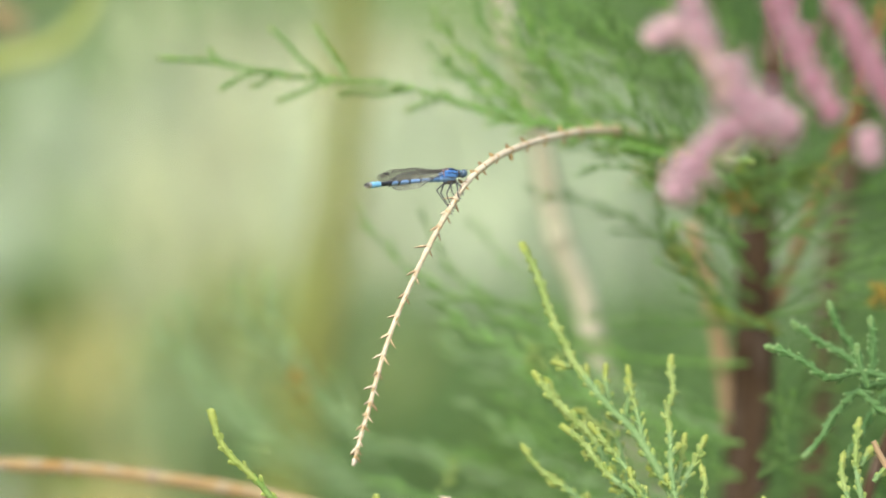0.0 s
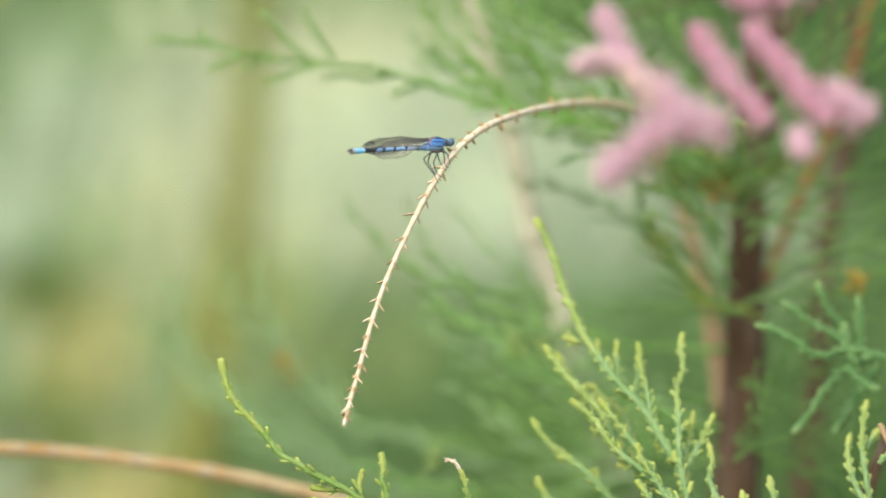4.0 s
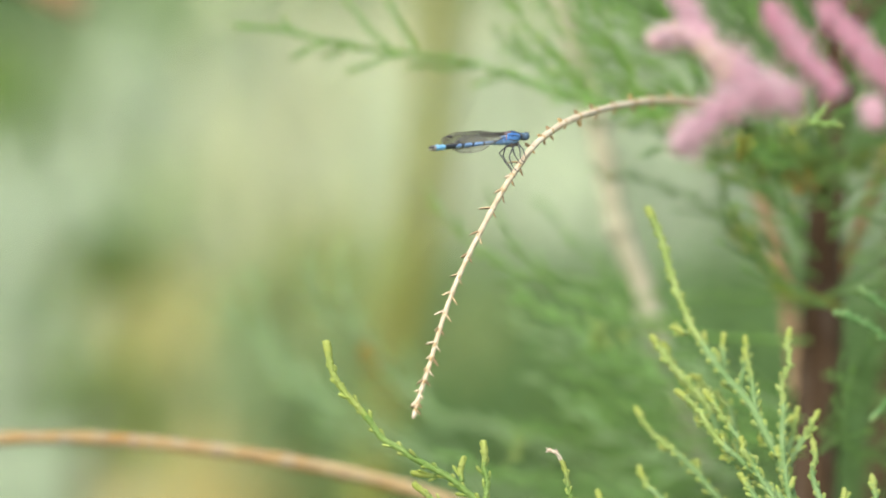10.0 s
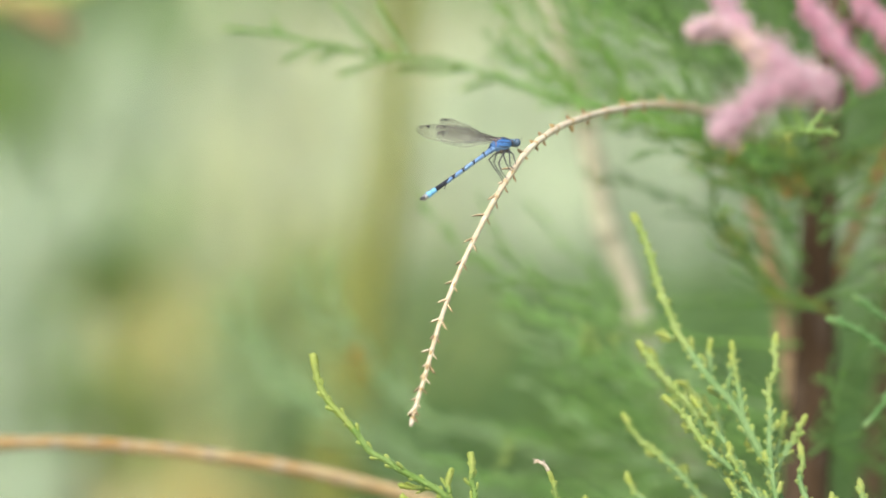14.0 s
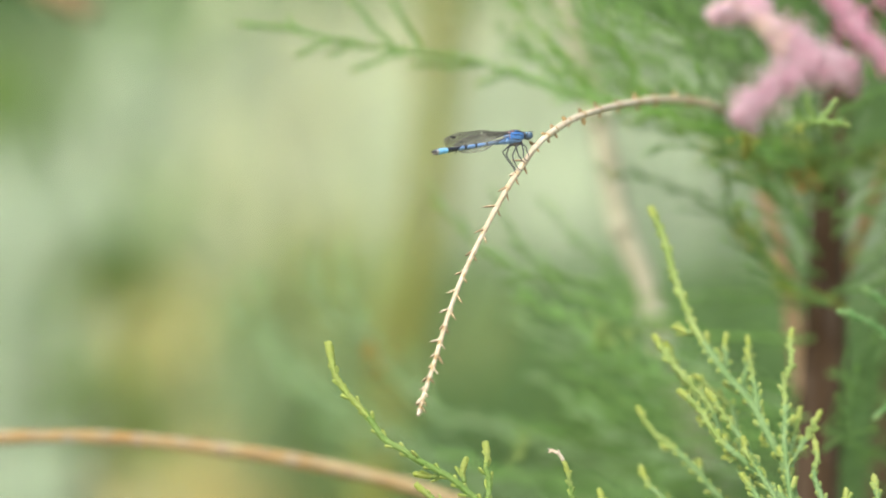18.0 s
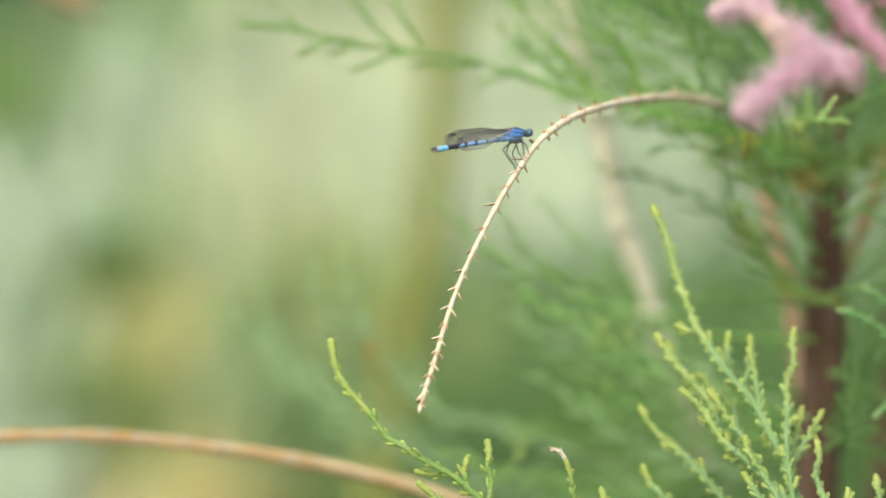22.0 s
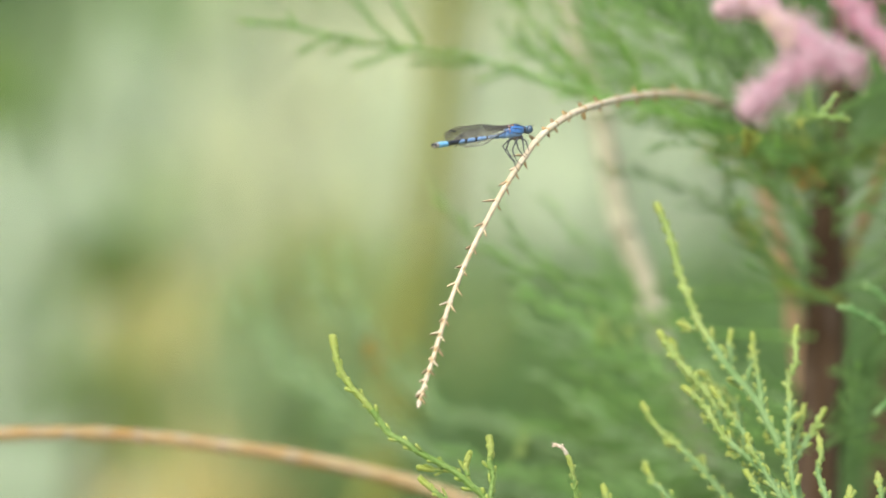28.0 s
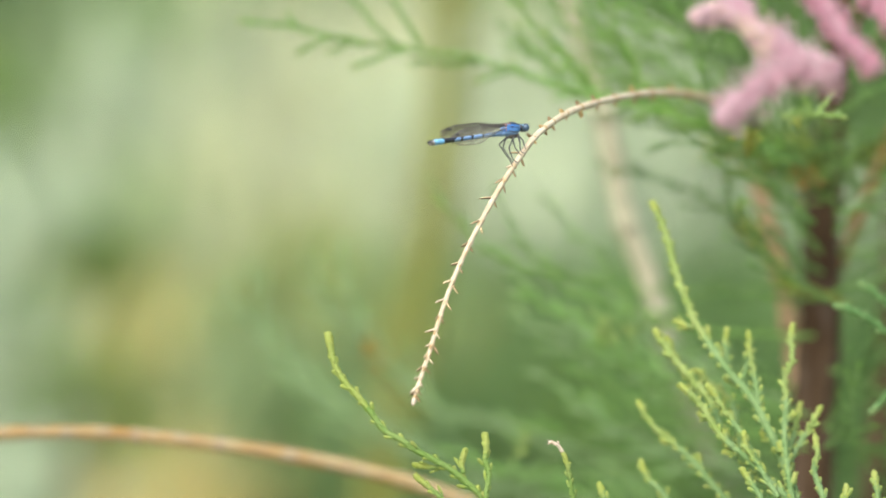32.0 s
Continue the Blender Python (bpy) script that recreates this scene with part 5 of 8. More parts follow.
low_shoot(0.00045, [spot(11.5, -69.2, -0.003), spot(11.8, -65.3, -0.003), spot(12.4, -60.9, -0.003), spot(11.4, -56.6, -0.003), spot(11.8, -53.7, -0.003), spot(11.2, -49.7, -0.003)])
low_shoot(0.00040, [spot(0.9, -58.8, 0.002), spot(-2.2, -59.0, 0.002), spot(-5.0, -58.7, 0.002), spot(-7.8, -58.1, 0.002)])
low_shoot(0.00042, [spot(2.4, -69.2, 0.003), spot(-2.8, -64.6, 0.003), spot(-5.0, -62.7, 0.003), spot(-7.2, -60.8, 0.003)])
bead_shoot("shoot", LOW, on(LF, [spot(35.1, -69.9, 0.0), spot(34.1, -65.3, 0.0), spot(33.3, -60.3, 0.0), spot(32.3, -56.6, 0.0), spot(31.6, -54.7, 0.0)]), 0.00055, [FRESH, TIP, YOUNG], pitch=0.0022)
leafy_shoot("shoot_tip", LOW, on(LF, [spot(31.7, -55.0, 0.0), spot(30.7, -53.5, 0.0), spot(29.3, -52.6, 0.0), spot(28.0, -52.4, 0.0)]), 0.0004, 0.0003, 0.0012, 0.0005, [GREYTIP, BUFF], label="withered pinkish shoot tip", bud=0.0, tip_from=0.4)
woody("stem", LOW, on(LF, [spot(12.4, -68.4, 0.0), spot(17.1, -82.4, 0.0), spot(21.5, -104.6, 0.0)]), 0.0007, 0.0011, BARK, "brown woody base")

for label, spots, m in (("withered orange shoot tip", [spot(95.0, 18.6, 0.15), spot(92.8, 17.6, 0.15)], RUSTY), ("yellowed shoot tip", [spot(78.5, 29.0, 0.08), spot(79.7, 28.0, 0.08)], YELLOWED), ("yellowed shoot tip", [spot(77.5, 7.2, 0.15), spot(78.9, 4.7, 0.15), spot(79.8, 2.9, 0.15)], YELLOWED), ("withered orange shoot tip", [spot(-19.5, -25.8, 0.22), spot(-17.1, -28.8, 0.22)], AMBER), ("withered cream shoot tip", [spot(41.0, -21.5, 0.13), spot(42.6, -22.3, 0.13), spot(47.5, -23.0, 0.13)], YOUNG), ("withered cream shoot tip", [spot(20.0, -51.8, 0.13)], YOUNG), ("withered orange shoot tip", [spot(130.7, -5.8, 0.13), spot(132.1, -7.2, 0.13)], AMBER)):
    sh = Shape()
    for c in here(spots):
        for i in range(14):
            sh.scale(c + Vector((random.gauss(0, 0.0015), random.gauss(0, 0.0015), random.gauss(0, 0.0018))), Vector((random.gauss(0, 1), random.gauss(0, 1), random.gauss(0, 1))), 0.0026, 0.0009)
    part("withered_tip", sh, m, BRANCHES, label)

# small sprig before the trunk
SG = spot(96.7, 33.5, 0)
SPRIG = new("small_sprig")
SPRIG.parent = BUSH
SPRIG.location = SG - HOME
tagged(SPRIG, "small green sprig with pale yellow bud")
for r, line in (
        (0.00042, [spot(97.3, 33.5, 0.060), spot(99.0, 35.8, 0.060), spot(100.6, 37.9, 0.060), spot(102.2, 40.3, 0.060)]),
        (0.00045, [spot(96.7, 33.8, 0.058), spot(100.6, 33.8, 0.058), spot(103.5, 33.5, 0.058), spot(105.9, 32.9, 0.058)]),
        (0.00036, [spot(97.5, 33.5, 0.075), spot(93.8, 34.4, 0.075), spot(90.8, 34.1, 0.075), spot(88.5, 33.5, 0.075)]),
        (0.00036, [spot(96.7, 33.8, 0.085), spot(95.3, 36.7, 0.085), spot(94.4, 39.7, 0.085), spot(95.0, 42.9, 0.085)]),
        (0.00034, [spot(96.1, 33.5, 0.080), spot(92.3, 32.3, 0.080), spot(89.1, 33.2, 0.080)])):
    bead_shoot("shoot", SPRIG, on(SG, line), r * 1.45, [FRESH, YOUNG, BLUISH], tip=0.003, young=0.3)
bud = Shape()
for i in range(26):
    bud.scale(Vector((random.gauss(0, 0.0006), random.gauss(0.050, 0.0005), random.gauss(0, 0.0008))), Vector((random.gauss(0, 1), -0.4, random.gauss(0, 1))), 0.0012, 0.0005)
part("bud", bud, TIP, SPRIG, "pale yellow bud")


# ---- pink flower racemes in front of the bush ----
FL = spot(96.7, 49.1, -0.125)
FLOWERS = new("flower_spray")
FLOWERS.parent = BUSH
FLOWERS.location = FL - HOME
tagged(FLOWERS, "drooping pink flower spray")
RAKE = math.tan(radians(45))


def raked(text_points):
    """The spray leans back: its higher parts lie further away."""
    out = []
    for p in text_points:
        q = p - FL
        k = q.z * RAKE
        out.append(Vector((q.x * (1 + k / (REACH - 0.125)), k, q.z * (1 + k / (REACH - 0.125)))))
    return out


def raceme(line, r, mats, label):
    sh = Shape()
    pts = smooth(line, 8)
    sh.tube(pts, 0.0004, 5, 0)
    n = len(pts)
    for i in range(n * 24):
        k = random.random()
        j = min(int(k * (n - 1)), n - 2)
        p = pts[j].lerp(pts[j + 1], random.random())
        d, s, u = frame_of(pts[j + 1] - pts[j])
        w = random.random() * 6.283
        side = s * math.cos(w) + u * math.sin(w)
        off = min(abs(random.gauss(0, 0.72)), 1.9)
        rr = 0.84 * r * math.sin(math.pi * (0.12 + 0.76 * k)) ** 0.6 * (1 + 0.16 * math.sin(k * 23 + r * 9000)) * off
        c = p + side * rr
        for q in range(3):
            e = (side + Vector((random.gauss(0, 0.7), random.gauss(0, 0.7), random.gauss(0, 0.7)))).normalized()
            sh.scale(c, e, 0.0013, 0.0005, 1 if random.random() < (0.55 if off < 0.5 else 0.16) else 0)
    part("raceme", sh, mats, FLOWERS, label, kind="stuff")


raceme(raked([spot(90.1, 59.1, -0.125), spot(93.1, 54.0, -0.125), spot(96.7, 49.5, -0.125), spot(102.6, 47.3, -0.125), spot(108.5, 48.5, -0.125)]), 0.0050, [PINK, ROSE], "full pink raceme")
raceme(raked([spot(96.7, 49.5, -0.125), spot(88.6, 45.1, -0.125), spot(82.7, 40.7, -0.125), spot(78.7, 36.7, -0.125), spot(75.4, 34.8, -0.125)]), 0.0037, [PINK, ROSE], "full pink raceme")
raceme(raked([spot(88.6, 56.2, -0.125), spot(84.9, 62.1, -0.125), spot(79.0, 64.3, -0.125), spot(74.6, 63.6, -0.125), spot(71.4, 61.8, -0.125)]), 0.0022, [PINK, BUFF], "pale pink raceme")
raceme(raked([spot(87.9, 56.2, -0.125), spot(84.2, 63.6, -0.125), spot(81.3, 70.9, -0.125), spot(78.3, 76.1, -0.125)]), 0.0029, [PINK, ROSE], "full pink raceme")
raceme(raked([spot(90.8, 52.5, -0.125), spot(89.4, 55.9, -0.125), spot(87.2, 58.4, -0.125), spot(84.2, 61.3, -0.125)]), 0.0022, [BUFF, PINK], "fading buff-pink raceme")
raceme(raked([spot(101.2, 72.1, -0.125), spot(105.6, 65.8, -0.125), spot(110.0, 58.4, -0.125), spot(114.7, 52.1, -0.125), spot(118.0, 48.5, -0.125)]), 0.0027, [ROSE, PINK], "full pink raceme")
raceme(raked([spot(115.2, 72.4, -0.125), spot(119.6, 66.5, -0.125), spot(124.8, 59.9, -0.125), spot(129.2, 54.0, -0.125), spot(133.9, 49.1, -0.125)]), 0.0026, [ROSE, PINK], "deep rose raceme")
raceme(raked([spot(133.6, 57.7, -0.125), spot(137.3, 54.0, -0.125), spot(141.7, 51.0, -0.125), spot(143.9, 49.5, -0.125)]), 0.0036, [PINK, ROSE], "full pink raceme")
raceme(raked([spot(124.8, 46.6, -0.125), spot(126.2, 43.7, -0.125), spot(127.0, 40.7, -0.125)]), 0.0023, [PINK, ROSE], "small pink raceme")
raceme(raked([spot(135.1, 88.6, -0.125), spot(126.2, 81.3, -0.125), spot(117.4, 78.3, -0.125), spot(110.0, 81.3, -0.125)]), 0.0038, [ROSE, PINK], "deep rose raceme")
for line in ([spot(111.5, 48.1, -0.125), spot(120.3, 56.2, -0.125), spot(126.2, 76.8, -0.125), spot(135.1, 103.4, -0.125)], [spot(102.6, 48.1, -0.125), spot(111.5, 56.2, -0.125), spot(120.3, 73.9, -0.125), spot(135.1, 97.5, -0.125)], [spot(127.7, 40.7, -0.125), spot(132.1, 56.2, -0.125), spot(136.6, 79.8, -0.125), spot(138.0, 103.4, -0.125)], [spot(113.0, 73.9, -0.125), spot(120.3, 78.3, -0.125), spot(132.1, 94.5, -0.125)], [spot(80.5, 73.9, -0.125), spot(98.2, 78.3, -0.125), spot(114.4, 84.2, -0.125), spot(133.6, 100.4, -0.125)]):
    woody("stem", FLOWERS, raked(line), 0.0003, 0.0005, BARK, sides=8)

# ---- the dry twig ----
TP = spot(15.2, 13.7, 0)
TWIG = new("dry_twig")
TWIG.parent = BUSH
TWIG.location = TP - HOME
tagged(TWIG, "bare straw-coloured dry twig with small scale thorns, arching over")
LEAN = math.tan(radians(24))


def leaning(points, bow=0.0):
    """The twig leans back towards its top; bow carries the arch further back, to the trunk."""
    out = []
    for p in points:
        q = p - TP
        k = q.z * LEAN + min(0.19, bow * (max(0.0, q.x - 0.006) / 0.045) ** 1.5)
        w = TP + q + (TP + q - Vector((0, -REACH, 1))) * (k / REACH)
        out.append(w - TP)
    return out


def dry_scale(sh, p, way, lift, length, width, thick=0.00020):
    """A cupped dry leaf scale, from p along way, curling to lift at its end."""
    b = len(sh.v)
    d = way.normalized()
    s = d.cross(lift).normalized()
    u = s.cross(d)
    rows = 6
    for i in range(rows + 1):
        t = i / rows
        c = p + d * length * t + u * length * 0.26 * t * t
        w = width * (0.55 + 0.9 * t) * (1 - t) ** 0.75 + 0.00005
        h = thick * (1 - 0.5 * t)
        for a, o in ((-1.0, 0.9), (0.0, -0.15), (1.0, 0.9), (0.6, 0.9), (0.0, 0.45), (-0.6, 0.9)):
            low = a in (-1.0, 1.0) or o < 0.0
            sh.v.append(c + s * w * a + u * (w * o - (h if low else 0.0)))
    for i in range(rows):
        for k in range(6):
            q = b + i * 6
            sh.f.append((q + k, q + (k + 1) % 6, q + 6 + (k + 1) % 6, q + 6 + k))
            sh.m.append(0 if k in (0, 1) else 1)
    sh.f += [tuple(b + k for k in reversed(range(6))), tuple(b + rows * 6 + k for k in range(6))]
    sh.m += [0, 0]


def twig_node(parent, line, j, kind, ring_r, long_scale, swap=1):
    """A joint of the twig: an ochre collar, and two or three dry scales that spread forward to both sides."""
    p = line[j]
    d = (line[j + 1] - line[j - 1]).normalized()
    across = d.cross(Vector((0, 1, 0))).normalized() * swap
    collar = Shape()
    collar.tube([p + d * q for q in (-0.0005, -0.0002, 0.0001, 0.0004)], lambda k: ring_r * (1.0 + (0.30 if kind == "base" else 0.16) * math.sin(math.pi * k)), 10, 0, 0.12)
    part("collar", collar, OCHRE if kind == "base" else random.choice((TAN, STRAW, STRAW)), parent)
    for n, side in enumerate((across, -across)):
        q = p + d * (0.0 if n == 0 else random.uniform(0.0004, 0.0016))
        w = (side + Vector((0, random.uniform(-0.55, 0.25), 0))).normalized()
        if kind == "base":
            way = (w + d * random.uniform(-0.1, 0.45)).normalized()
            ln = long_scale * random.uniform(0.45, 0.9)
        else:
            way = (w + d * (random.uniform(0.3, 1.1) if n == 0 else random.uniform(0.9, 1.7))).normalized()
            ln = long_scale * random.uniform(0.55, 1.2) * (1.0 if n == 0 else 0.9)
        sh = Shape()
        dry_scale(sh, q + w * ring_r * 0.55, way, d if n == 0 else w, ln, (0.00084 if kind == "base" else 0.00062) * random.uniform(0.75, 1.3))
        part("thorn", sh, random.choice(([STRAW, DRIED], [DRIED, THORN], [DRIED, THORN], [TAN, THORN])) if kind != "base" else [OCHRE, DRIED], parent)
    if random.random() < 0.6:
        w = (Vector((0, -1, 0)) + across * random.uniform(-0.5, 0.5)).normalized()
        sh = Shape()
        dry_scale(sh, p + w * ring_r * 0.6, (w * 0.5 + d).normalized(), -w, 0.0016, 0.0006)
        part("thorn", sh, [OCHRE, THORN], parent)


TWIG_BASE = new("twig_base")
TWIG_BASE.parent = BUSH
TWIG_BASE.location = TP - HOME
tagged(TWIG_BASE, "tan arching base of the dry twig")
BASE_LINE = smooth(leaning([spot(100.9, 15.6, 0.0), spot(94.5, 22.3, 0.0), spot(83.5, 30.5, 0.0), spot(75.4, 35.5, 0.0), spot(67.2, 38.5, 0.0), spot(61.3, 39.2, 0.0), spot(54.0, 39.1, 0.0), spot(46.6, 38.0, 0.0), spot(39.2, 36.1, 0.0), spot(33.3, 33.9, 0.0), spot(28.2, 30.7, 0.0), spot(24.2, 27.1, 0.0), spot(20.9, 22.5, 0.0), spot(17.6, 17.6, 0.0), spot(15.4, 13.9, 0.0)], 0.100), 6)
n_base = len(BASE_LINE)
tw = Shape()
tw.tube(BASE_LINE, lambda k: (0.00128 - 0.00058 * k + 0.00005 * math.sin(k * 90)) * (1 if k < 0.88 else 1 - 0.6 * (k - 0.88) / 0.12), 10, lambda k: 2 if k < 0.22 + random.uniform(-0.08, 0.05) else (1 if k < 0.36 + random.uniform(-0.2, 0.12) else 0), 0.16)
part("stem", tw, [STRAW, TAN, BARK], TWIG_BASE)
for i in range(13):
    twig_node(TWIG_BASE, BASE_LINE, min(20 + int(i * 3.9), n_base - 14), "base", 0.00106 - 0.00003 * i, 0.0027, 1 if i % 2 else -1)

TWIG_LINE = smooth(leaning([spot(23.6, 26.4, 0.0), spot(20.4, 21.8, 0.0), spot(17.1, 16.8, 0.0), spot(12.4, 8.4, 0.0), spot(7.5, -1.3, 0.0), spot(3.5, -10.5, 0.0), spot(0.1, -20.5, 0.0), spot(-2.4, -29.3, 0.0), spot(-5.3, -38.2, 0.0), spot(-6.6, -43.1, 0.0)]), 12)
tw = Shape()
tw.tube(TWIG_LINE, lambda k: (0.00076 - 0.00030 * k + 0.00008 * (0.5 + 0.5 * math.sin(k * 105)) ** 4) * (1 if k > 0.12 else 0.40 + 5.0 * k), 10, lambda k: 1 if k > 0.955 else 0, 0.16)
part("stem", tw, [STRAW, GREYTIP], TWIG)
n_tw = len(TWIG_LINE)
for k in (0.085, 0.165, 0.235, 0.305, 0.372, 0.44, 0.50, 0.56, 0.612, 0.662, 0.71, 0.755, 0.795, 0.83, 0.865, 0.90, 0.93):
    twig_node(TWIG, TWIG_LINE, int(k * (n_tw - 1)), "tip", 0.00080 - 0.00026 * k, 0.0030 * (1 - 0.40 * max(0, k - 0.55) / 0.45), -1)
for i in range(18):
    j = int((0.78 + 0.21 * i / 18) * (n_tw - 2))
    p = TWIG_LINE[j]
    d, s, u = frame_of(TWIG_LINE[j + 1] - p)
    a = i * 2.4
    w = (s * math.cos(a) + u * math.sin(a) + d * 1.5).normalized()
    sh = Shape()
    sh.scale(p + w * 0.0003, w, random.uniform(0.0008, 0.0012), 0.0004)
    part("bud_scale", sh, GREYTIP if i > 11 else STRAW, TWIG)


# ---- the damselfly ----
DAMSEL_AT = Vector((0.01904, 0.00444, 1.02924))
DAMSEL = thing("damselfly", DAMSEL_AT, "blue and black damselfly perched on the dry twig", "insect")
MM = 0.001


def mv(x, y, z):
    return Vector((x * MM, y * MM, z * MM))


# thorax: a tilted barrel, highest behind the shoulders, in millimetres along its length
THORAX = ((-3.9, 0.55, 0.70, -0.35), (-3.3, 0.95, 1.15, -0.15), (-2.5, 1.22, 1.55, 0.05), (-1.5, 1.42, 1.82, 0.18), (-0.4, 1.50, 1.88, 0.22), (0.7, 1.40, 1.72, 0.30), (1.6, 1.10, 1.36, 0.45), (2.2, 0.72, 0.95, 0.62), (2.6, 0.45, 0.60, 0.72))


def thorax_at(x, a, grow=1.0):
    """The point of the thorax at x, a degrees round from its top."""
    for p, q in zip(THORAX, THORAX[1:]):
        if x <= q[0]:
            t = max(0.0, (x - p[0]) / (q[0] - p[0]))
            w, h, c = (p[i] + (q[i] - p[i]) * t for i in (1, 2, 3))
            break
    return mv(x, math.sin(radians(a)) * w * grow, c + math.cos(radians(a)) * h * grow)


th = Shape()
rows = [-3.9 + 6.5 * i / 22 for i in range(23)]
for x in rows:
    for k in range(20):
        th.v.append(thorax_at(x, 18 * k))
for i in range(22):
    for k in range(20):
        q = i * 20
        th.f.append((q + k, q + (k + 1) % 20, q + 20 + (k + 1) % 20, q + 20 + k))
        th.m.append(1 if 100 <= 18 * k + 9 <= 260 and rows[i] < 1.4 else 0)
th.f += [tuple(range(20)), tuple(440 + k for k in reversed(range(20)))]
th.m += [0, 0]
part("thorax", th, [BLUE, LILAC], DAMSEL, "bright blue thorax")


def stripe(points, width, label, mat):
    """A dark band that lies on the thorax; points: length and degrees from the top."""
    sh = Shape()
    sh.tube(smooth([thorax_at(x, a, 0.985) for x, a in points], 5), lambda k: width * MM * (0.55 + 0.45 * math.sin(math.pi * k)), 6)
    part("stripe", sh, mat, DAMSEL, label)


for side in (-1, 1):
    stripe([(2.3, side * 38), (1.0, side * 36), (-0.6, side * 34), (-2.2, side * 26)], 0.17, "black shoulder stripe", BLACK)
    stripe([(1.7, side * 74), (0.4, side * 72), (-1.0, side * 66), (-2.4, side * 58)], 0.13, "thin black side stripe", BLACK)
    stripe([(1.0, side * 112), (-0.6, side * 108), (-2.2, side * 96)], 0.16, "thin grey lower side stripe", LEG)
    stripe([(-2.9, side * 20), (-2.8, side * 60), (-2.9, side * 105)], 0.15, "brown rear edge of the thorax", HUSK_BROWN)
stripe([(2.2, 0), (0.8, 0), (-1.2, 0), (-3.0, 0)], 0.20, "black ridge along the back", BLACK)
for side in (-1, 1):
    for x, z, r in ((-1.5, 1.72, 0.42), (-2.7, 1.34, 0.44)):
        wb = Shape()
        wb.ball(mv(x, side * 0.62, z), r * 1.25 * MM, 0.42 * MM, r * 0.85 * MM, 7, 9)
        part("wing_base", wb, HUSK_BROWN, DAMSEL, "brownish wing joint")
bl = Shape()
bl.ball(mv(-0.2, 0, -1.42), 1.9 * MM, 1.15 * MM, 0.62 * MM, 8, 12)
for hip_x in (-1.0, 0.2, 1.2):
    for side in (-0.75, 0.75):
        bl.ball(mv(hip_x, side, -1.45 + 0.14 * hip_x), 0.55 * MM, 0.45 * MM, 0.62 * MM, 7, 9)
part("underside", bl, UNDER, DAMSEL, "dark underside of the thorax")
nk = Shape()
nk.tube([mv(2.3, 0, 0.72), mv(2.8, 0, 0.80), mv(3.5, 0, 0.85)], lambda k: (0.62 - 0.12 * k) * MM, 10)
part("neck", nk, BLACK, DAMSEL)
fc = Shape()
fc.ball(mv(2.5, 0, 0.95), 0.45 * MM, 0.95 * MM, 0.62 * MM, 7, 12)
part("collar", fc, LEG, DAMSEL, "dark collar behind the head")
hd = Shape()
hd.ball(mv(3.55, 0, 0.72), 0.80 * MM, 1.45 * MM, 1.02 * MM, 12, 16)
HEAD = part("head", hd, FACE, DAMSEL, "blue-grey head")
for side in (-1, 1):
    ey = Shape()
    ey.ball(mv(3.6, side * 1.42, 0.82), 0.92 * MM, 0.82 * MM, 1.05 * MM, 12, 16)
    part("eye", ey, EYE, HEAD, "blue-grey compound eye")
    cap = Shape()
    cap.ball(mv(3.5, side * 1.40, 1.32), 0.62 * MM, 0.58 * MM, 0.58 * MM, 8, 12)
    part("eye_cap", cap, LEG, HEAD, "darker top of the eye")
    an = Shape()
    an.tube(smooth([mv(4.2, side * 0.6, 1.25), mv(4.8, side * 0.9, 1.75), mv(5.4, side * 1.2, 2.0)], 4), lambda k: (0.09 - 0.06 * k) * MM, 4)
    part("antenna", an, BLACK, HEAD)
    mk = Shape()
    mk.ball(mv(3.2, side * 0.75, 1.50), 0.25 * MM, 0.3 * MM, 0.15 * MM, 6, 8)
    part("eye_spot", mk, SKYBLUE, HEAD, "small blue spot behind the eye")
jw = Shape()
jw.ball(mv(4.15, 0, 0.10), 0.50 * MM, 0.85 * MM, 0.48 * MM, 7, 10)
part("mouth", jw, LEG, HEAD, "grey mouth")

# abdomen: ten segments on one pivot
ABD_AT = mv(-2.9, 0, -0.7)
ABDOMEN = new("abdomen")
ABDOMEN.parent = DAMSEL
ABDOMEN.location = ABD_AT
tagged(ABDOMEN, "slender blue abdomen ringed with black")
YAW_IN = radians(10)


def along(q):
    return Vector((-math.cos(YAW_IN) * q, -math.sin(YAW_IN) * q, 0)) * MM


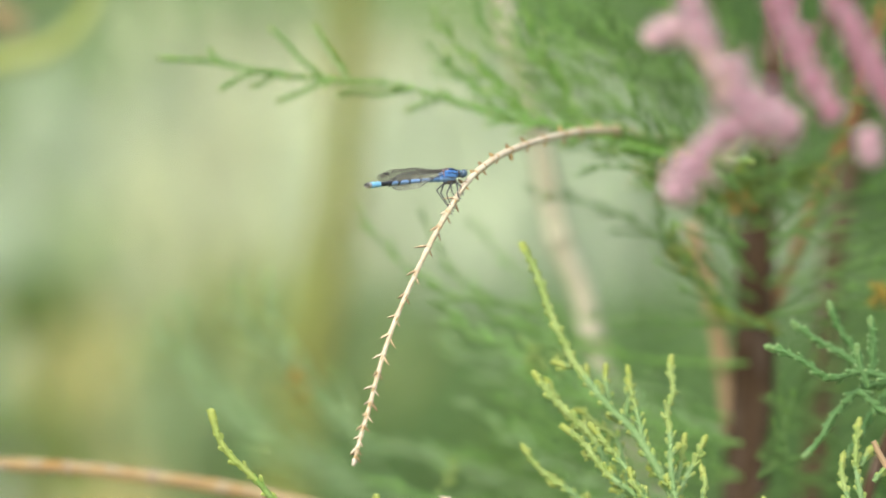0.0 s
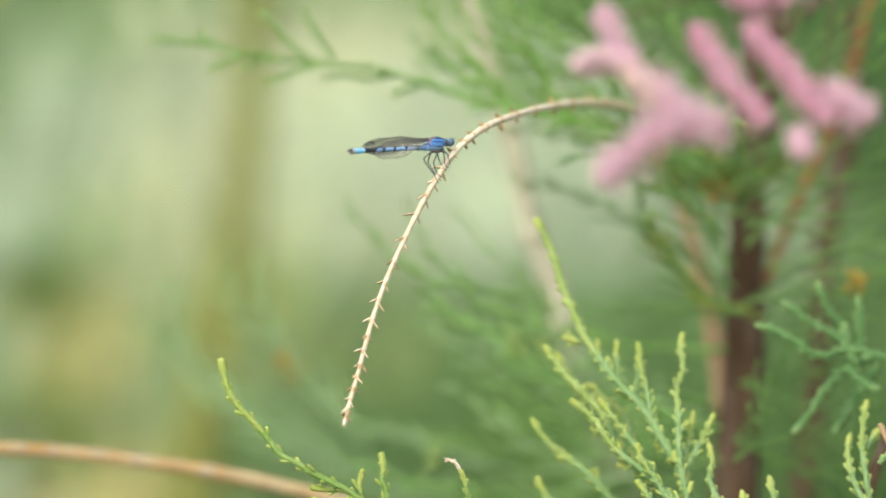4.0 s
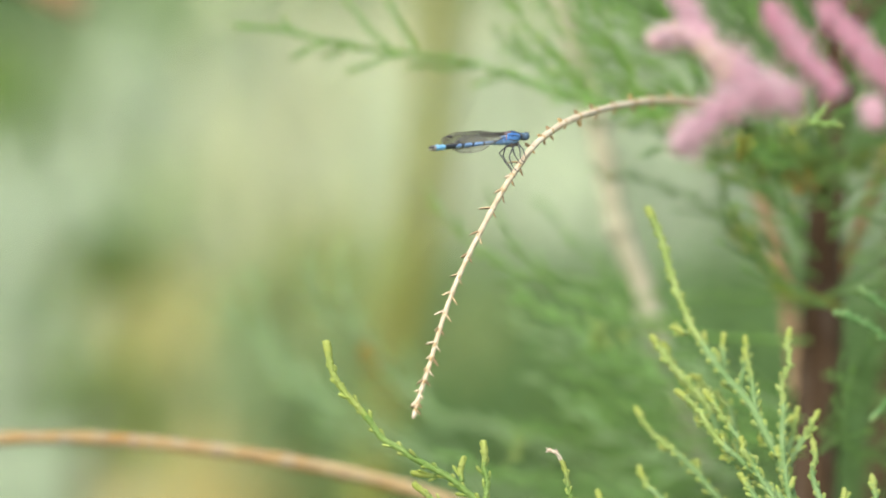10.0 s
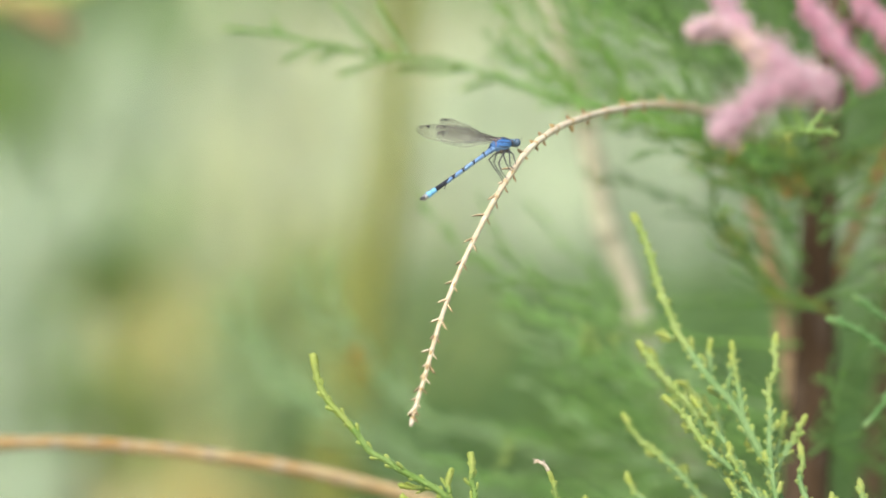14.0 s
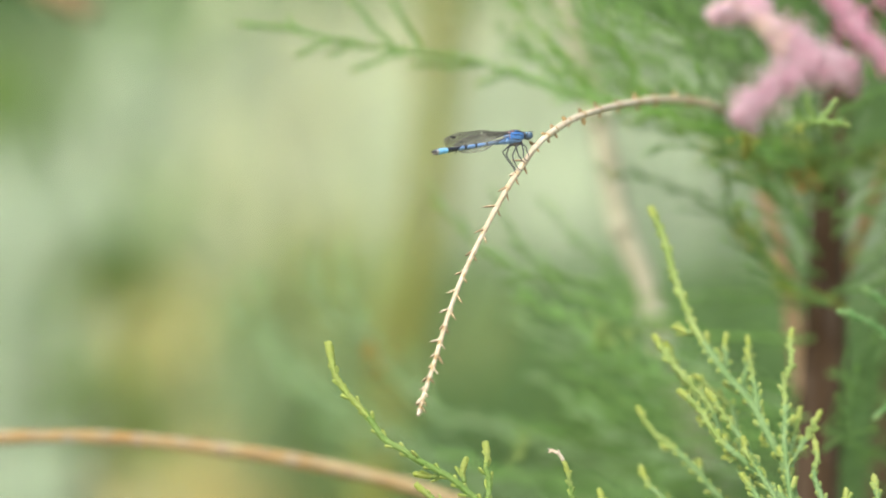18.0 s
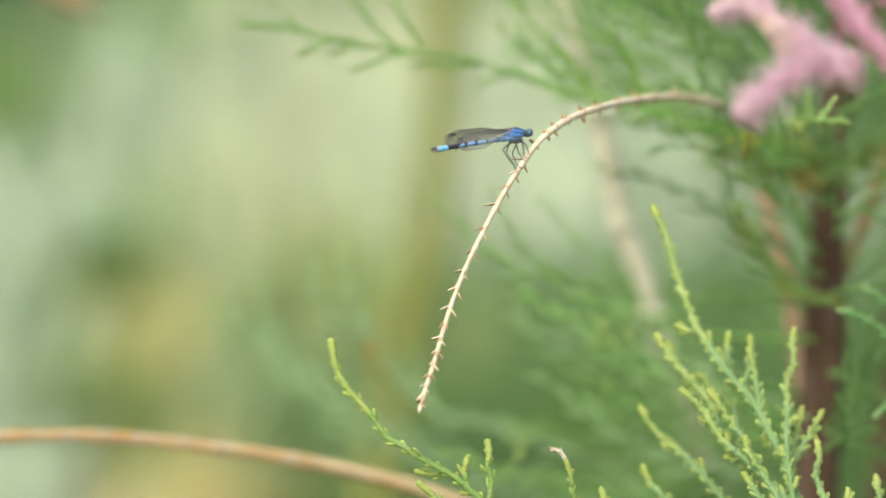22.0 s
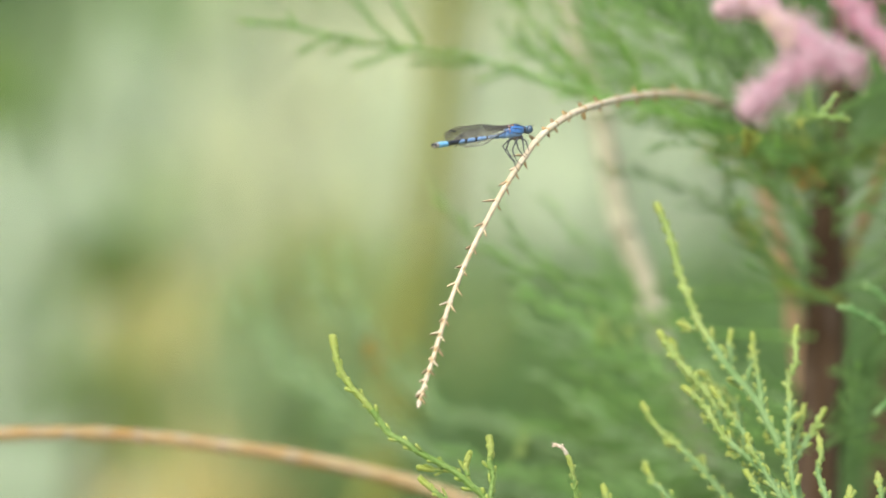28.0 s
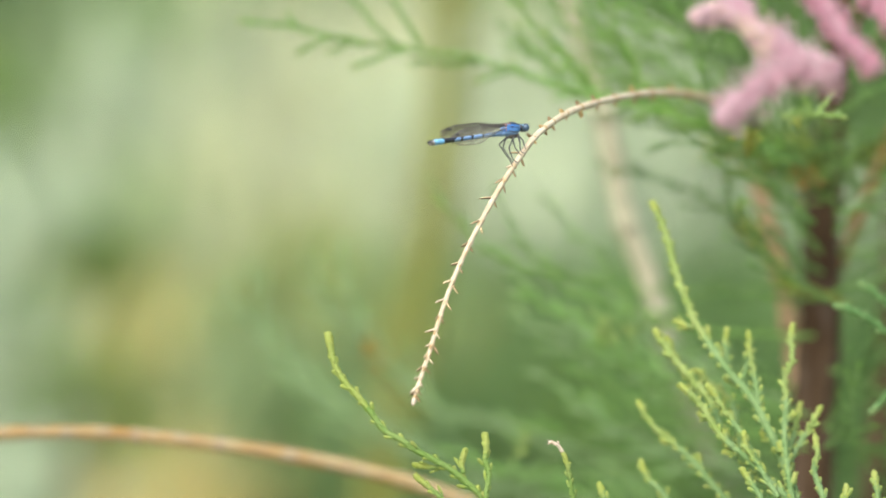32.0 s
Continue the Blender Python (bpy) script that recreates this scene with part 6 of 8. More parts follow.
x = 0.0
for length, colour, ring, r in ((1.6, LILAC, 0.20, 0.88), (2.9, LILAC, 0.55, 0.68), (4.4, LILAC, 0.8, 0.54), (4.4, LILAC, 0.95, 0.54), (4.2, LILAC, 1.3, 0.54), (3.7, LILAC, 2.0, 0.56), (3.0, BLACK, 2.0, 0.62), (1.9, SKYBLUE, 0.14, 0.74), (1.7, SKYBLUE, 0.12, 0.78), (1.3, HUSK, 0.3, 0.74)):
    seg = Shape()
    seg.tube([along(x), along(x + 0.25), along(x + length * 0.5), along(x + length - 0.2), along(x + length)], lambda k, r=r: r * MM * (0.88 + 0.12 * math.sin(math.pi * k)), 12, 0)
    part("segment", seg, colour, ABDOMEN)
    if ring:
        rg = Shape()
        b = len(rg.v)
        for e in range(12):
            a = e * math.pi / 6
            round_ = mv(0, math.cos(a) * r * 1.05, math.sin(a) * r * 1.05)
            reach = ring * (0.62 + 0.75 * max(0.0, math.sin(a)))
            rg.v += [along(x + length - reach) + round_ * 0.97, along(x + length - reach * 0.4) + round_ * 1.01, along(x + length - 0.02) + round_]
        for e in range(12):
            q, w = 3 * e, 3 * ((e + 1) % 12)
            rg.f += [(q, q + 1, w + 1, w), (q + 1, q + 2, w + 2, w + 1)]
            rg.m += [0, 0]
        part("ring", rg, BLACK, ABDOMEN, "black ring")
    if colour is LILAC:
        tp = Shape()
        tp.tube([along(x + length * 0.3) + mv(0, 0, r * 0.80), along(x + length - 0.1) + mv(0, 0, r * 0.80)], lambda k, r=r: (0.12 + 0.22 * k) * r * MM, 8, 0)
        part("back_mark", tp, BLACK, ABDOMEN, "black mark along the back")
    x += length
for side in (-1, 1):
    cl = Shape()
    cl.tube(smooth([along(x - 0.3) + mv(0, side * 0.42, 0.30), along(x + 0.3) + mv(0, side * 0.55, 0.28), along(x + 0.95) + mv(0, side * 0.32, 0.02)], 4), lambda k: (0.27 - 0.13 * k) * MM, 7)
    part("clasper", cl, BLACK, ABDOMEN)
    cl = Shape()
    cl.tube(smooth([along(x - 0.3) + mv(0, side * 0.36, -0.32), along(x + 0.2) + mv(0, side * 0.42, -0.34), along(x + 0.6) + mv(0, side * 0.2, -0.20)], 4), lambda k: (0.22 - 0.10 * k) * MM, 7)
    part("lower_clasper", cl, HUSK, ABDOMEN, "pale lower clasper")
hook = Shape()
hook.tube(smooth([along(20.6) + mv(0, -0.2, -0.5), along(20.9) + mv(0, -0.25, -0.95), along(21.5) + mv(0, -0.25, -1.10)], 4), lambda k: (0.16 - 0.08 * k) * MM, 6)
part("bristle", hook, BLACK, ABDOMEN)


def wing_outline(k, length, width):
    """Half-widths before and behind the midline at fraction k of the length: stalked base, round tip."""
    stalk = min(1, max(0.12, (k - 0.05) / 0.50)) ** 0.8
    tip = math.sqrt(max(0.0, 1 - max(0.0, (k - 0.66) / 0.34) ** 2.2))
    return width * 0.40 * min(1.0, stalk * 1.2) * tip, width * 0.60 * stalk * tip


def wing(at, length, width, label):
    """A clear wing in its own xz plane, reaching to -x, with a net of raised veins."""
    n = 32
    sh = Shape()
    top, low = [], []
    for i in range(n + 1):
        k = i / n
        a, b = wing_outline(k, length, width)
        ripple = 0.26 * math.sin(k * 26)
        top.append(mv(-k * length, ripple * 0.5, a + 0.10 * math.sin(k * 19)))
        low.append(mv(-k * length, -ripple * 0.5, -b - 0.09 * math.sin(k * 15)))
    for i in range(n + 1):
        sh.v += [top[i], top[i].lerp(low[i], 0.35) + mv(0, 0.10, 0), top[i].lerp(low[i], 0.7) - mv(0, 0.10, 0), low[i]]
    for i in range(n):
        for j in range(3):
            q = 4 * i + j
            sh.f.append((q, q + 1, q + 5, q + 4))
            sh.m.append(0)
    w = part("wing", sh, WING, DAMSEL, label, None)
    w.location = at
    vn = Shape()
    vn.tube(top, 0.085 * MM, 4)
    vn.tube(low, 0.060 * MM, 4)
    bands = (0.0, 0.10, 0.20, 0.33, 0.48, 0.63, 0.80, 1.0)
    for b, q in enumerate(bands[1:-1]):
        first = 1 if q < 0.4 else (6 if b % 2 else 9)
        vn.tube([top[i].lerp(low[i], q + 0.012 * math.sin(i * 0.9 + b)) for i in range(first, n)], (0.064 if b < 3 else 0.046) * MM, 4)
    for a, b in zip(bands, bands[1:]):
        for i in range(6, n):
            if random.random() < (0.9 if i > 12 else 0.5):
                k = i - random.uniform(0.0, 0.5)
                j = int(k)
                p, q = top[j].lerp(top[min(j + 1, n)], k - j), low[j].lerp(low[min(j + 1, n)], k - j)
                vn.tube([p.lerp(q, a), p.lerp(q, b)], 0.036 * MM, 3, cap=False)
    part("vein_net", vn, VEIN, w, "dark vein net")
    sg = Shape()
    sg.ball(top[28].lerp(low[28], 0.10), 0.62 * MM, 0.07 * MM, 0.24 * MM, 6, 8)
    part("wing_spot", sg, BLACK, w, "dark spot near the tip")
    return w


WING_FAR_FORE = wing(mv(-1.0, 0.7, 1.5), 21.5, 4.2, "clear netted forewing folded back")
WING_NEAR_FORE = wing(mv(-1.0, -0.7, 1.5), 21.5, 4.2, "clear netted forewing folded back")
WING_FAR_HIND = wing(mv(-2.8, 0.7, 1.0), 20.0, 4.4, "clear netted hindwing folded back")
WING_NEAR_HIND = wing(mv(-2.8, -0.7, 1.0), 20.0, 4.4, "clear netted hindwing folded back")

# legs: hip, knee, ankle and toe in millimetres, by the run along the twig's plane, the height and the depth
TURN = radians(38)


def in_body(a, z, y):
    return mv(a * math.cos(TURN) + y * math.sin(TURN), -a * math.sin(TURN) + y * math.cos(TURN), z)


for hip, knee, ankle, toe in (
        ((-0.9, -0.9, -1.1), (-3.5, -3.7, -2.6), (-0.6, -7.9, -2.6), (0.7, -10.2, -2.4)),
        ((-0.9, 0.9, -1.1), (-2.4, -4.4, 0.6), (-0.4, -7.6, -1.6), (1.2, -9.4, -1.8)),
        ((0.3, -0.9, -1.2), (-0.9, -4.6, -2.6), (0.1, -7.4, -2.8), (1.6, -8.6, -2.4)),
        ((0.3, 0.9, -1.2), (0.6, -4.0, 0.4), (1.5, -5.6, -1.0), (2.6, -6.6, -1.6)),
        ((1.3, -0.8, -0.9), (2.0, -3.8, -2.4), (2.2, -5.4, -2.4), (3.2, -6.0, -2.2)),
        ((1.3, 0.8, -0.9), (2.9, -2.6, 0.2), (3.3, -4.2, -1.0), (3.6, -5.0, -1.6))):
    lg = Shape()
    a = mv(*hip)
    b, c, e = in_body(*knee), in_body(*ankle), in_body(*toe)
    lg.tube(smooth([a, a.lerp(b, 0.55) + mv(0, 0, 0.25), b], 4), lambda k: (0.25 - 0.09 * k) * MM, 6)
    lg.tube(smooth([b, b.lerp(c, 0.5) + mv(-0.15, 0, 0), c], 4), lambda k: (0.17 - 0.05 * k) * MM, 6)
    lg.tube(smooth([c, c.lerp(e, 0.6) + mv(-0.1, 0, -0.15), e], 3), lambda k: (0.13 - 0.05 * k) * MM, 5)
    for k in range(8):
        q = b.lerp(c, 0.06 + 0.11 * k)
        lg.tube([q, q + mv(random.uniform(-0.9, 0.9), random.uniform(-0.4, 0.4), -0.35)], 0.022 * MM, 3)
    part("leg", lg, LEG, DAMSEL)


# ---- what moves ----
def motions():
    walk(TWIG, [
        (0, pose(-0.09459, -0.12000, 1.01304, 7.94, -0.70)), (0.5, pose(-0.09440, -0.12000, 1.01338, 5.19, -1.55)), (1, pose(-0.09486, -0.12000, 1.01391, 5.68, -0.90)),
        (1.5, pose(-0.09516, -0.12000, 1.01348, 8.06, -1.07)), (2, pose(-0.09449, -0.12000, 1.01370, 9.78, -1.69)), (2.5, pose(-0.09375, -0.12000, 1.01446, 6.20, -2.51)),
        (3, pose(-0.09412, -0.12000, 1.01540, 1.19, -1.96)), (3.5, pose(-0.09443, -0.12000, 1.01609, -0.55, -1.25)), (4, pose(-0.09428, -0.12000, 1.01535, 0.98, -1.63)),
        (4.5, pose(-0.09458, -0.12000, 1.01518, 1.39, -1.14)), (6.5, pose(-0.09485, -0.12000, 1.01520, 1.23, 0.68)), (7, pose(-0.09491, -0.12000, 1.01415, 0.74, 0.62)),
        (7.5, pose(-0.09478, -0.12000, 1.01468, 0.29, 0.51)), (8, pose(-0.09502, -0.12000, 1.01443, -0.17, 0.45)), (8.5, pose(-0.09469, -0.12000, 1.01445, -1.56, -0.37)),
        (9, pose(-0.09461, -0.12000, 1.01440, -1.24, -0.14)), (9.5, pose(-0.09465, -0.12000, 1.01377, -0.12, -0.02)), (10, pose(-0.09473, -0.12000, 1.01376, 1.11, 0.17)),
        (10.5, pose(-0.09455, -0.12000, 1.01363, 0.31, -0.36)), (11, pose(-0.09468, -0.12000, 1.01370, 0.81, -0.23)), (11.5, pose(-0.09479, -0.12000, 1.01333, 1.45, -0.34)),
        (12, pose(-0.09475, -0.12000, 1.01288, 2.64, -0.87)), (12.5, pose(-0.09471, -0.12000, 1.01306, 3.48, -0.62)), (13, pose(-0.09473, -0.12000, 1.01330, 1.98, -0.80)),
        (13.5, pose(-0.09471, -0.12000, 1.01320, 0.85, -1.04)), (14, pose(-0.09456, -0.12000, 1.01365, 1.08, -0.86)), (14.5, pose(-0.09457, -0.12000, 1.01370, 1.72, -0.52)),
        (16.5, pose(-0.09476, -0.12000, 1.01376, 0.40, -0.27)), (18, pose(-0.09461, -0.12000, 1.01376, 0.76, 0.04)), (19, pose(-0.09465, -0.12000, 1.01371, 0.44, 0.00)),
        (20, pose(-0.09465, -0.12000, 1.01377, -0.00, 0.00)), (22, pose(-0.09454, -0.12000, 1.01395, -0.48, -0.09)), (24, pose(-0.09473, -0.12000, 1.01406, -0.66, 0.04)),
        (25, pose(-0.09469, -0.12000, 1.01404, -0.15, 0.16)), (27.5, pose(-0.09473, -0.12000, 1.01408, -0.38, 0.21)), (28, pose(-0.09477, -0.12000, 1.01415, -0.88, 0.15)),
        (29, pose(-0.09473, -0.12000, 1.01416, -0.73, 0.23)), (30, pose(-0.09477, -0.12000, 1.01429, -0.94, 0.21)), (31, pose(-0.09466, -0.12000, 1.01448, -1.02, 0.48)),
        (32, pose(-0.09472, -0.12000, 1.01450, -0.20, 0.78))])
    walk(TWIG_BASE, [
        (0, pose(-0.09459, -0.12000, 1.01304, 0, -2.60)), (0.5, pose(-0.09440, -0.12000, 1.01338, 0, -2.70)), (1, pose(-0.09486, -0.12000, 1.01391, 0, -1.90)),
        (1.5, pose(-0.09516, -0.12000, 1.01348, 0, -3.20)), (2, pose(-0.09449, -0.12000, 1.01370, 0, -5.60)), (2.5, pose(-0.09375, -0.12000, 1.01446, 0, -4.40)),
        (3, pose(-0.09412, -0.12000, 1.01540, 0, -1.96)), (3.5, pose(-0.09443, -0.12000, 1.01609, 0, -1.25)), (4, pose(-0.09428, -0.12000, 1.01535, 0, -1.63)),
        (4.5, pose(-0.09458, -0.12000, 1.01518, 0, -1.14)), (6.5, pose(-0.09485, -0.12000, 1.01520, 0, 0.68)), (7, pose(-0.09491, -0.12000, 1.01415, 0, 0.62)),
        (7.5, pose(-0.09478, -0.12000, 1.01468, 0, 0.51)), (8, pose(-0.09502, -0.12000, 1.01443, 0, 0.45)), (8.5, pose(-0.09469, -0.12000, 1.01445, 0, -0.37)),
        (9, pose(-0.09461, -0.12000, 1.01440, 0, -0.14)), (9.5, pose(-0.09465, -0.12000, 1.01377, 0, -0.02)), (10, pose(-0.09473, -0.12000, 1.01376, 0, 0.17)),
        (10.5, pose(-0.09455, -0.12000, 1.01363, 0, -0.36)), (11, pose(-0.09468, -0.12000, 1.01370, 0, -0.23)), (11.5, pose(-0.09479, -0.12000, 1.01333, 0, -0.34)),
        (12, pose(-0.09475, -0.12000, 1.01288, 0, -0.87)), (12.5, pose(-0.09471, -0.12000, 1.01306, 0, -0.62)), (13, pose(-0.09473, -0.12000, 1.01330, 0, -0.80)),
        (13.5, pose(-0.09471, -0.12000, 1.01320, 0, -1.04)), (14, pose(-0.09456, -0.12000, 1.01365, 0, -0.86)), (14.5, pose(-0.09457, -0.12000, 1.01370, 0, -0.52)),
        (16.5, pose(-0.09476, -0.12000, 1.01376, 0, -0.27)), (18, pose(-0.09461, -0.12000, 1.01376, 0, 0.04)), (19, pose(-0.09465, -0.12000, 1.01371, 0, 0.00)),
        (20, pose(-0.09465, -0.12000, 1.01377, 0, 0.00)), (22, pose(-0.09454, -0.12000, 1.01395, 0, -0.09)), (24, pose(-0.09473, -0.12000, 1.01406, 0, 0.04)),
        (25, pose(-0.09469, -0.12000, 1.01404, 0, 0.16)), (27.5, pose(-0.09473, -0.12000, 1.01408, 0, 0.21)), (28, pose(-0.09477, -0.12000, 1.01415, 0, 0.15)),
        (29, pose(-0.09473, -0.12000, 1.01416, 0, 0.23)), (30, pose(-0.09477, -0.12000, 1.01429, 0, 0.21)), (31, pose(-0.09466, -0.12000, 1.01448, 0, 0.48)),
        (32, pose(-0.09472, -0.12000, 1.01450, 0, 0.78))])
    walk(CLUMP, [
        (0, pose(-0.02805, -0.13100, 0.93534, 0.00, -4.10)), (0.5, pose(-0.02424, -0.13100, 0.93701, 0.00, -1.72)), (1, pose(-0.01949, -0.13100, 0.93685, 0.00, -1.16)),
        (1.5, pose(-0.01926, -0.13100, 0.93628, 0.00, -1.18)), (2, pose(-0.01991, -0.13100, 0.93780, 0.00, -1.66)), (2.5, pose(-0.02193, -0.12990, 0.93756, 0.00, -2.58)),
        (3, pose(-0.01981, -0.12330, 0.93454, 0.00, -1.60)), (3.5, pose(-0.02057, -0.12000, 0.93328, 0.00, -1.48)), (4, pose(-0.02219, -0.12000, 0.93479, 0.00, -2.62)),
        (4.5, pose(-0.01957, -0.12000, 0.93450, 0.00, -1.76)), (6.5, pose(-0.01586, -0.12000, 0.93401, 0.00, -0.55)), (7, pose(-0.01613, -0.12000, 0.93326, 0.00, 0.02)),
        (7.5, pose(-0.01789, -0.12000, 0.93356, 0.00, -0.19)), (8, pose(-0.01752, -0.12000, 0.93266, 0.00, -0.19)), (8.5, pose(-0.01668, -0.12000, 0.93274, 0.00, 0.09)),
        (9, pose(-0.01692, -0.12000, 0.93244, 0.00, -0.35)), (9.5, pose(-0.01650, -0.12000, 0.93224, 0.00, -0.17)), (10, pose(-0.01604, -0.12000, 0.93289, 0.00, -0.26)),
        (10.5, pose(-0.01622, -0.12000, 0.93255, 0.00, 0.11)), (11, pose(-0.01647, -0.12000, 0.93233, 0.00, 0.03)), (11.5, pose(-0.01713, -0.12000, 0.93260, 0.00, -0.25)),
        (12, pose(-0.01643, -0.12000, 0.93285, 0.00, 0.21)), (12.5, pose(-0.01634, -0.12000, 0.93334, 0.00, -0.34)), (13, pose(-0.01685, -0.12000, 0.93330, 0.00, -0.71)),
        (13.5, pose(-0.01735, -0.12000, 0.93300, 0.00, -0.51)), (14, pose(-0.01744, -0.12000, 0.93326, 0.00, -0.78)), (14.5, pose(-0.01751, -0.12000, 0.93334, 0.00, -0.95)),
        (16.5, pose(-0.01694, -0.12000, 0.93278, 0.00, -0.51)), (18, pose(-0.01660, -0.12000, 0.93249, 0.00, -0.07)), (19, pose(-0.01651, -0.12000, 0.93235, 0.00, -0.07)),
        (20, pose(-0.01621, -0.12000, 0.93231, 0.00, -0.00)), (22, pose(-0.01608, -0.12000, 0.93228, 0.00, 0.10)), (24, pose(-0.01636, -0.12000, 0.93230, 0.00, 0.28)),
        (25, pose(-0.01595, -0.12000, 0.93223, 0.00, 0.10)), (27.5, pose(-0.01556, -0.12000, 0.93218, 0.00, 0.38)), (28, pose(-0.01578, -0.12000, 0.93212, 0.00, 0.38)),
        (29, pose(-0.01575, -0.12000, 0.93219, 0.00, 0.57)), (30, pose(-0.01578, -0.12000, 0.93207, 0.00, 0.38)), (31, pose(-0.01577, -0.12000, 0.93231, 0.00, 0.38)),
        (32, pose(-0.01576, -0.12000, 0.93224, 0.00, 0.37))])
    walk(LOW, [
        (0, pose(-0.10969, -0.12000, 0.92938, 0.00, -5.44)), (0.5, pose(-0.10615, -0.12000, 0.93350, 0.00, -1.67)), (1, pose(-0.10405, -0.12000, 0.93207, 0.00, -2.96)),
        (1.5, pose(-0.10369, -0.12000, 0.93083, 0.00, -2.40)), (2, pose(-0.10314, -0.12000, 0.93141, 0.00, -0.78)), (2.5, pose(-0.10615, -0.12000, 0.92919, 0.00, -4.98)),
        (3, pose(-0.10323, -0.12000, 0.93316, 0.00, -2.47)), (3.5, pose(-0.10349, -0.12000, 0.93298, 0.00, -2.07)), (4, pose(-0.10574, -0.12000, 0.93427, 0.00, -2.26)),
        (4.5, pose(-0.10348, -0.12000, 0.93437, 0.00, -2.24)), (6.5, pose(-0.10051, -0.12000, 0.93510, 0.00, -1.65)), (7, pose(-0.10064, -0.12000, 0.93561, 0.00, -0.18)),
        (7.5, pose(-0.10201, -0.12000, 0.93532, 0.00, -0.70)), (8, pose(-0.10211, -0.12000, 0.93413, 0.00, -0.95)), (8.5, pose(-0.10097, -0.12000, 0.93419, 0.00, -0.70)),
        (9, pose(-0.10108, -0.12000, 0.93384, 0.00, -0.44)), (9.5, pose(-0.10064, -0.12000, 0.93370, 0.00, -0.17)), (10, pose(-0.10005, -0.12000, 0.93438, 0.00, -0.17)),
        (10.5, pose(-0.09987, -0.12000, 0.93407, 0.00, 0.00)), (11, pose(-0.10020, -0.12000, 0.93358, 0.00, 0.08)), (11.5, pose(-0.10059, -0.12000, 0.93330, 0.00, -0.09)),
        (12, pose(-0.09975, -0.12000, 0.93360, 0.00, 0.17)), (12.5, pose(-0.09982, -0.12000, 0.93347, 0.00, -0.09)), (13, pose(-0.10070, -0.12000, 0.93326, 0.00, -0.34)),
        (13.5, pose(-0.10114, -0.12000, 0.93297, 0.00, -0.43)), (14, pose(-0.10135, -0.12000, 0.93296, 0.00, -0.70)), (14.5, pose(-0.10128, -0.12000, 0.93341, 0.00, -0.70)),
        (16.5, pose(-0.10095, -0.12000, 0.93349, 0.00, -0.18)), (18, pose(-0.10048, -0.12000, 0.93373, 0.00, -0.26)), (19, pose(-0.10041, -0.12000, 0.93371, 0.00, -0.18)),
        (20, pose(-0.10027, -0.12000, 0.93379, 0.00, -0.00)), (22, pose(-0.10005, -0.12000, 0.93396, 0.00, 0.01)), (24, pose(-0.10013, -0.12000, 0.93413, 0.00, 0.00)),
        (25, pose(-0.10014, -0.12000, 0.93412, 0.00, 0.01)), (27.5, pose(-0.09954, -0.12000, 0.93435, 0.00, 0.00)), (28, pose(-0.09977, -0.12000, 0.93429, 0.00, 0.00)),
        (29, pose(-0.09955, -0.12000, 0.93452, 0.00, 0.00)), (30, pose(-0.10000, -0.12000, 0.93423, 0.00, -0.00)), (31, pose(-0.09999, -0.12000, 0.93484, 0.00, 0.09)),
        (32, pose(-0.10001, -0.12000, 0.93463, 0.00, 0.01))])
    walk(SPRIG, [
        (0, pose(-0.01960, -0.12000, 1.03285)), (0.5, pose(-0.01757, -0.12000, 1.03613)), (1, pose(-0.01704, -0.12000, 1.03532)),
        (1.5, pose(-0.01851, -0.12000, 1.03418)), (2, pose(-0.01876, -0.12000, 1.03455)), (2.5, pose(-0.02100, -0.12000, 1.03406)),
        (3, pose(-0.01619, -0.12000, 1.03624)), (3.5, pose(-0.01662, -0.12000, 1.03593)), (4, pose(-0.01802, -0.12000, 1.03702)),
        (4.5, pose(-0.01576, -0.12000, 1.03676)), (6.5, pose(-0.01450, -0.12000, 1.03409)), (7, pose(-0.01451, -0.12000, 1.03442)),
        (7.5, pose(-0.01567, -0.12000, 1.03494)), (8, pose(-0.01442, -0.12000, 1.03494)), (8.5, pose(-0.01328, -0.12000, 1.03471)),
        (9, pose(-0.01313, -0.12000, 1.03384)), (9.5, pose(-0.01313, -0.12000, 1.03252)), (10, pose(-0.01346, -0.12000, 1.03297)),
        (10.5, pose(-0.01251, -0.12000, 1.03303)), (11, pose(-0.01247, -0.12000, 1.03254)), (11.5, pose(-0.01271, -0.12000, 1.03222)),
        (12, pose(-0.01254, -0.12000, 1.03201)), (12.5, pose(-0.01308, -0.12000, 1.03217)), (13, pose(-0.01304, -0.12000, 1.03249)),
        (13.5, pose(-0.01296, -0.12000, 1.03252)), (14, pose(-0.01295, -0.12000, 1.03258)), (14.5, pose(-0.01311, -0.12000, 1.03303)),
        (16.5, pose(-0.01278, -0.12000, 1.03274)), (18, pose(-0.01267, -0.12000, 1.03296)), (19, pose(-0.01267, -0.12000, 1.03274)),
        (20, pose(-0.01291, -0.12000, 1.03274)), (22, pose(-0.01267, -0.12000, 1.03314)), (24, pose(-0.01254, -0.12000, 1.03286)),
        (25, pose(-0.01231, -0.12000, 1.03285)), (27.5, pose(-0.01240, -0.12000, 1.03308)), (28, pose(-0.01263, -0.12000, 1.03325)),
        (29, pose(-0.01241, -0.12000, 1.03325)), (30, pose(-0.01240, -0.12000, 1.03319)), (31, pose(-0.01222, -0.12000, 1.03360)),
        (32, pose(-0.01238, -0.12000, 1.03338))])
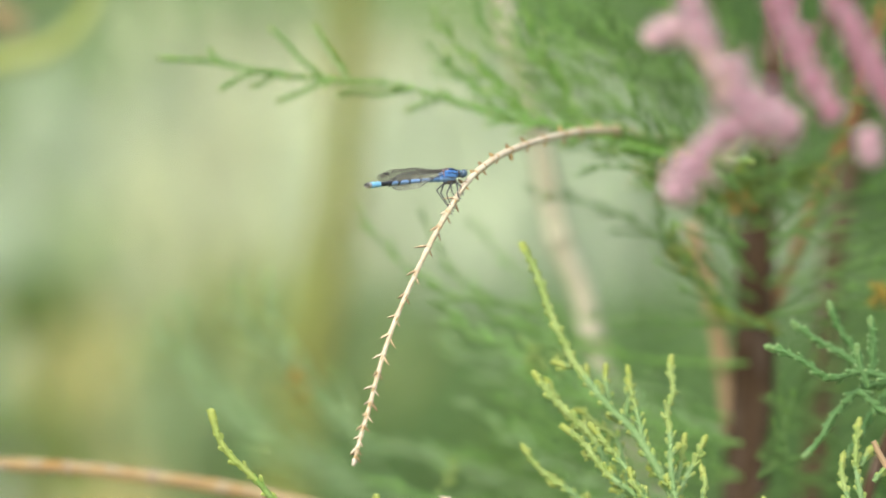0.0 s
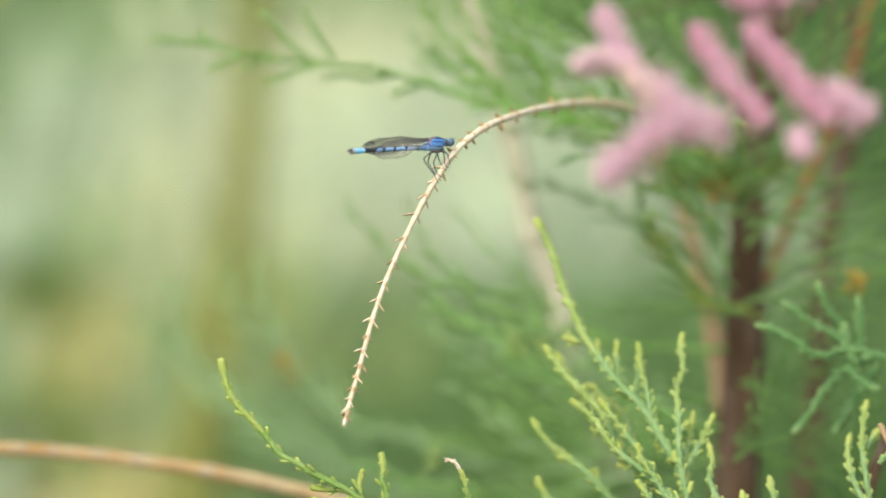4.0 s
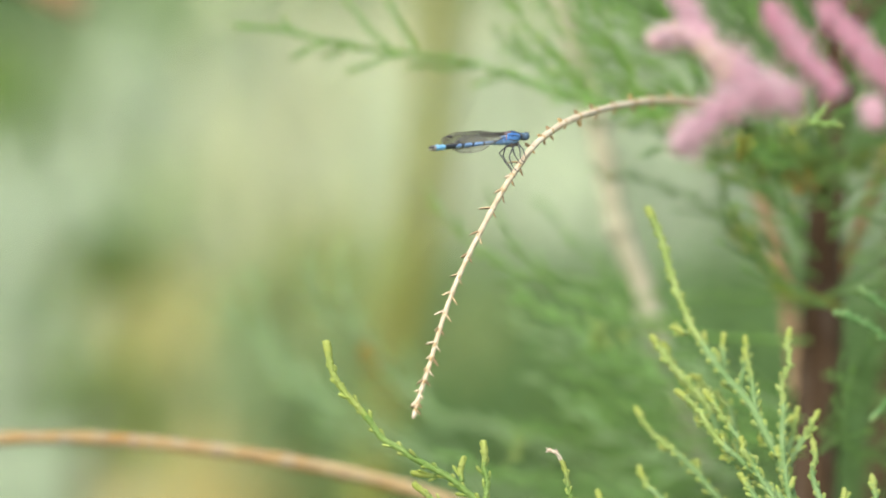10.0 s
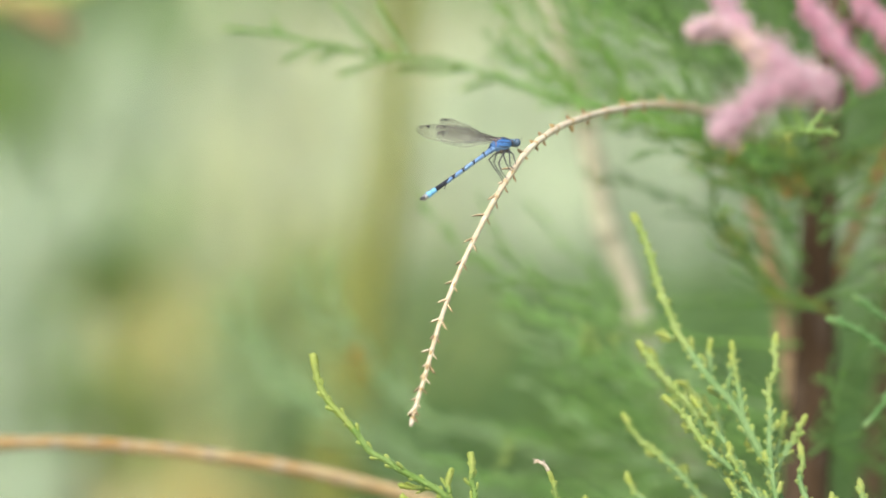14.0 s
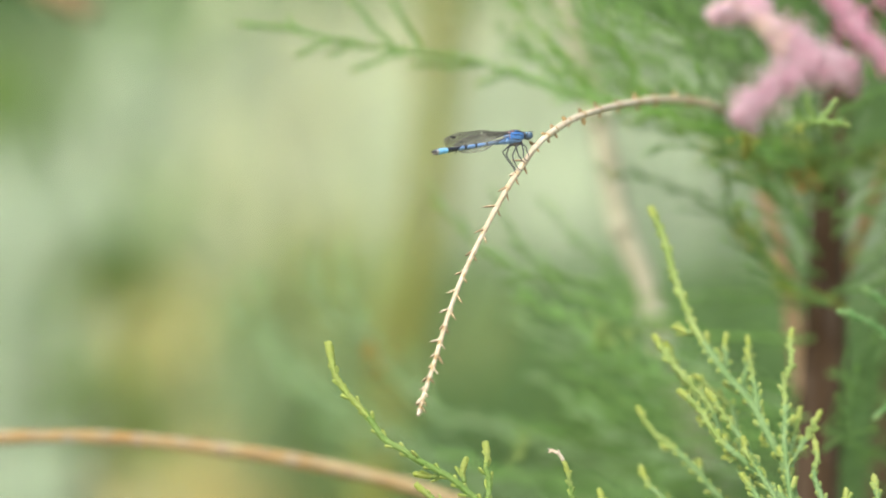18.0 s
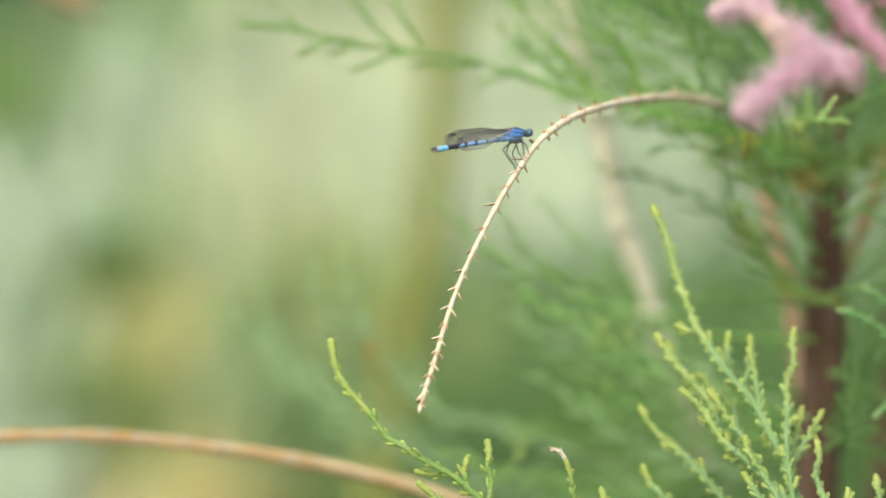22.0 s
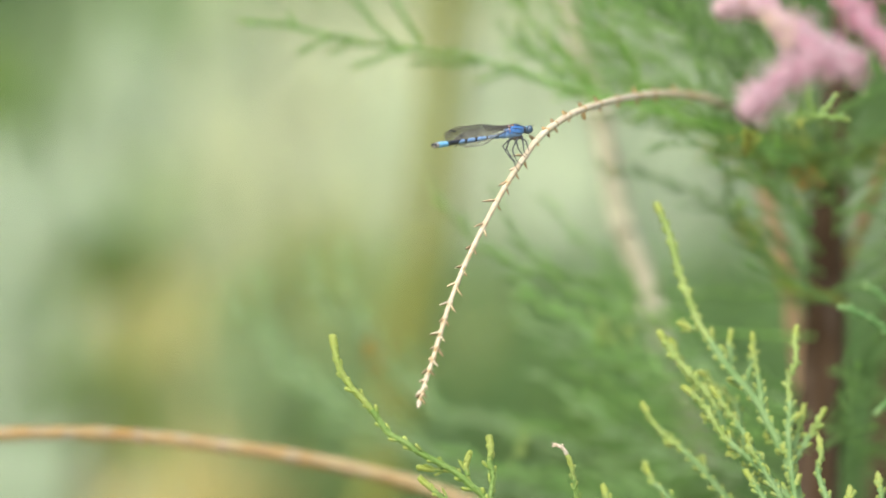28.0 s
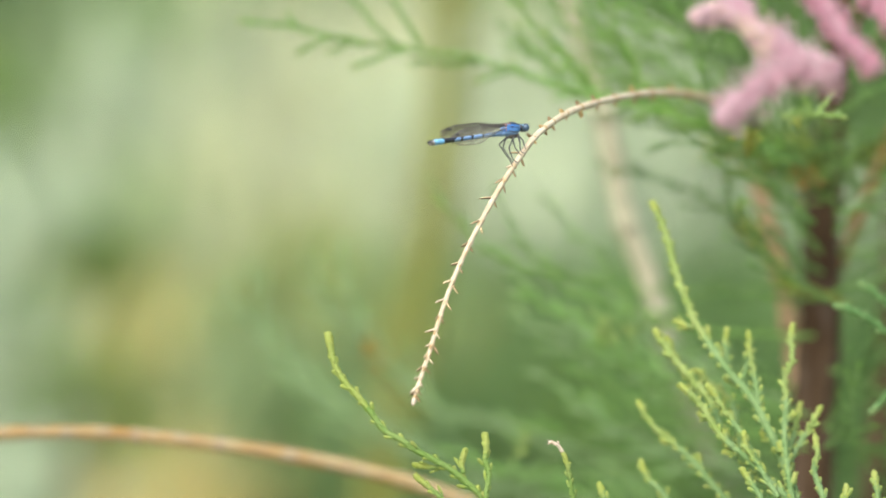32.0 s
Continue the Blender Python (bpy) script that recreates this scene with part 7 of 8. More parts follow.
    walk(FLOWERS, [
        (0, pose(-0.02773, -0.29500, 1.03768, 45.00, 0.00)), (0.5, pose(-0.03459, -0.29500, 1.03391, 36.00, 0.00)), (1, pose(-0.04331, -0.29500, 1.02716, 26.00, 0.00)),
        (1.5, pose(-0.04331, -0.29500, 1.02478, 24.00, 0.00)), (2, pose(-0.03510, -0.29500, 1.03037, 22.00, 0.00)), (2.5, pose(-0.03210, -0.29500, 1.03331, 17.00, 0.00)),
        (3, pose(-0.02933, -0.29500, 1.03536, 13.00, 0.00)), (3.5, pose(-0.04102, -0.29500, 1.03055, 6.00, 0.00)), (4, pose(-0.03920, -0.29500, 1.03105, 3.00, 0.00)),
        (4.5, pose(-0.04077, -0.29500, 1.03171)), (6.5, pose(-0.04023, -0.29500, 1.03277)), (7, pose(-0.04946, -0.29500, 1.02941)),
        (7.5, pose(-0.04340, -0.29500, 1.03421)), (8, pose(-0.04804, -0.29500, 1.02978)), (8.5, pose(-0.04620, -0.29500, 1.03176)),
        (9, pose(-0.04265, -0.29500, 1.03496)), (9.5, pose(-0.04552, -0.29500, 1.03384)), (10, pose(-0.03888, -0.27500, 1.03605)),
        (10.5, pose(-0.02471, -0.25500, 1.04304)), (11, pose(-0.02960, -0.25477, 1.04090)), (11.5, pose(-0.03056, -0.25453, 1.04105)),
        (12, pose(-0.03060, -0.25430, 1.04118)), (12.5, pose(-0.02860, -0.25407, 1.04084)), (13, pose(-0.02848, -0.25384, 1.04073)),
        (13.5, pose(-0.02787, -0.25360, 1.04021)), (14, pose(-0.02716, -0.25337, 1.04042)), (14.5, pose(-0.02838, -0.25314, 1.04021)),
        (16.5, pose(-0.02597, -0.25221, 1.04102)), (18, pose(-0.02503, -0.25151, 1.04225)), (19, pose(-0.02542, -0.25105, 1.04210)),
        (20, pose(-0.02523, -0.25058, 1.04219)), (22, pose(-0.02417, -0.24965, 1.04285)), (24, pose(-0.02572, -0.24872, 1.04266)),
        (25, pose(-0.02472, -0.24826, 1.04286)), (27.5, pose(-0.02385, -0.24709, 1.04313)), (28, pose(-0.02336, -0.24686, 1.04309)),
        (29, pose(-0.02292, -0.24640, 1.04292)), (30, pose(-0.02621, -0.24593, 1.04170)), (31, pose(-0.02837, -0.24547, 1.04074)),
        (32, pose(-0.02832, -0.24500, 1.04097))])
    walk(UPPER, [
        (0, pose(-0.07489, -0.01224, 1.05782, 0, -2.3)), (0.5, pose(-0.07629, -0.01224, 1.05766, 0, -2.3)), (1, pose(-0.07540, -0.01224, 1.05759, 0, -2.1)),
        (1.5, pose(-0.07615, -0.01224, 1.05798, 0, -2.5)), (2, pose(-0.07754, -0.01224, 1.05897, 0, -3.2)), (2.5, pose(-0.07815, -0.00902, 1.05843, 0, -3.1)),
        (3, pose(-0.07567, 0.01033, 1.05626, 0, -2)), (3.5, pose(-0.07415, 0.02000, 1.05652, 0, -1.4)), (4, pose(-0.07589, 0.02000, 1.05663, 0, -1.1)),
        (4.5, pose(-0.07466, 0.02000, 1.05634, 0, -1)), (6.5, pose(-0.07485, 0.02000, 1.05497, 0, -0.6)), (7, pose(-0.07440, 0.02000, 1.05472, 0, 0)),
        (7.5, pose(-0.07457, 0.02000, 1.05479, 0, 0)), (8, pose(-0.07456, 0.02000, 1.05475, 0, 0)), (8.5, pose(-0.07513, 0.02000, 1.05467, 0, 0)),
        (9, pose(-0.07464, 0.02000, 1.05476, 0, 0)), (9.5, pose(-0.07395, 0.02000, 1.05481, 0, 0)), (10, pose(-0.07439, 0.02000, 1.05492, 0, 0)),
        (10.5, pose(-0.07459, 0.02000, 1.05510, 0, 0)), (11, pose(-0.07433, 0.02000, 1.05520, 0, 0)), (11.5, pose(-0.07465, 0.02000, 1.05559, 0, 0)),
        (12, pose(-0.07514, 0.02000, 1.05600, 0, 0)), (12.5, pose(-0.07506, 0.02000, 1.05608, 0, 0)), (13, pose(-0.07540, 0.02000, 1.05594, 0, 0)),
        (13.5, pose(-0.07546, 0.02000, 1.05587, 0, 0)), (14, pose(-0.07527, 0.02000, 1.05598, 0, 0)), (14.5, pose(-0.07530, 0.02000, 1.05601, 0, 0)),
        (16.5, pose(-0.07475, 0.02000, 1.05535, 0, 0)), (18, pose(-0.07419, 0.02000, 1.05531, 0, 0)), (20, pose(-0.07411, 0.02000, 1.05497, 0, 0)),
        (22, pose(-0.07383, 0.02000, 1.05483, 0, 0)), (24, pose(-0.07402, 0.02000, 1.05476, 0, 0)), (25, pose(-0.07399, 0.02000, 1.05477, 0, 0)),
        (25.5, pose(-0.07360, 0.02000, 1.05476, 0, 0)), (27.5, pose(-0.07363, 0.02000, 1.05450, 0, 0)), (28, pose(-0.07396, 0.02000, 1.05467, 0, 0)),
        (29, pose(-0.07369, 0.02000, 1.05442, 0, 0)), (30, pose(-0.07329, 0.02000, 1.05436, 0, 0)), (31, pose(-0.07319, 0.02000, 1.05447, 0, 0)),
        (32, pose(-0.07281, 0.02000, 1.05421, 0, 0))])
    walk(RIGHT, [
        (0, pose(-0.00468, -0.04113, 0.00097)), (0.5, pose(-0.00446, -0.04113, 0.00098)), (1, pose(-0.00434, -0.04113, 0.00093)), (1.5, pose(-0.00415, -0.04113, 0.00095)), (2, pose(-0.00397, -0.04113, 0.00110)),
        (2.5, pose(-0.00369, -0.03701, 0.00104)), (3, pose(-0.00135, -0.01234, 0.00029)), (3.5, pose(-0.00000, -0.00000, 0.00000)), (32, pose(-0.00000, -0.00000, 0.00000))])
    walk(BRANCHES, [
        (0, pose(-0.00055, -0.02268, 0.00416)), (0.5, pose(-0.00227, -0.02268, 0.00379)), (1, pose(-0.00107, -0.02268, 0.00365)),
        (1.5, pose(-0.00210, -0.02268, 0.00415)), (2, pose(-0.00326, -0.02268, 0.00519)), (2.5, pose(-0.00403, -0.02041, 0.00434)),
        (3, pose(-0.00195, -0.00680, 0.00153)), (3.5, pose(0.00011, 0, 0.00115)), (4, pose(-0.00206, 0, 0.00150)),
        (4.5, pose(-0.00037, 0, 0.00112)), (6.5, pose(-0.00024, 0, 0.00008)), (7, pose(-0.00004, 0, -0.00044)),
        (7.5, pose(-0.00026, 0, -0.00027)), (8, pose(-0.00034, 0, -0.00027)), (8.5, pose(-0.00100, 0, -0.00040)),
        (9, pose(-0.00045, 0, -0.00027)), (9.5, pose(0.00008, 0, -0.00023)), (10, pose(-0.00019, 0, -0.00010)),
        (10.5, pose(-0.00058, 0, 0.00008)), (11, pose(-0.00034, 0, 0.00024)), (11.5, pose(-0.00055, 0, 0.00057)),
        (12, pose(-0.00121, 0, 0.00101)), (12.5, pose(-0.00107, 0, 0.00117)), (13, pose(-0.00133, 0, 0.00089)),
        (13.5, pose(-0.00167, 0, 0.00091)), (14, pose(-0.00124, 0, 0.00090)), (14.5, pose(-0.00142, 0, 0.00098)),
        (16.5, pose(-0.00077, 0, 0.00039)), (18, pose(-0.00010, 0, 0.00031)), (20, pose(0.00000, 0, 0.00000)),
        (22, pose(0.00023, 0, -0.00013)), (24, pose(0.00012, 0, -0.00025)), (25, pose(0.00023, 0, -0.00030)),
        (25.5, pose(0.00049, 0, -0.00031)), (27.5, pose(0.00058, 0, -0.00054)), (28, pose(0.00017, 0, -0.00033)),
        (29, pose(0.00045, 0, -0.00049)), (30, pose(0.00101, 0, -0.00065)), (31, pose(0.00126, 0, -0.00046)),
        (32, pose(0.00178, 0, -0.00069))])
    walk(ARCH, [
        (0, pose(0.00043, 0, 0.00260)), (0.5, pose(-0.00049, 0, 0.00237)), (1, pose(0.00009, 0, 0.00231)),
        (1.5, pose(-0.00048, 0, 0.00260)), (2, pose(-0.00111, 0, 0.00317)), (2.5, pose(-0.00151, 0, 0.00264)),
        (3, pose(-0.00077, 0, 0.00095)), (3.5, pose(0.00006, 0, 0.00069)), (4, pose(-0.00103, 0, 0.00090)),
        (4.5, pose(-0.00018, 0, 0.00067)), (6.5, pose(-0.00012, 0, 0.00005)), (7, pose(-0.00002, 0, -0.00026)),
        (7.5, pose(-0.00013, 0, -0.00016)), (8, pose(-0.00017, 0, -0.00016)), (8.5, pose(-0.00050, 0, -0.00024)),
        (9, pose(-0.00023, 0, -0.00016)), (9.5, pose(0.00004, 0, -0.00014)), (10, pose(-0.00010, 0, -0.00006)),
        (10.5, pose(-0.00029, 0, 0.00005)), (11, pose(-0.00017, 0, 0.00014)), (11.5, pose(-0.00027, 0, 0.00034)),
        (12, pose(-0.00060, 0, 0.00061)), (12.5, pose(-0.00054, 0, 0.00070)), (13, pose(-0.00067, 0, 0.00053)),
        (13.5, pose(-0.00083, 0, 0.00055)), (14, pose(-0.00062, 0, 0.00054)), (14.5, pose(-0.00071, 0, 0.00059)),
        (16.5, pose(-0.00038, 0, 0.00024)), (18, pose(-0.00005, 0, 0.00018)), (20, pose(0.00000, 0, 0.00000)),
        (22, pose(0.00011, 0, -0.00008)), (24, pose(0.00006, 0, -0.00015)), (25, pose(0.00012, 0, -0.00018)),
        (25.5, pose(0.00025, 0, -0.00019)), (27.5, pose(0.00029, 0, -0.00032)), (28, pose(0.00008, 0, -0.00020)),
        (29, pose(0.00022, 0, -0.00029)), (30, pose(0.00050, 0, -0.00039)), (31, pose(0.00063, 0, -0.00028)),
        (32, pose(0.00089, 0, -0.00041))])
    walk(PALE_STALK, [
        (0, pose(0.09586, 0.27, 0.00784)), (0.5, pose(0.09311, 0.27, 0.00647)), (1, pose(0.09539, 0.27, 0.00602)),
        (1.5, pose(0.09350, 0.27, 0.00725)), (2, pose(0.09318, 0.27, 0.00921)), (2.5, pose(0.09153, 0.27, 0.00709)),
        (3, pose(0.09043, 0.27, 0.00242)), (3.5, pose(0.09355, 0.27, 0.00083)), (4, pose(0.08974, 0.27, 0.00222)),
        (4.5, pose(0.09314, 0.27, 0.00126)), (6.5, pose(0.09434, 0.27, 0.00043)), (7, pose(0.09370, 0.27, -0.00141)),
        (7.5, pose(0.09332, 0.27, -0.00078)), (8, pose(0.09294, 0.27, -0.00065)), (8.5, pose(0.09191, 0.27, -0.00107)),
        (9, pose(0.09267, 0.27, -0.00068)), (9.5, pose(0.09273, 0.27, -0.00062)), (10, pose(0.09301, 0.27, -0.00032)),
        (10.5, pose(0.09195, 0.27, -0.00002)), (11, pose(0.09213, 0.27, 0.00047)), (11.5, pose(0.09231, 0.27, 0.00091)),
        (12, pose(0.09104, 0.27, 0.00182)), (12.5, pose(0.09135, 0.27, 0.00236)), (13, pose(0.09135, 0.27, 0.00138)),
        (13.5, pose(0.09006, 0.27, 0.00172)), (14, pose(0.09134, 0.27, 0.00131)), (14.5, pose(0.09065, 0.27, 0.00165)),
        (16.5, pose(0.09167, 0.27, 0.00078)), (18, pose(0.09275, 0.27, 0.00045)), (20, pose(0.09291, 0.27, 0.00000)),
        (22, pose(0.09297, 0.27, -0.00022)), (24, pose(0.09315, 0.27, -0.00060)), (25, pose(0.09352, 0.27, -0.00086)),
        (25.5, pose(0.09339, 0.27, -0.00089)), (27.5, pose(0.09387, 0.27, -0.00118)), (28, pose(0.09316, 0.27, -0.00069)),
        (29, pose(0.09346, 0.27, -0.00069)), (30, pose(0.09460, 0.27, -0.00132)), (31, pose(0.09541, 0.27, -0.00071)),
        (32, pose(0.09643, 0.27, -0.00101))])
    walk(OLIVE_REED, [
        (0, pose(-0.01292, 1.40000, 0.00000)), (0.5, pose(-0.04552, 1.40000, 0.00000)), (1, pose(-0.00095, 1.40000, 0.00000)),
        (1.5, pose(-0.02690, 1.40000, 0.00000)), (2, pose(-0.04218, 1.40000, 0.00000)), (2.5, pose(-0.04967, 1.40000, 0.00000)),
        (3, pose(-0.08196, 1.40000, 0.00000)), (3.5, pose(-0.03032, 1.40000, 0.00000)), (4, pose(-0.07097, 1.40000, 0.00000)),
        (4.5, pose(-0.03878, 1.40000, 0.00000)), (6.5, pose(0.00307, 1.40000, 0.00000)), (7, pose(-0.00909, 1.40000, 0.00000)),
        (7.5, pose(-0.00614, 1.40000, 0.00000)), (8, pose(-0.00804, 1.40000, 0.00000)), (8.5, pose(-0.00967, 1.40000, 0.00000)),
        (9, pose(-0.00386, 1.40000, 0.00000)), (9.5, pose(-0.00473, 1.40000, 0.00000)), (10, pose(-0.00479, 1.40000, 0.00000)),
        (10.5, pose(-0.01153, 1.40000, 0.00000)), (11, pose(-0.00614, 1.40000, 0.00000)), (11.5, pose(-0.01173, 1.40000, 0.00000)),
        (12, pose(-0.01683, 1.40000, 0.00000)), (12.5, pose(-0.01826, 1.40000, 0.00000)), (13, pose(-0.02036, 1.40000, 0.00000)),
        (13.5, pose(-0.02262, 1.40000, 0.00000)), (14, pose(-0.02504, 1.40000, 0.00000)), (14.5, pose(-0.01812, 1.40000, 0.00000)),
        (16.5, pose(-0.01247, 1.40000, 0.00000)), (18, pose(-0.00423, 1.40000, 0.00000)), (19, pose(-0.00362, 1.40000, 0.00000)),
        (20, pose(-0.00301, 1.40000, 0.00000)), (22, pose(-0.00160, 1.40000, 0.00000)), (24, pose(-0.00073, 1.40000, 0.00000)),
        (25, pose(-0.00027, 1.40000, 0.00000)), (27.5, pose(-0.00023, 1.40000, 0.00000)), (28, pose(-0.00000, 1.40000, 0.00000)),
        (29, pose(0.00231, 1.40000, 0.00000)), (30, pose(0.00450, 1.40000, 0.00000)), (31, pose(0.00666, 1.40000, 0.00000)),
        (32, pose(0.00850, 1.40000, 0.00000))])
    walk(PLUME, [
        (0, pose(-0.26222, 0.55000, 0.00801)), (0.5, pose(-0.27822, 0.55000, 0.01866)), (1, pose(-0.28417, 0.55000, 0.02219)),
        (4.5, pose(-0.28700, 0.55000, 0.01595)), (6.5, pose(-0.27174, 0.55000, 0.01527)), (7, pose(-0.27685, 0.55000, 0.01351)),
        (8, pose(-0.27347, 0.55000, 0.01010)), (9, pose(-0.27061, 0.55000, 0.00242)), (9.5, pose(-0.26875, 0.55000, 0.00162)),
        (10, pose(-0.26591, 0.55000, 0.00108)), (10.5, pose(-0.26531, 0.55000, -0.00212)), (11, pose(-0.26275, 0.55000, -0.00164)),
        (11.5, pose(-0.26259, 0.55000, -0.00157)), (12, pose(-0.26503, 0.55000, -0.00547)), (12.5, pose(-0.26530, 0.55000, -0.00758)),
        (13, pose(-0.26526, 0.55000, -0.00587)), (13.5, pose(-0.26796, 0.55000, -0.00510)), (14, pose(-0.26867, 0.55000, -0.00486)),
        (14.5, pose(-0.26956, 0.55000, -0.00178)), (16.5, pose(-0.26784, 0.55000, 0.00015)), (17, pose(-0.26502, 0.55000, 0.00094)),
        (20, pose(-0.26279, 0.55000, 0.00177)), (22, pose(-0.26331, 0.55000, 0.00161)), (25, pose(-0.26224, 0.55000, 0.00192)),
        (27.5, pose(-0.26698, 0.55000, 0.01210)), (32, pose(-0.26813, 0.55000, 0.01551))])
    walk(BENT, [
        (0, pose(-0.23747, 0.55000, 0.01423)), (0.5, pose(-0.26119, 0.55000, 0.03039)), (1, pose(-0.28369, 0.55000, 0.04385)),
        (1.5, pose(-0.27692, 0.55000, 0.04151)), (2, pose(-0.25647, 0.55000, 0.02932)), (2.5, pose(-0.27361, 0.55000, 0.04368)),
        (3, pose(-0.28870, 0.55000, 0.04240)), (3.5, pose(-0.28635, 0.55000, 0.03494)), (4, pose(-0.26445, 0.55000, 0.02496)),
        (4.5, pose(-0.28210, 0.55000, 0.03541)), (6.5, pose(-0.31112, 0.55000, 0.04359)), (11, pose(-0.29617, 0.55000, 0.04062)),
        (11.5, pose(-0.27388, 0.55000, 0.03295)), (12, pose(-0.25087, 0.55000, 0.02683)), (12.5, pose(-0.24450, 0.55000, 0.02406)),
        (13, pose(-0.24579, 0.55000, 0.02598)), (13.5, pose(-0.24783, 0.55000, 0.02676)), (14, pose(-0.24788, 0.55000, 0.02788)),
        (14.5, pose(-0.26337, 0.55000, 0.03605)), (16.5, pose(-0.29285, 0.55000, 0.04352)), (32, pose(-0.29860, 0.55000, 0.04159))])
    walk(DAMSEL, [
        (0, pose(0.01977, 0.00444, 1.02888, 0, 0, 37.8)), (0.5, pose(0.01970, 0.00444, 1.02922, 0, 0, 32.6)), (1, pose(0.01900, 0.00444, 1.02971, 0, 0, 29.0)),
        (1.5, pose(0.01877, 0.00444, 1.02943, 0, 0, 31.1)), (2, pose(0.01932, 0.00444, 1.02958, 0, 0, 31.1)), (2.5, pose(0.01999, 0.00444, 1.03022, 0, 0, 36.5)),
        (3, pose(0.02013, 0.00444, 1.03102, 0, 0, 40.0)), (3.5, pose(0.01995, 0.00444, 1.03168, 0, 0, 38.6)), (4, pose(0.01987, 0.00444, 1.03103, 0, 0, 35.9)),
        (4.5, pose(0.01973, 0.00444, 1.03062, 0, 0, 32.7)), (6.5, pose(0.01921, 0.00444, 1.03081, 0, 0, 35.9)), (7, pose(0.01924, 0.00444, 1.03002, 0, 0, 36.6)),
        (7.5, pose(0.01920, 0.00444, 1.03031, 0, 0, 35.9)), (8, pose(0.01887, 0.00444, 1.03031, 0, 0, 35.9)), (8.5, pose(0.01932, 0.00444, 1.03031, 0, 0, 36.6)),
        (9, pose(0.01972, 0.00444, 1.03034, 0, 0, 40.0)), (9.5, pose(0.01950, 0.00444, 1.02969, 0, 0, 39.0)), (10, pose(0.01917, 0.00444, 1.02947, 0, 0, 39.6)),
        (10.5, pose(0.01944, 0.00444, 1.02953, 0, 0, 38.4)), (11, pose(0.01972, 0.00444, 1.02951, 0, 0, 39.1)), (11.5, pose(0.01970, 0.00444, 1.02919, 0, 0, 40.0)),
        (12, pose(0.01852, 0.00444, 1.02851, 0, 0, 28.2)), (12.5, pose(0.01819, 0.00444, 1.02867, 0, 0, 29.0)), (13, pose(0.01844, 0.00444, 1.02899, 0, 0, 28.1)),
        (13.5, pose(0.01830, 0.00444, 1.02902, 0, 0, 28.9)), (13.7, pose(0.01847, 0.00444, 1.02894, 0, 0, 29.0)), (13.8, pose(0.01836, 0.00444, 1.02910, 0, 0, 2.2)),
        (13.9, pose(0.01855, 0.00444, 1.02926, 0, 0, 14.4)), (14, pose(0.01858, 0.00444, 1.02942, 0, 0, 33.3)), (14.1, pose(0.01849, 0.00444, 1.02937, 0, 0, 34.5)),
        (14.2, pose(0.01855, 0.00444, 1.02933, 0, 0, 32.9)), (14.5, pose(0.01858, 0.00444, 1.02934, 0, 0, 32.6)), (16.5, pose(0.01894, 0.00444, 1.02948, 0, 0, 38.7)),
        (18, pose(0.01904, 0.00444, 1.02925, 0, 0, 38.8)), (19, pose(0.01904, 0.00444, 1.02924, 0, 0, 39.4)), (20, pose(0.01904, 0.00444, 1.02924, 0, 0, 38.8)),
        (22, pose(0.01904, 0.00444, 1.02964, 0, 0, 38.8)), (24, pose(0.01896, 0.00444, 1.02958, 0, 0, 38.8)), (25, pose(0.01896, 0.00444, 1.02959, 0, 0, 38.8)),
        (27.5, pose(0.01887, 0.00444, 1.02981, 0, 0, 38.8)), (28, pose(0.01886, 0.00444, 1.02975, 0, 0, 38.8)), (29, pose(0.01886, 0.00444, 1.02975, 0, 0, 38.8)),
        (30, pose(0.01887, 0.00444, 1.02993, 0, 0, 38.8)), (31, pose(0.01904, 0.00444, 1.03009, 0, 0, 38.2)), (32, pose(0.01887, 0.00444, 1.02987, 0, 0, 38.3))])
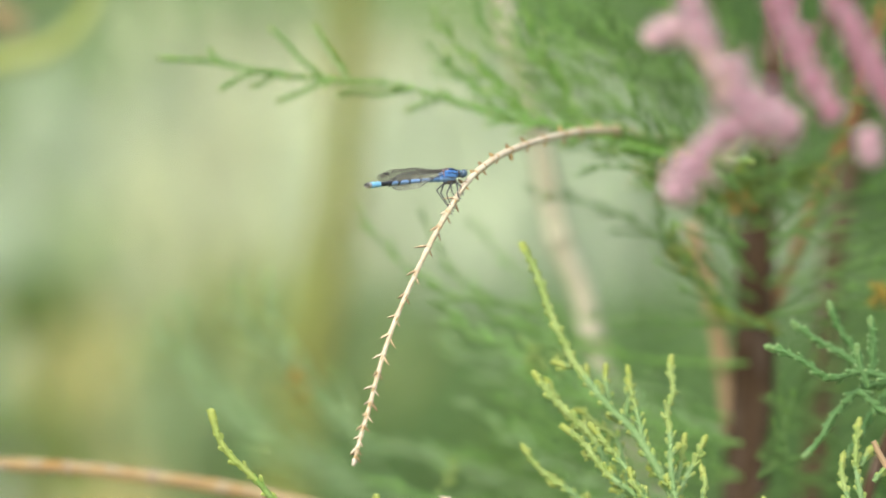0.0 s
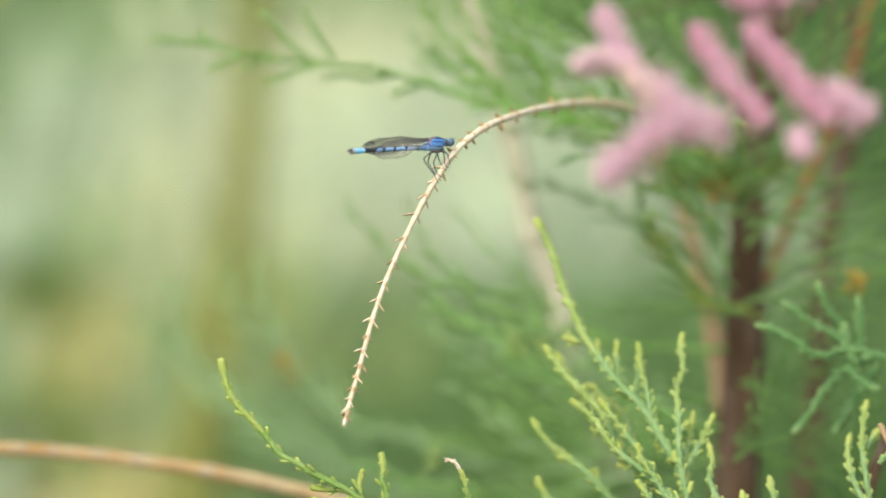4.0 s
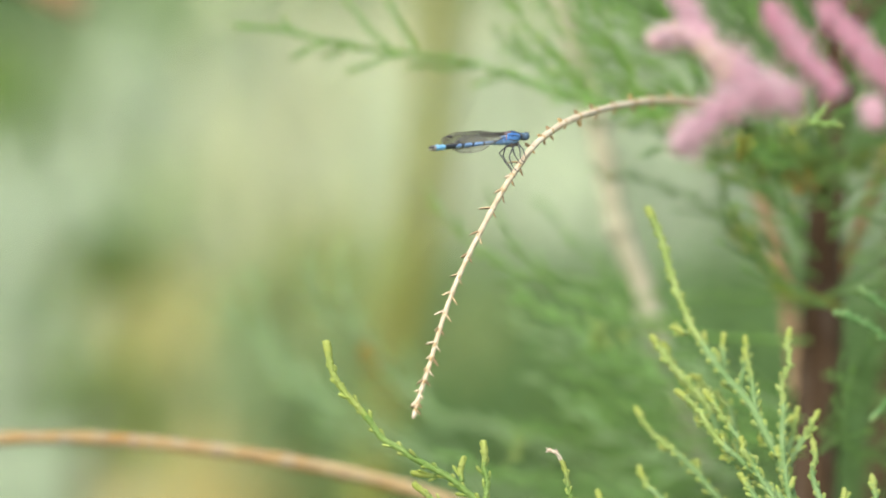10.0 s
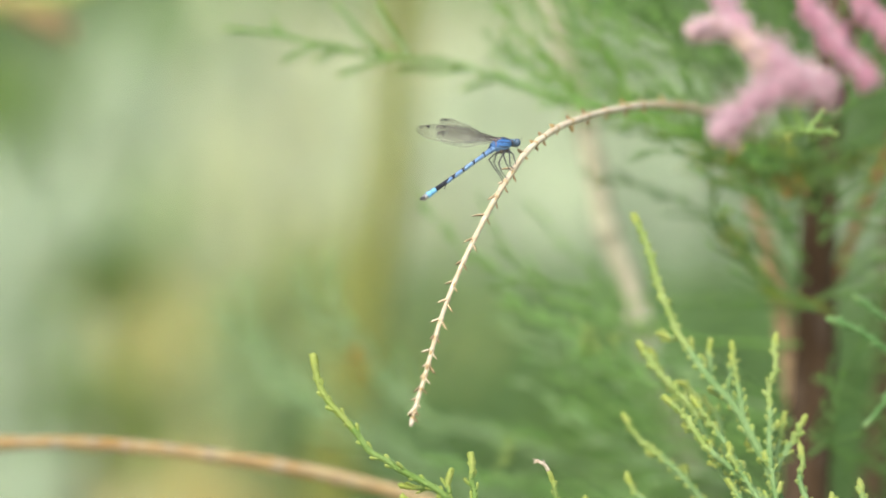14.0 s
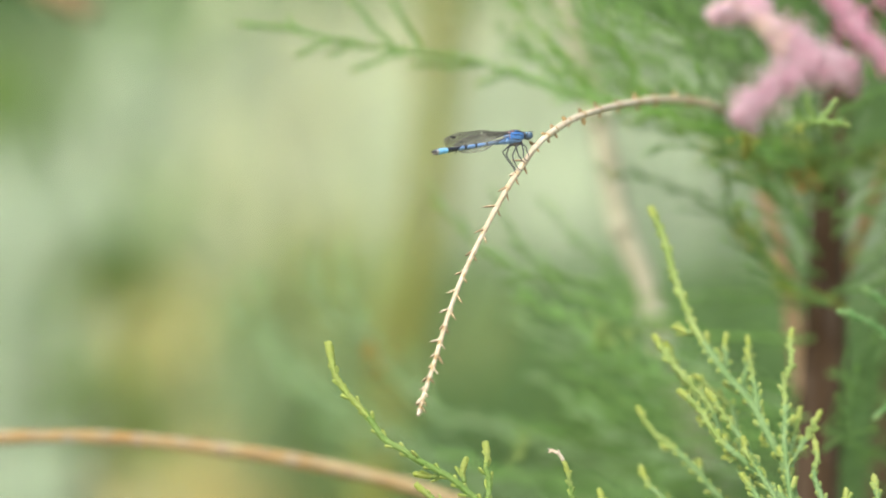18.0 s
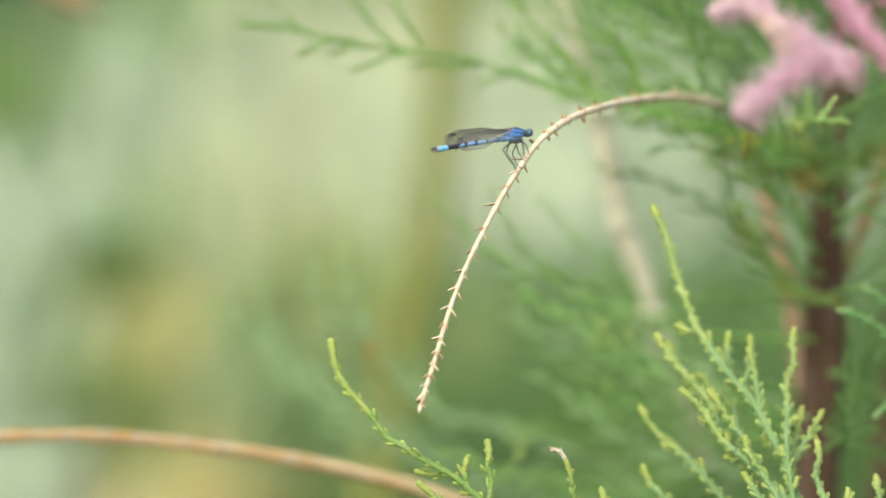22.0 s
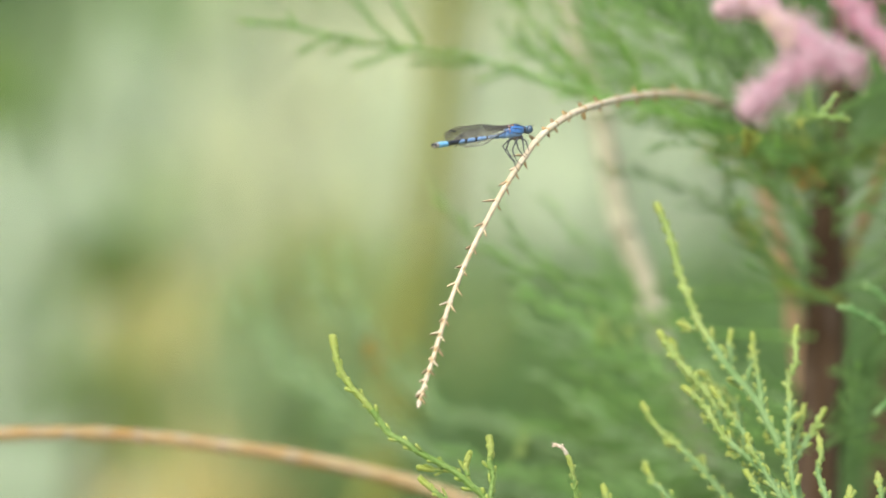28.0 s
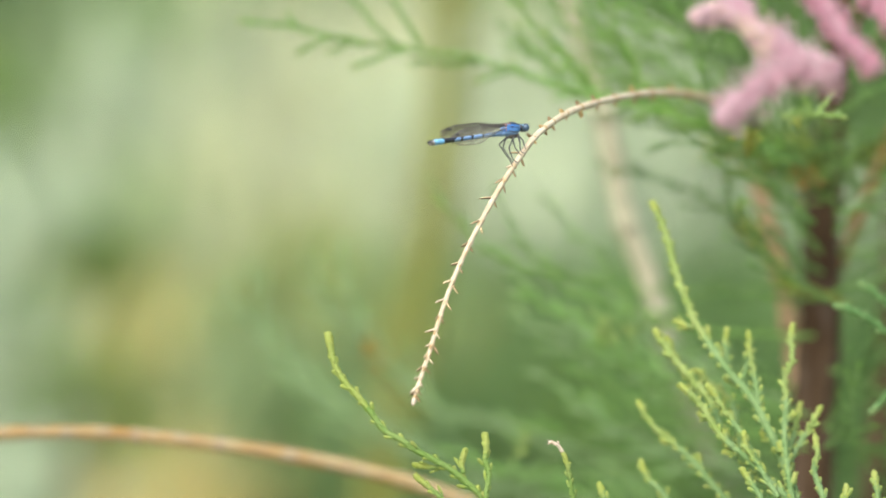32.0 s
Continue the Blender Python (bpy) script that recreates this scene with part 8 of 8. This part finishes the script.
    walk(ABDOMEN, [
        (0, pose(-0.0029, 0, -0.0007, 0, -4.5, 0)), (0.5, pose(-0.0029, 0, -0.0007, 0, -3.6, 0)), (1, pose(-0.0029, 0, -0.0007, 0, -3.6, 0)),
        (1.5, pose(-0.0029, 0, -0.0007, 0, -4.5, 0)), (2, pose(-0.0029, 0, -0.0007, 0, -4.9, 0)), (2.5, pose(-0.0029, 0, -0.0007, 0, -4.5, 0)),
        (3, pose(-0.0029, 0, -0.0007, 0, -2.3, 0)), (3.5, pose(-0.0029, 0, -0.0007, 0, -1.8, 0)), (4, pose(-0.0029, 0, -0.0007, 0, -3.2, 0)),
        (4.5, pose(-0.0029, 0, -0.0007, 0, -2.7, 0)), (6.5, pose(-0.0029, 0, -0.0007, 0, -3.6, 0)), (7, pose(-0.0029, 0, -0.0007, 0, -3.6, 0)),
        (7.5, pose(-0.0029, 0, -0.0007, 0, -3.6, 0)), (8, pose(-0.0029, 0, -0.0007, 0, -3.6, 0)), (8.5, pose(-0.0029, 0, -0.0007, 0, -4.0, 0)),
        (9, pose(-0.0029, 0, -0.0007, 0, -3.1, 0)), (9.5, pose(-0.0029, 0, -0.0007, 0, -4.5, 0)), (10, pose(-0.0029, 0, -0.0007, 0, -4.5, 0)),
        (10.5, pose(-0.0029, 0, -0.0007, 0, -3.6, 0)), (11, pose(-0.0029, 0, -0.0007, 0, -3.1, 0)), (11.5, pose(-0.0029, 0, -0.0007, 0, -4.0, 0)),
        (12, pose(-0.0029, 0, -0.0007, 0, -4.5, 0)), (12.5, pose(-0.0029, 0, -0.0007, 0, -4.5, 0)), (13, pose(-0.0029, 0, -0.0007, 0, -4.9, 0)),
        (13.5, pose(-0.0029, 0, -0.0007, 0, -4.9, 0)), (13.7, pose(-0.0029, 0, -0.0007, 0, -4.7, 0)), (13.8, pose(-0.0029, 0, -0.0007, 0, -34.5, 0)),
        (13.9, pose(-0.0029, 0, -0.0007, 0, -32.4, 0)), (14, pose(-0.0029, 0, -0.0007, 0, -28.0, 0)), (14.1, pose(-0.0029, 0, -0.0007, 0, -24.1, 0)),
        (14.2, pose(-0.0029, 0, -0.0007, 0, -20.3, 0)), (14.5, pose(-0.0029, 0, -0.0007, 0, -14.5, 0)), (16.5, pose(-0.0029, 0, -0.0007, 0, -7.7, 0)),
        (18, pose(-0.0029, 0, -0.0007, 0, -7.2, 0)), (19, pose(-0.0029, 0, -0.0007, 0, -6.7, 0)), (20, pose(-0.0029, 0, -0.0007, 0, -6.7, 0)),
        (22, pose(-0.0029, 0, -0.0007, 0, -7.2, 0)), (24, pose(-0.0029, 0, -0.0007, 0, -6.7, 0)), (25, pose(-0.0029, 0, -0.0007, 0, -6.7, 0)),
        (27.5, pose(-0.0029, 0, -0.0007, 0, -6.7, 0)), (28, pose(-0.0029, 0, -0.0007, 0, -6.7, 0)), (29, pose(-0.0029, 0, -0.0007, 0, -6.7, 0)),
        (30, pose(-0.0029, 0, -0.0007, 0, -6.7, 0)), (31, pose(-0.0029, 0, -0.0007, 0, -6.7, 0)), (32, pose(-0.0029, 0, -0.0007, 0, -6.3, 0))])
    walk(WING_FAR_FORE, [
        (0, pose(-0.0010, 0.0007, 0.0015, 14, -6.5, -3)), (11.5, pose(-0.0010, 0.0007, 0.0015, 14, -6.5, -3)), (12, pose(-0.0010, 0.0007, 0.0015, 14, -6.5, -3)),
        (13.7, pose(-0.0010, 0.0007, 0.0015, 14, -6.5, -3)), (13.8, pose(-0.0010, 0.0007, 0.0015, 14, 4, -3)), (13.9, pose(-0.0010, 0.0007, 0.0015, 14, 24, -3)),
        (14, pose(-0.0010, 0.0007, 0.0015, 14, 8, -32)), (14.1, pose(-0.0010, 0.0007, 0.0015, 14, 2, -3)), (14.2, pose(-0.0010, 0.0007, 0.0015, 14, -3, -3)),
        (14.5, pose(-0.0010, 0.0007, 0.0015, 14, -11.5, -3)), (16.5, pose(-0.0010, 0.0007, 0.0015, 14, -8.5, -3)), (18, pose(-0.0010, 0.0007, 0.0015, 14, -7.5, -3)),
        (32, pose(-0.0010, 0.0007, 0.0015, 14, -7.5, -3))])
    walk(WING_NEAR_FORE, [
        (0, pose(-0.0010, -0.0007, 0.0015, -14, -10, 3)), (11.5, pose(-0.0010, -0.0007, 0.0015, -14, -10, 3)), (12, pose(-0.0010, -0.0007, 0.0015, -14, -10, 3)),
        (13.7, pose(-0.0010, -0.0007, 0.0015, -14, -10, 3)), (13.8, pose(-0.0010, -0.0007, 0.0015, -14, 3, 3)), (13.9, pose(-0.0010, -0.0007, 0.0015, -14, 26, 3)),
        (14, pose(-0.0010, -0.0007, 0.0015, -14, 7, 3)), (14.1, pose(-0.0010, -0.0007, 0.0015, -14, 1, 3)), (14.2, pose(-0.0010, -0.0007, 0.0015, -14, -4, 3)),
        (14.5, pose(-0.0010, -0.0007, 0.0015, -14, -15, 3)), (16.5, pose(-0.0010, -0.0007, 0.0015, -14, -12, 3)), (18, pose(-0.0010, -0.0007, 0.0015, -14, -11, 3)),
        (32, pose(-0.0010, -0.0007, 0.0015, -14, -11, 3))])
    walk(WING_FAR_HIND, [
        (0, pose(-0.0028, 0.0007, 0.0010, 8, -5, -4)), (11.5, pose(-0.0028, 0.0007, 0.0010, 8, -5, -4)), (12, pose(-0.0028, 0.0007, 0.0010, 8, -5, -4)),
        (13.7, pose(-0.0028, 0.0007, 0.0010, 8, -5, -4)), (13.8, pose(-0.0028, 0.0007, 0.0010, 8, 3, -4)), (13.9, pose(-0.0028, 0.0007, 0.0010, 8, -4, -4)),
        (14, pose(-0.0028, 0.0007, 0.0010, 8, 17, -76)), (14.1, pose(-0.0028, 0.0007, 0.0010, 8, 2, -4)), (14.2, pose(-0.0028, 0.0007, 0.0010, 8, -4, -4)),
        (14.5, pose(-0.0028, 0.0007, 0.0010, 8, -10, -4)), (16.5, pose(-0.0028, 0.0007, 0.0010, 8, -7, -4)), (18, pose(-0.0028, 0.0007, 0.0010, 8, -6, -4)),
        (32, pose(-0.0028, 0.0007, 0.0010, 8, -6, -4))])
    walk(WING_NEAR_HIND, [
        (0, pose(-0.0028, -0.0007, 0.0010, -24, -10, 6)), (11.5, pose(-0.0028, -0.0007, 0.0010, -24, -10, 6)), (12, pose(-0.0028, -0.0007, 0.0010, -24, -10, 6)),
        (13.7, pose(-0.0028, -0.0007, 0.0010, -24, -10, 6)), (13.8, pose(-0.0028, -0.0007, 0.0010, -24, 1, 6)), (13.9, pose(-0.0028, -0.0007, 0.0010, -24, 22, 6)),
        (14, pose(-0.0028, -0.0007, 0.0010, -24, 4, 6)), (14.1, pose(-0.0028, -0.0007, 0.0010, -24, -6, 6)), (14.2, pose(-0.0028, -0.0007, 0.0010, -24, -9, 6)),
        (14.5, pose(-0.0028, -0.0007, 0.0010, -24, -15, 6)), (16.5, pose(-0.0028, -0.0007, 0.0010, -24, -12, 6)), (18, pose(-0.0028, -0.0007, 0.0010, -24, -11, 6)),
        (32, pose(-0.0028, -0.0007, 0.0010, -24, -11, 6))])


motions()
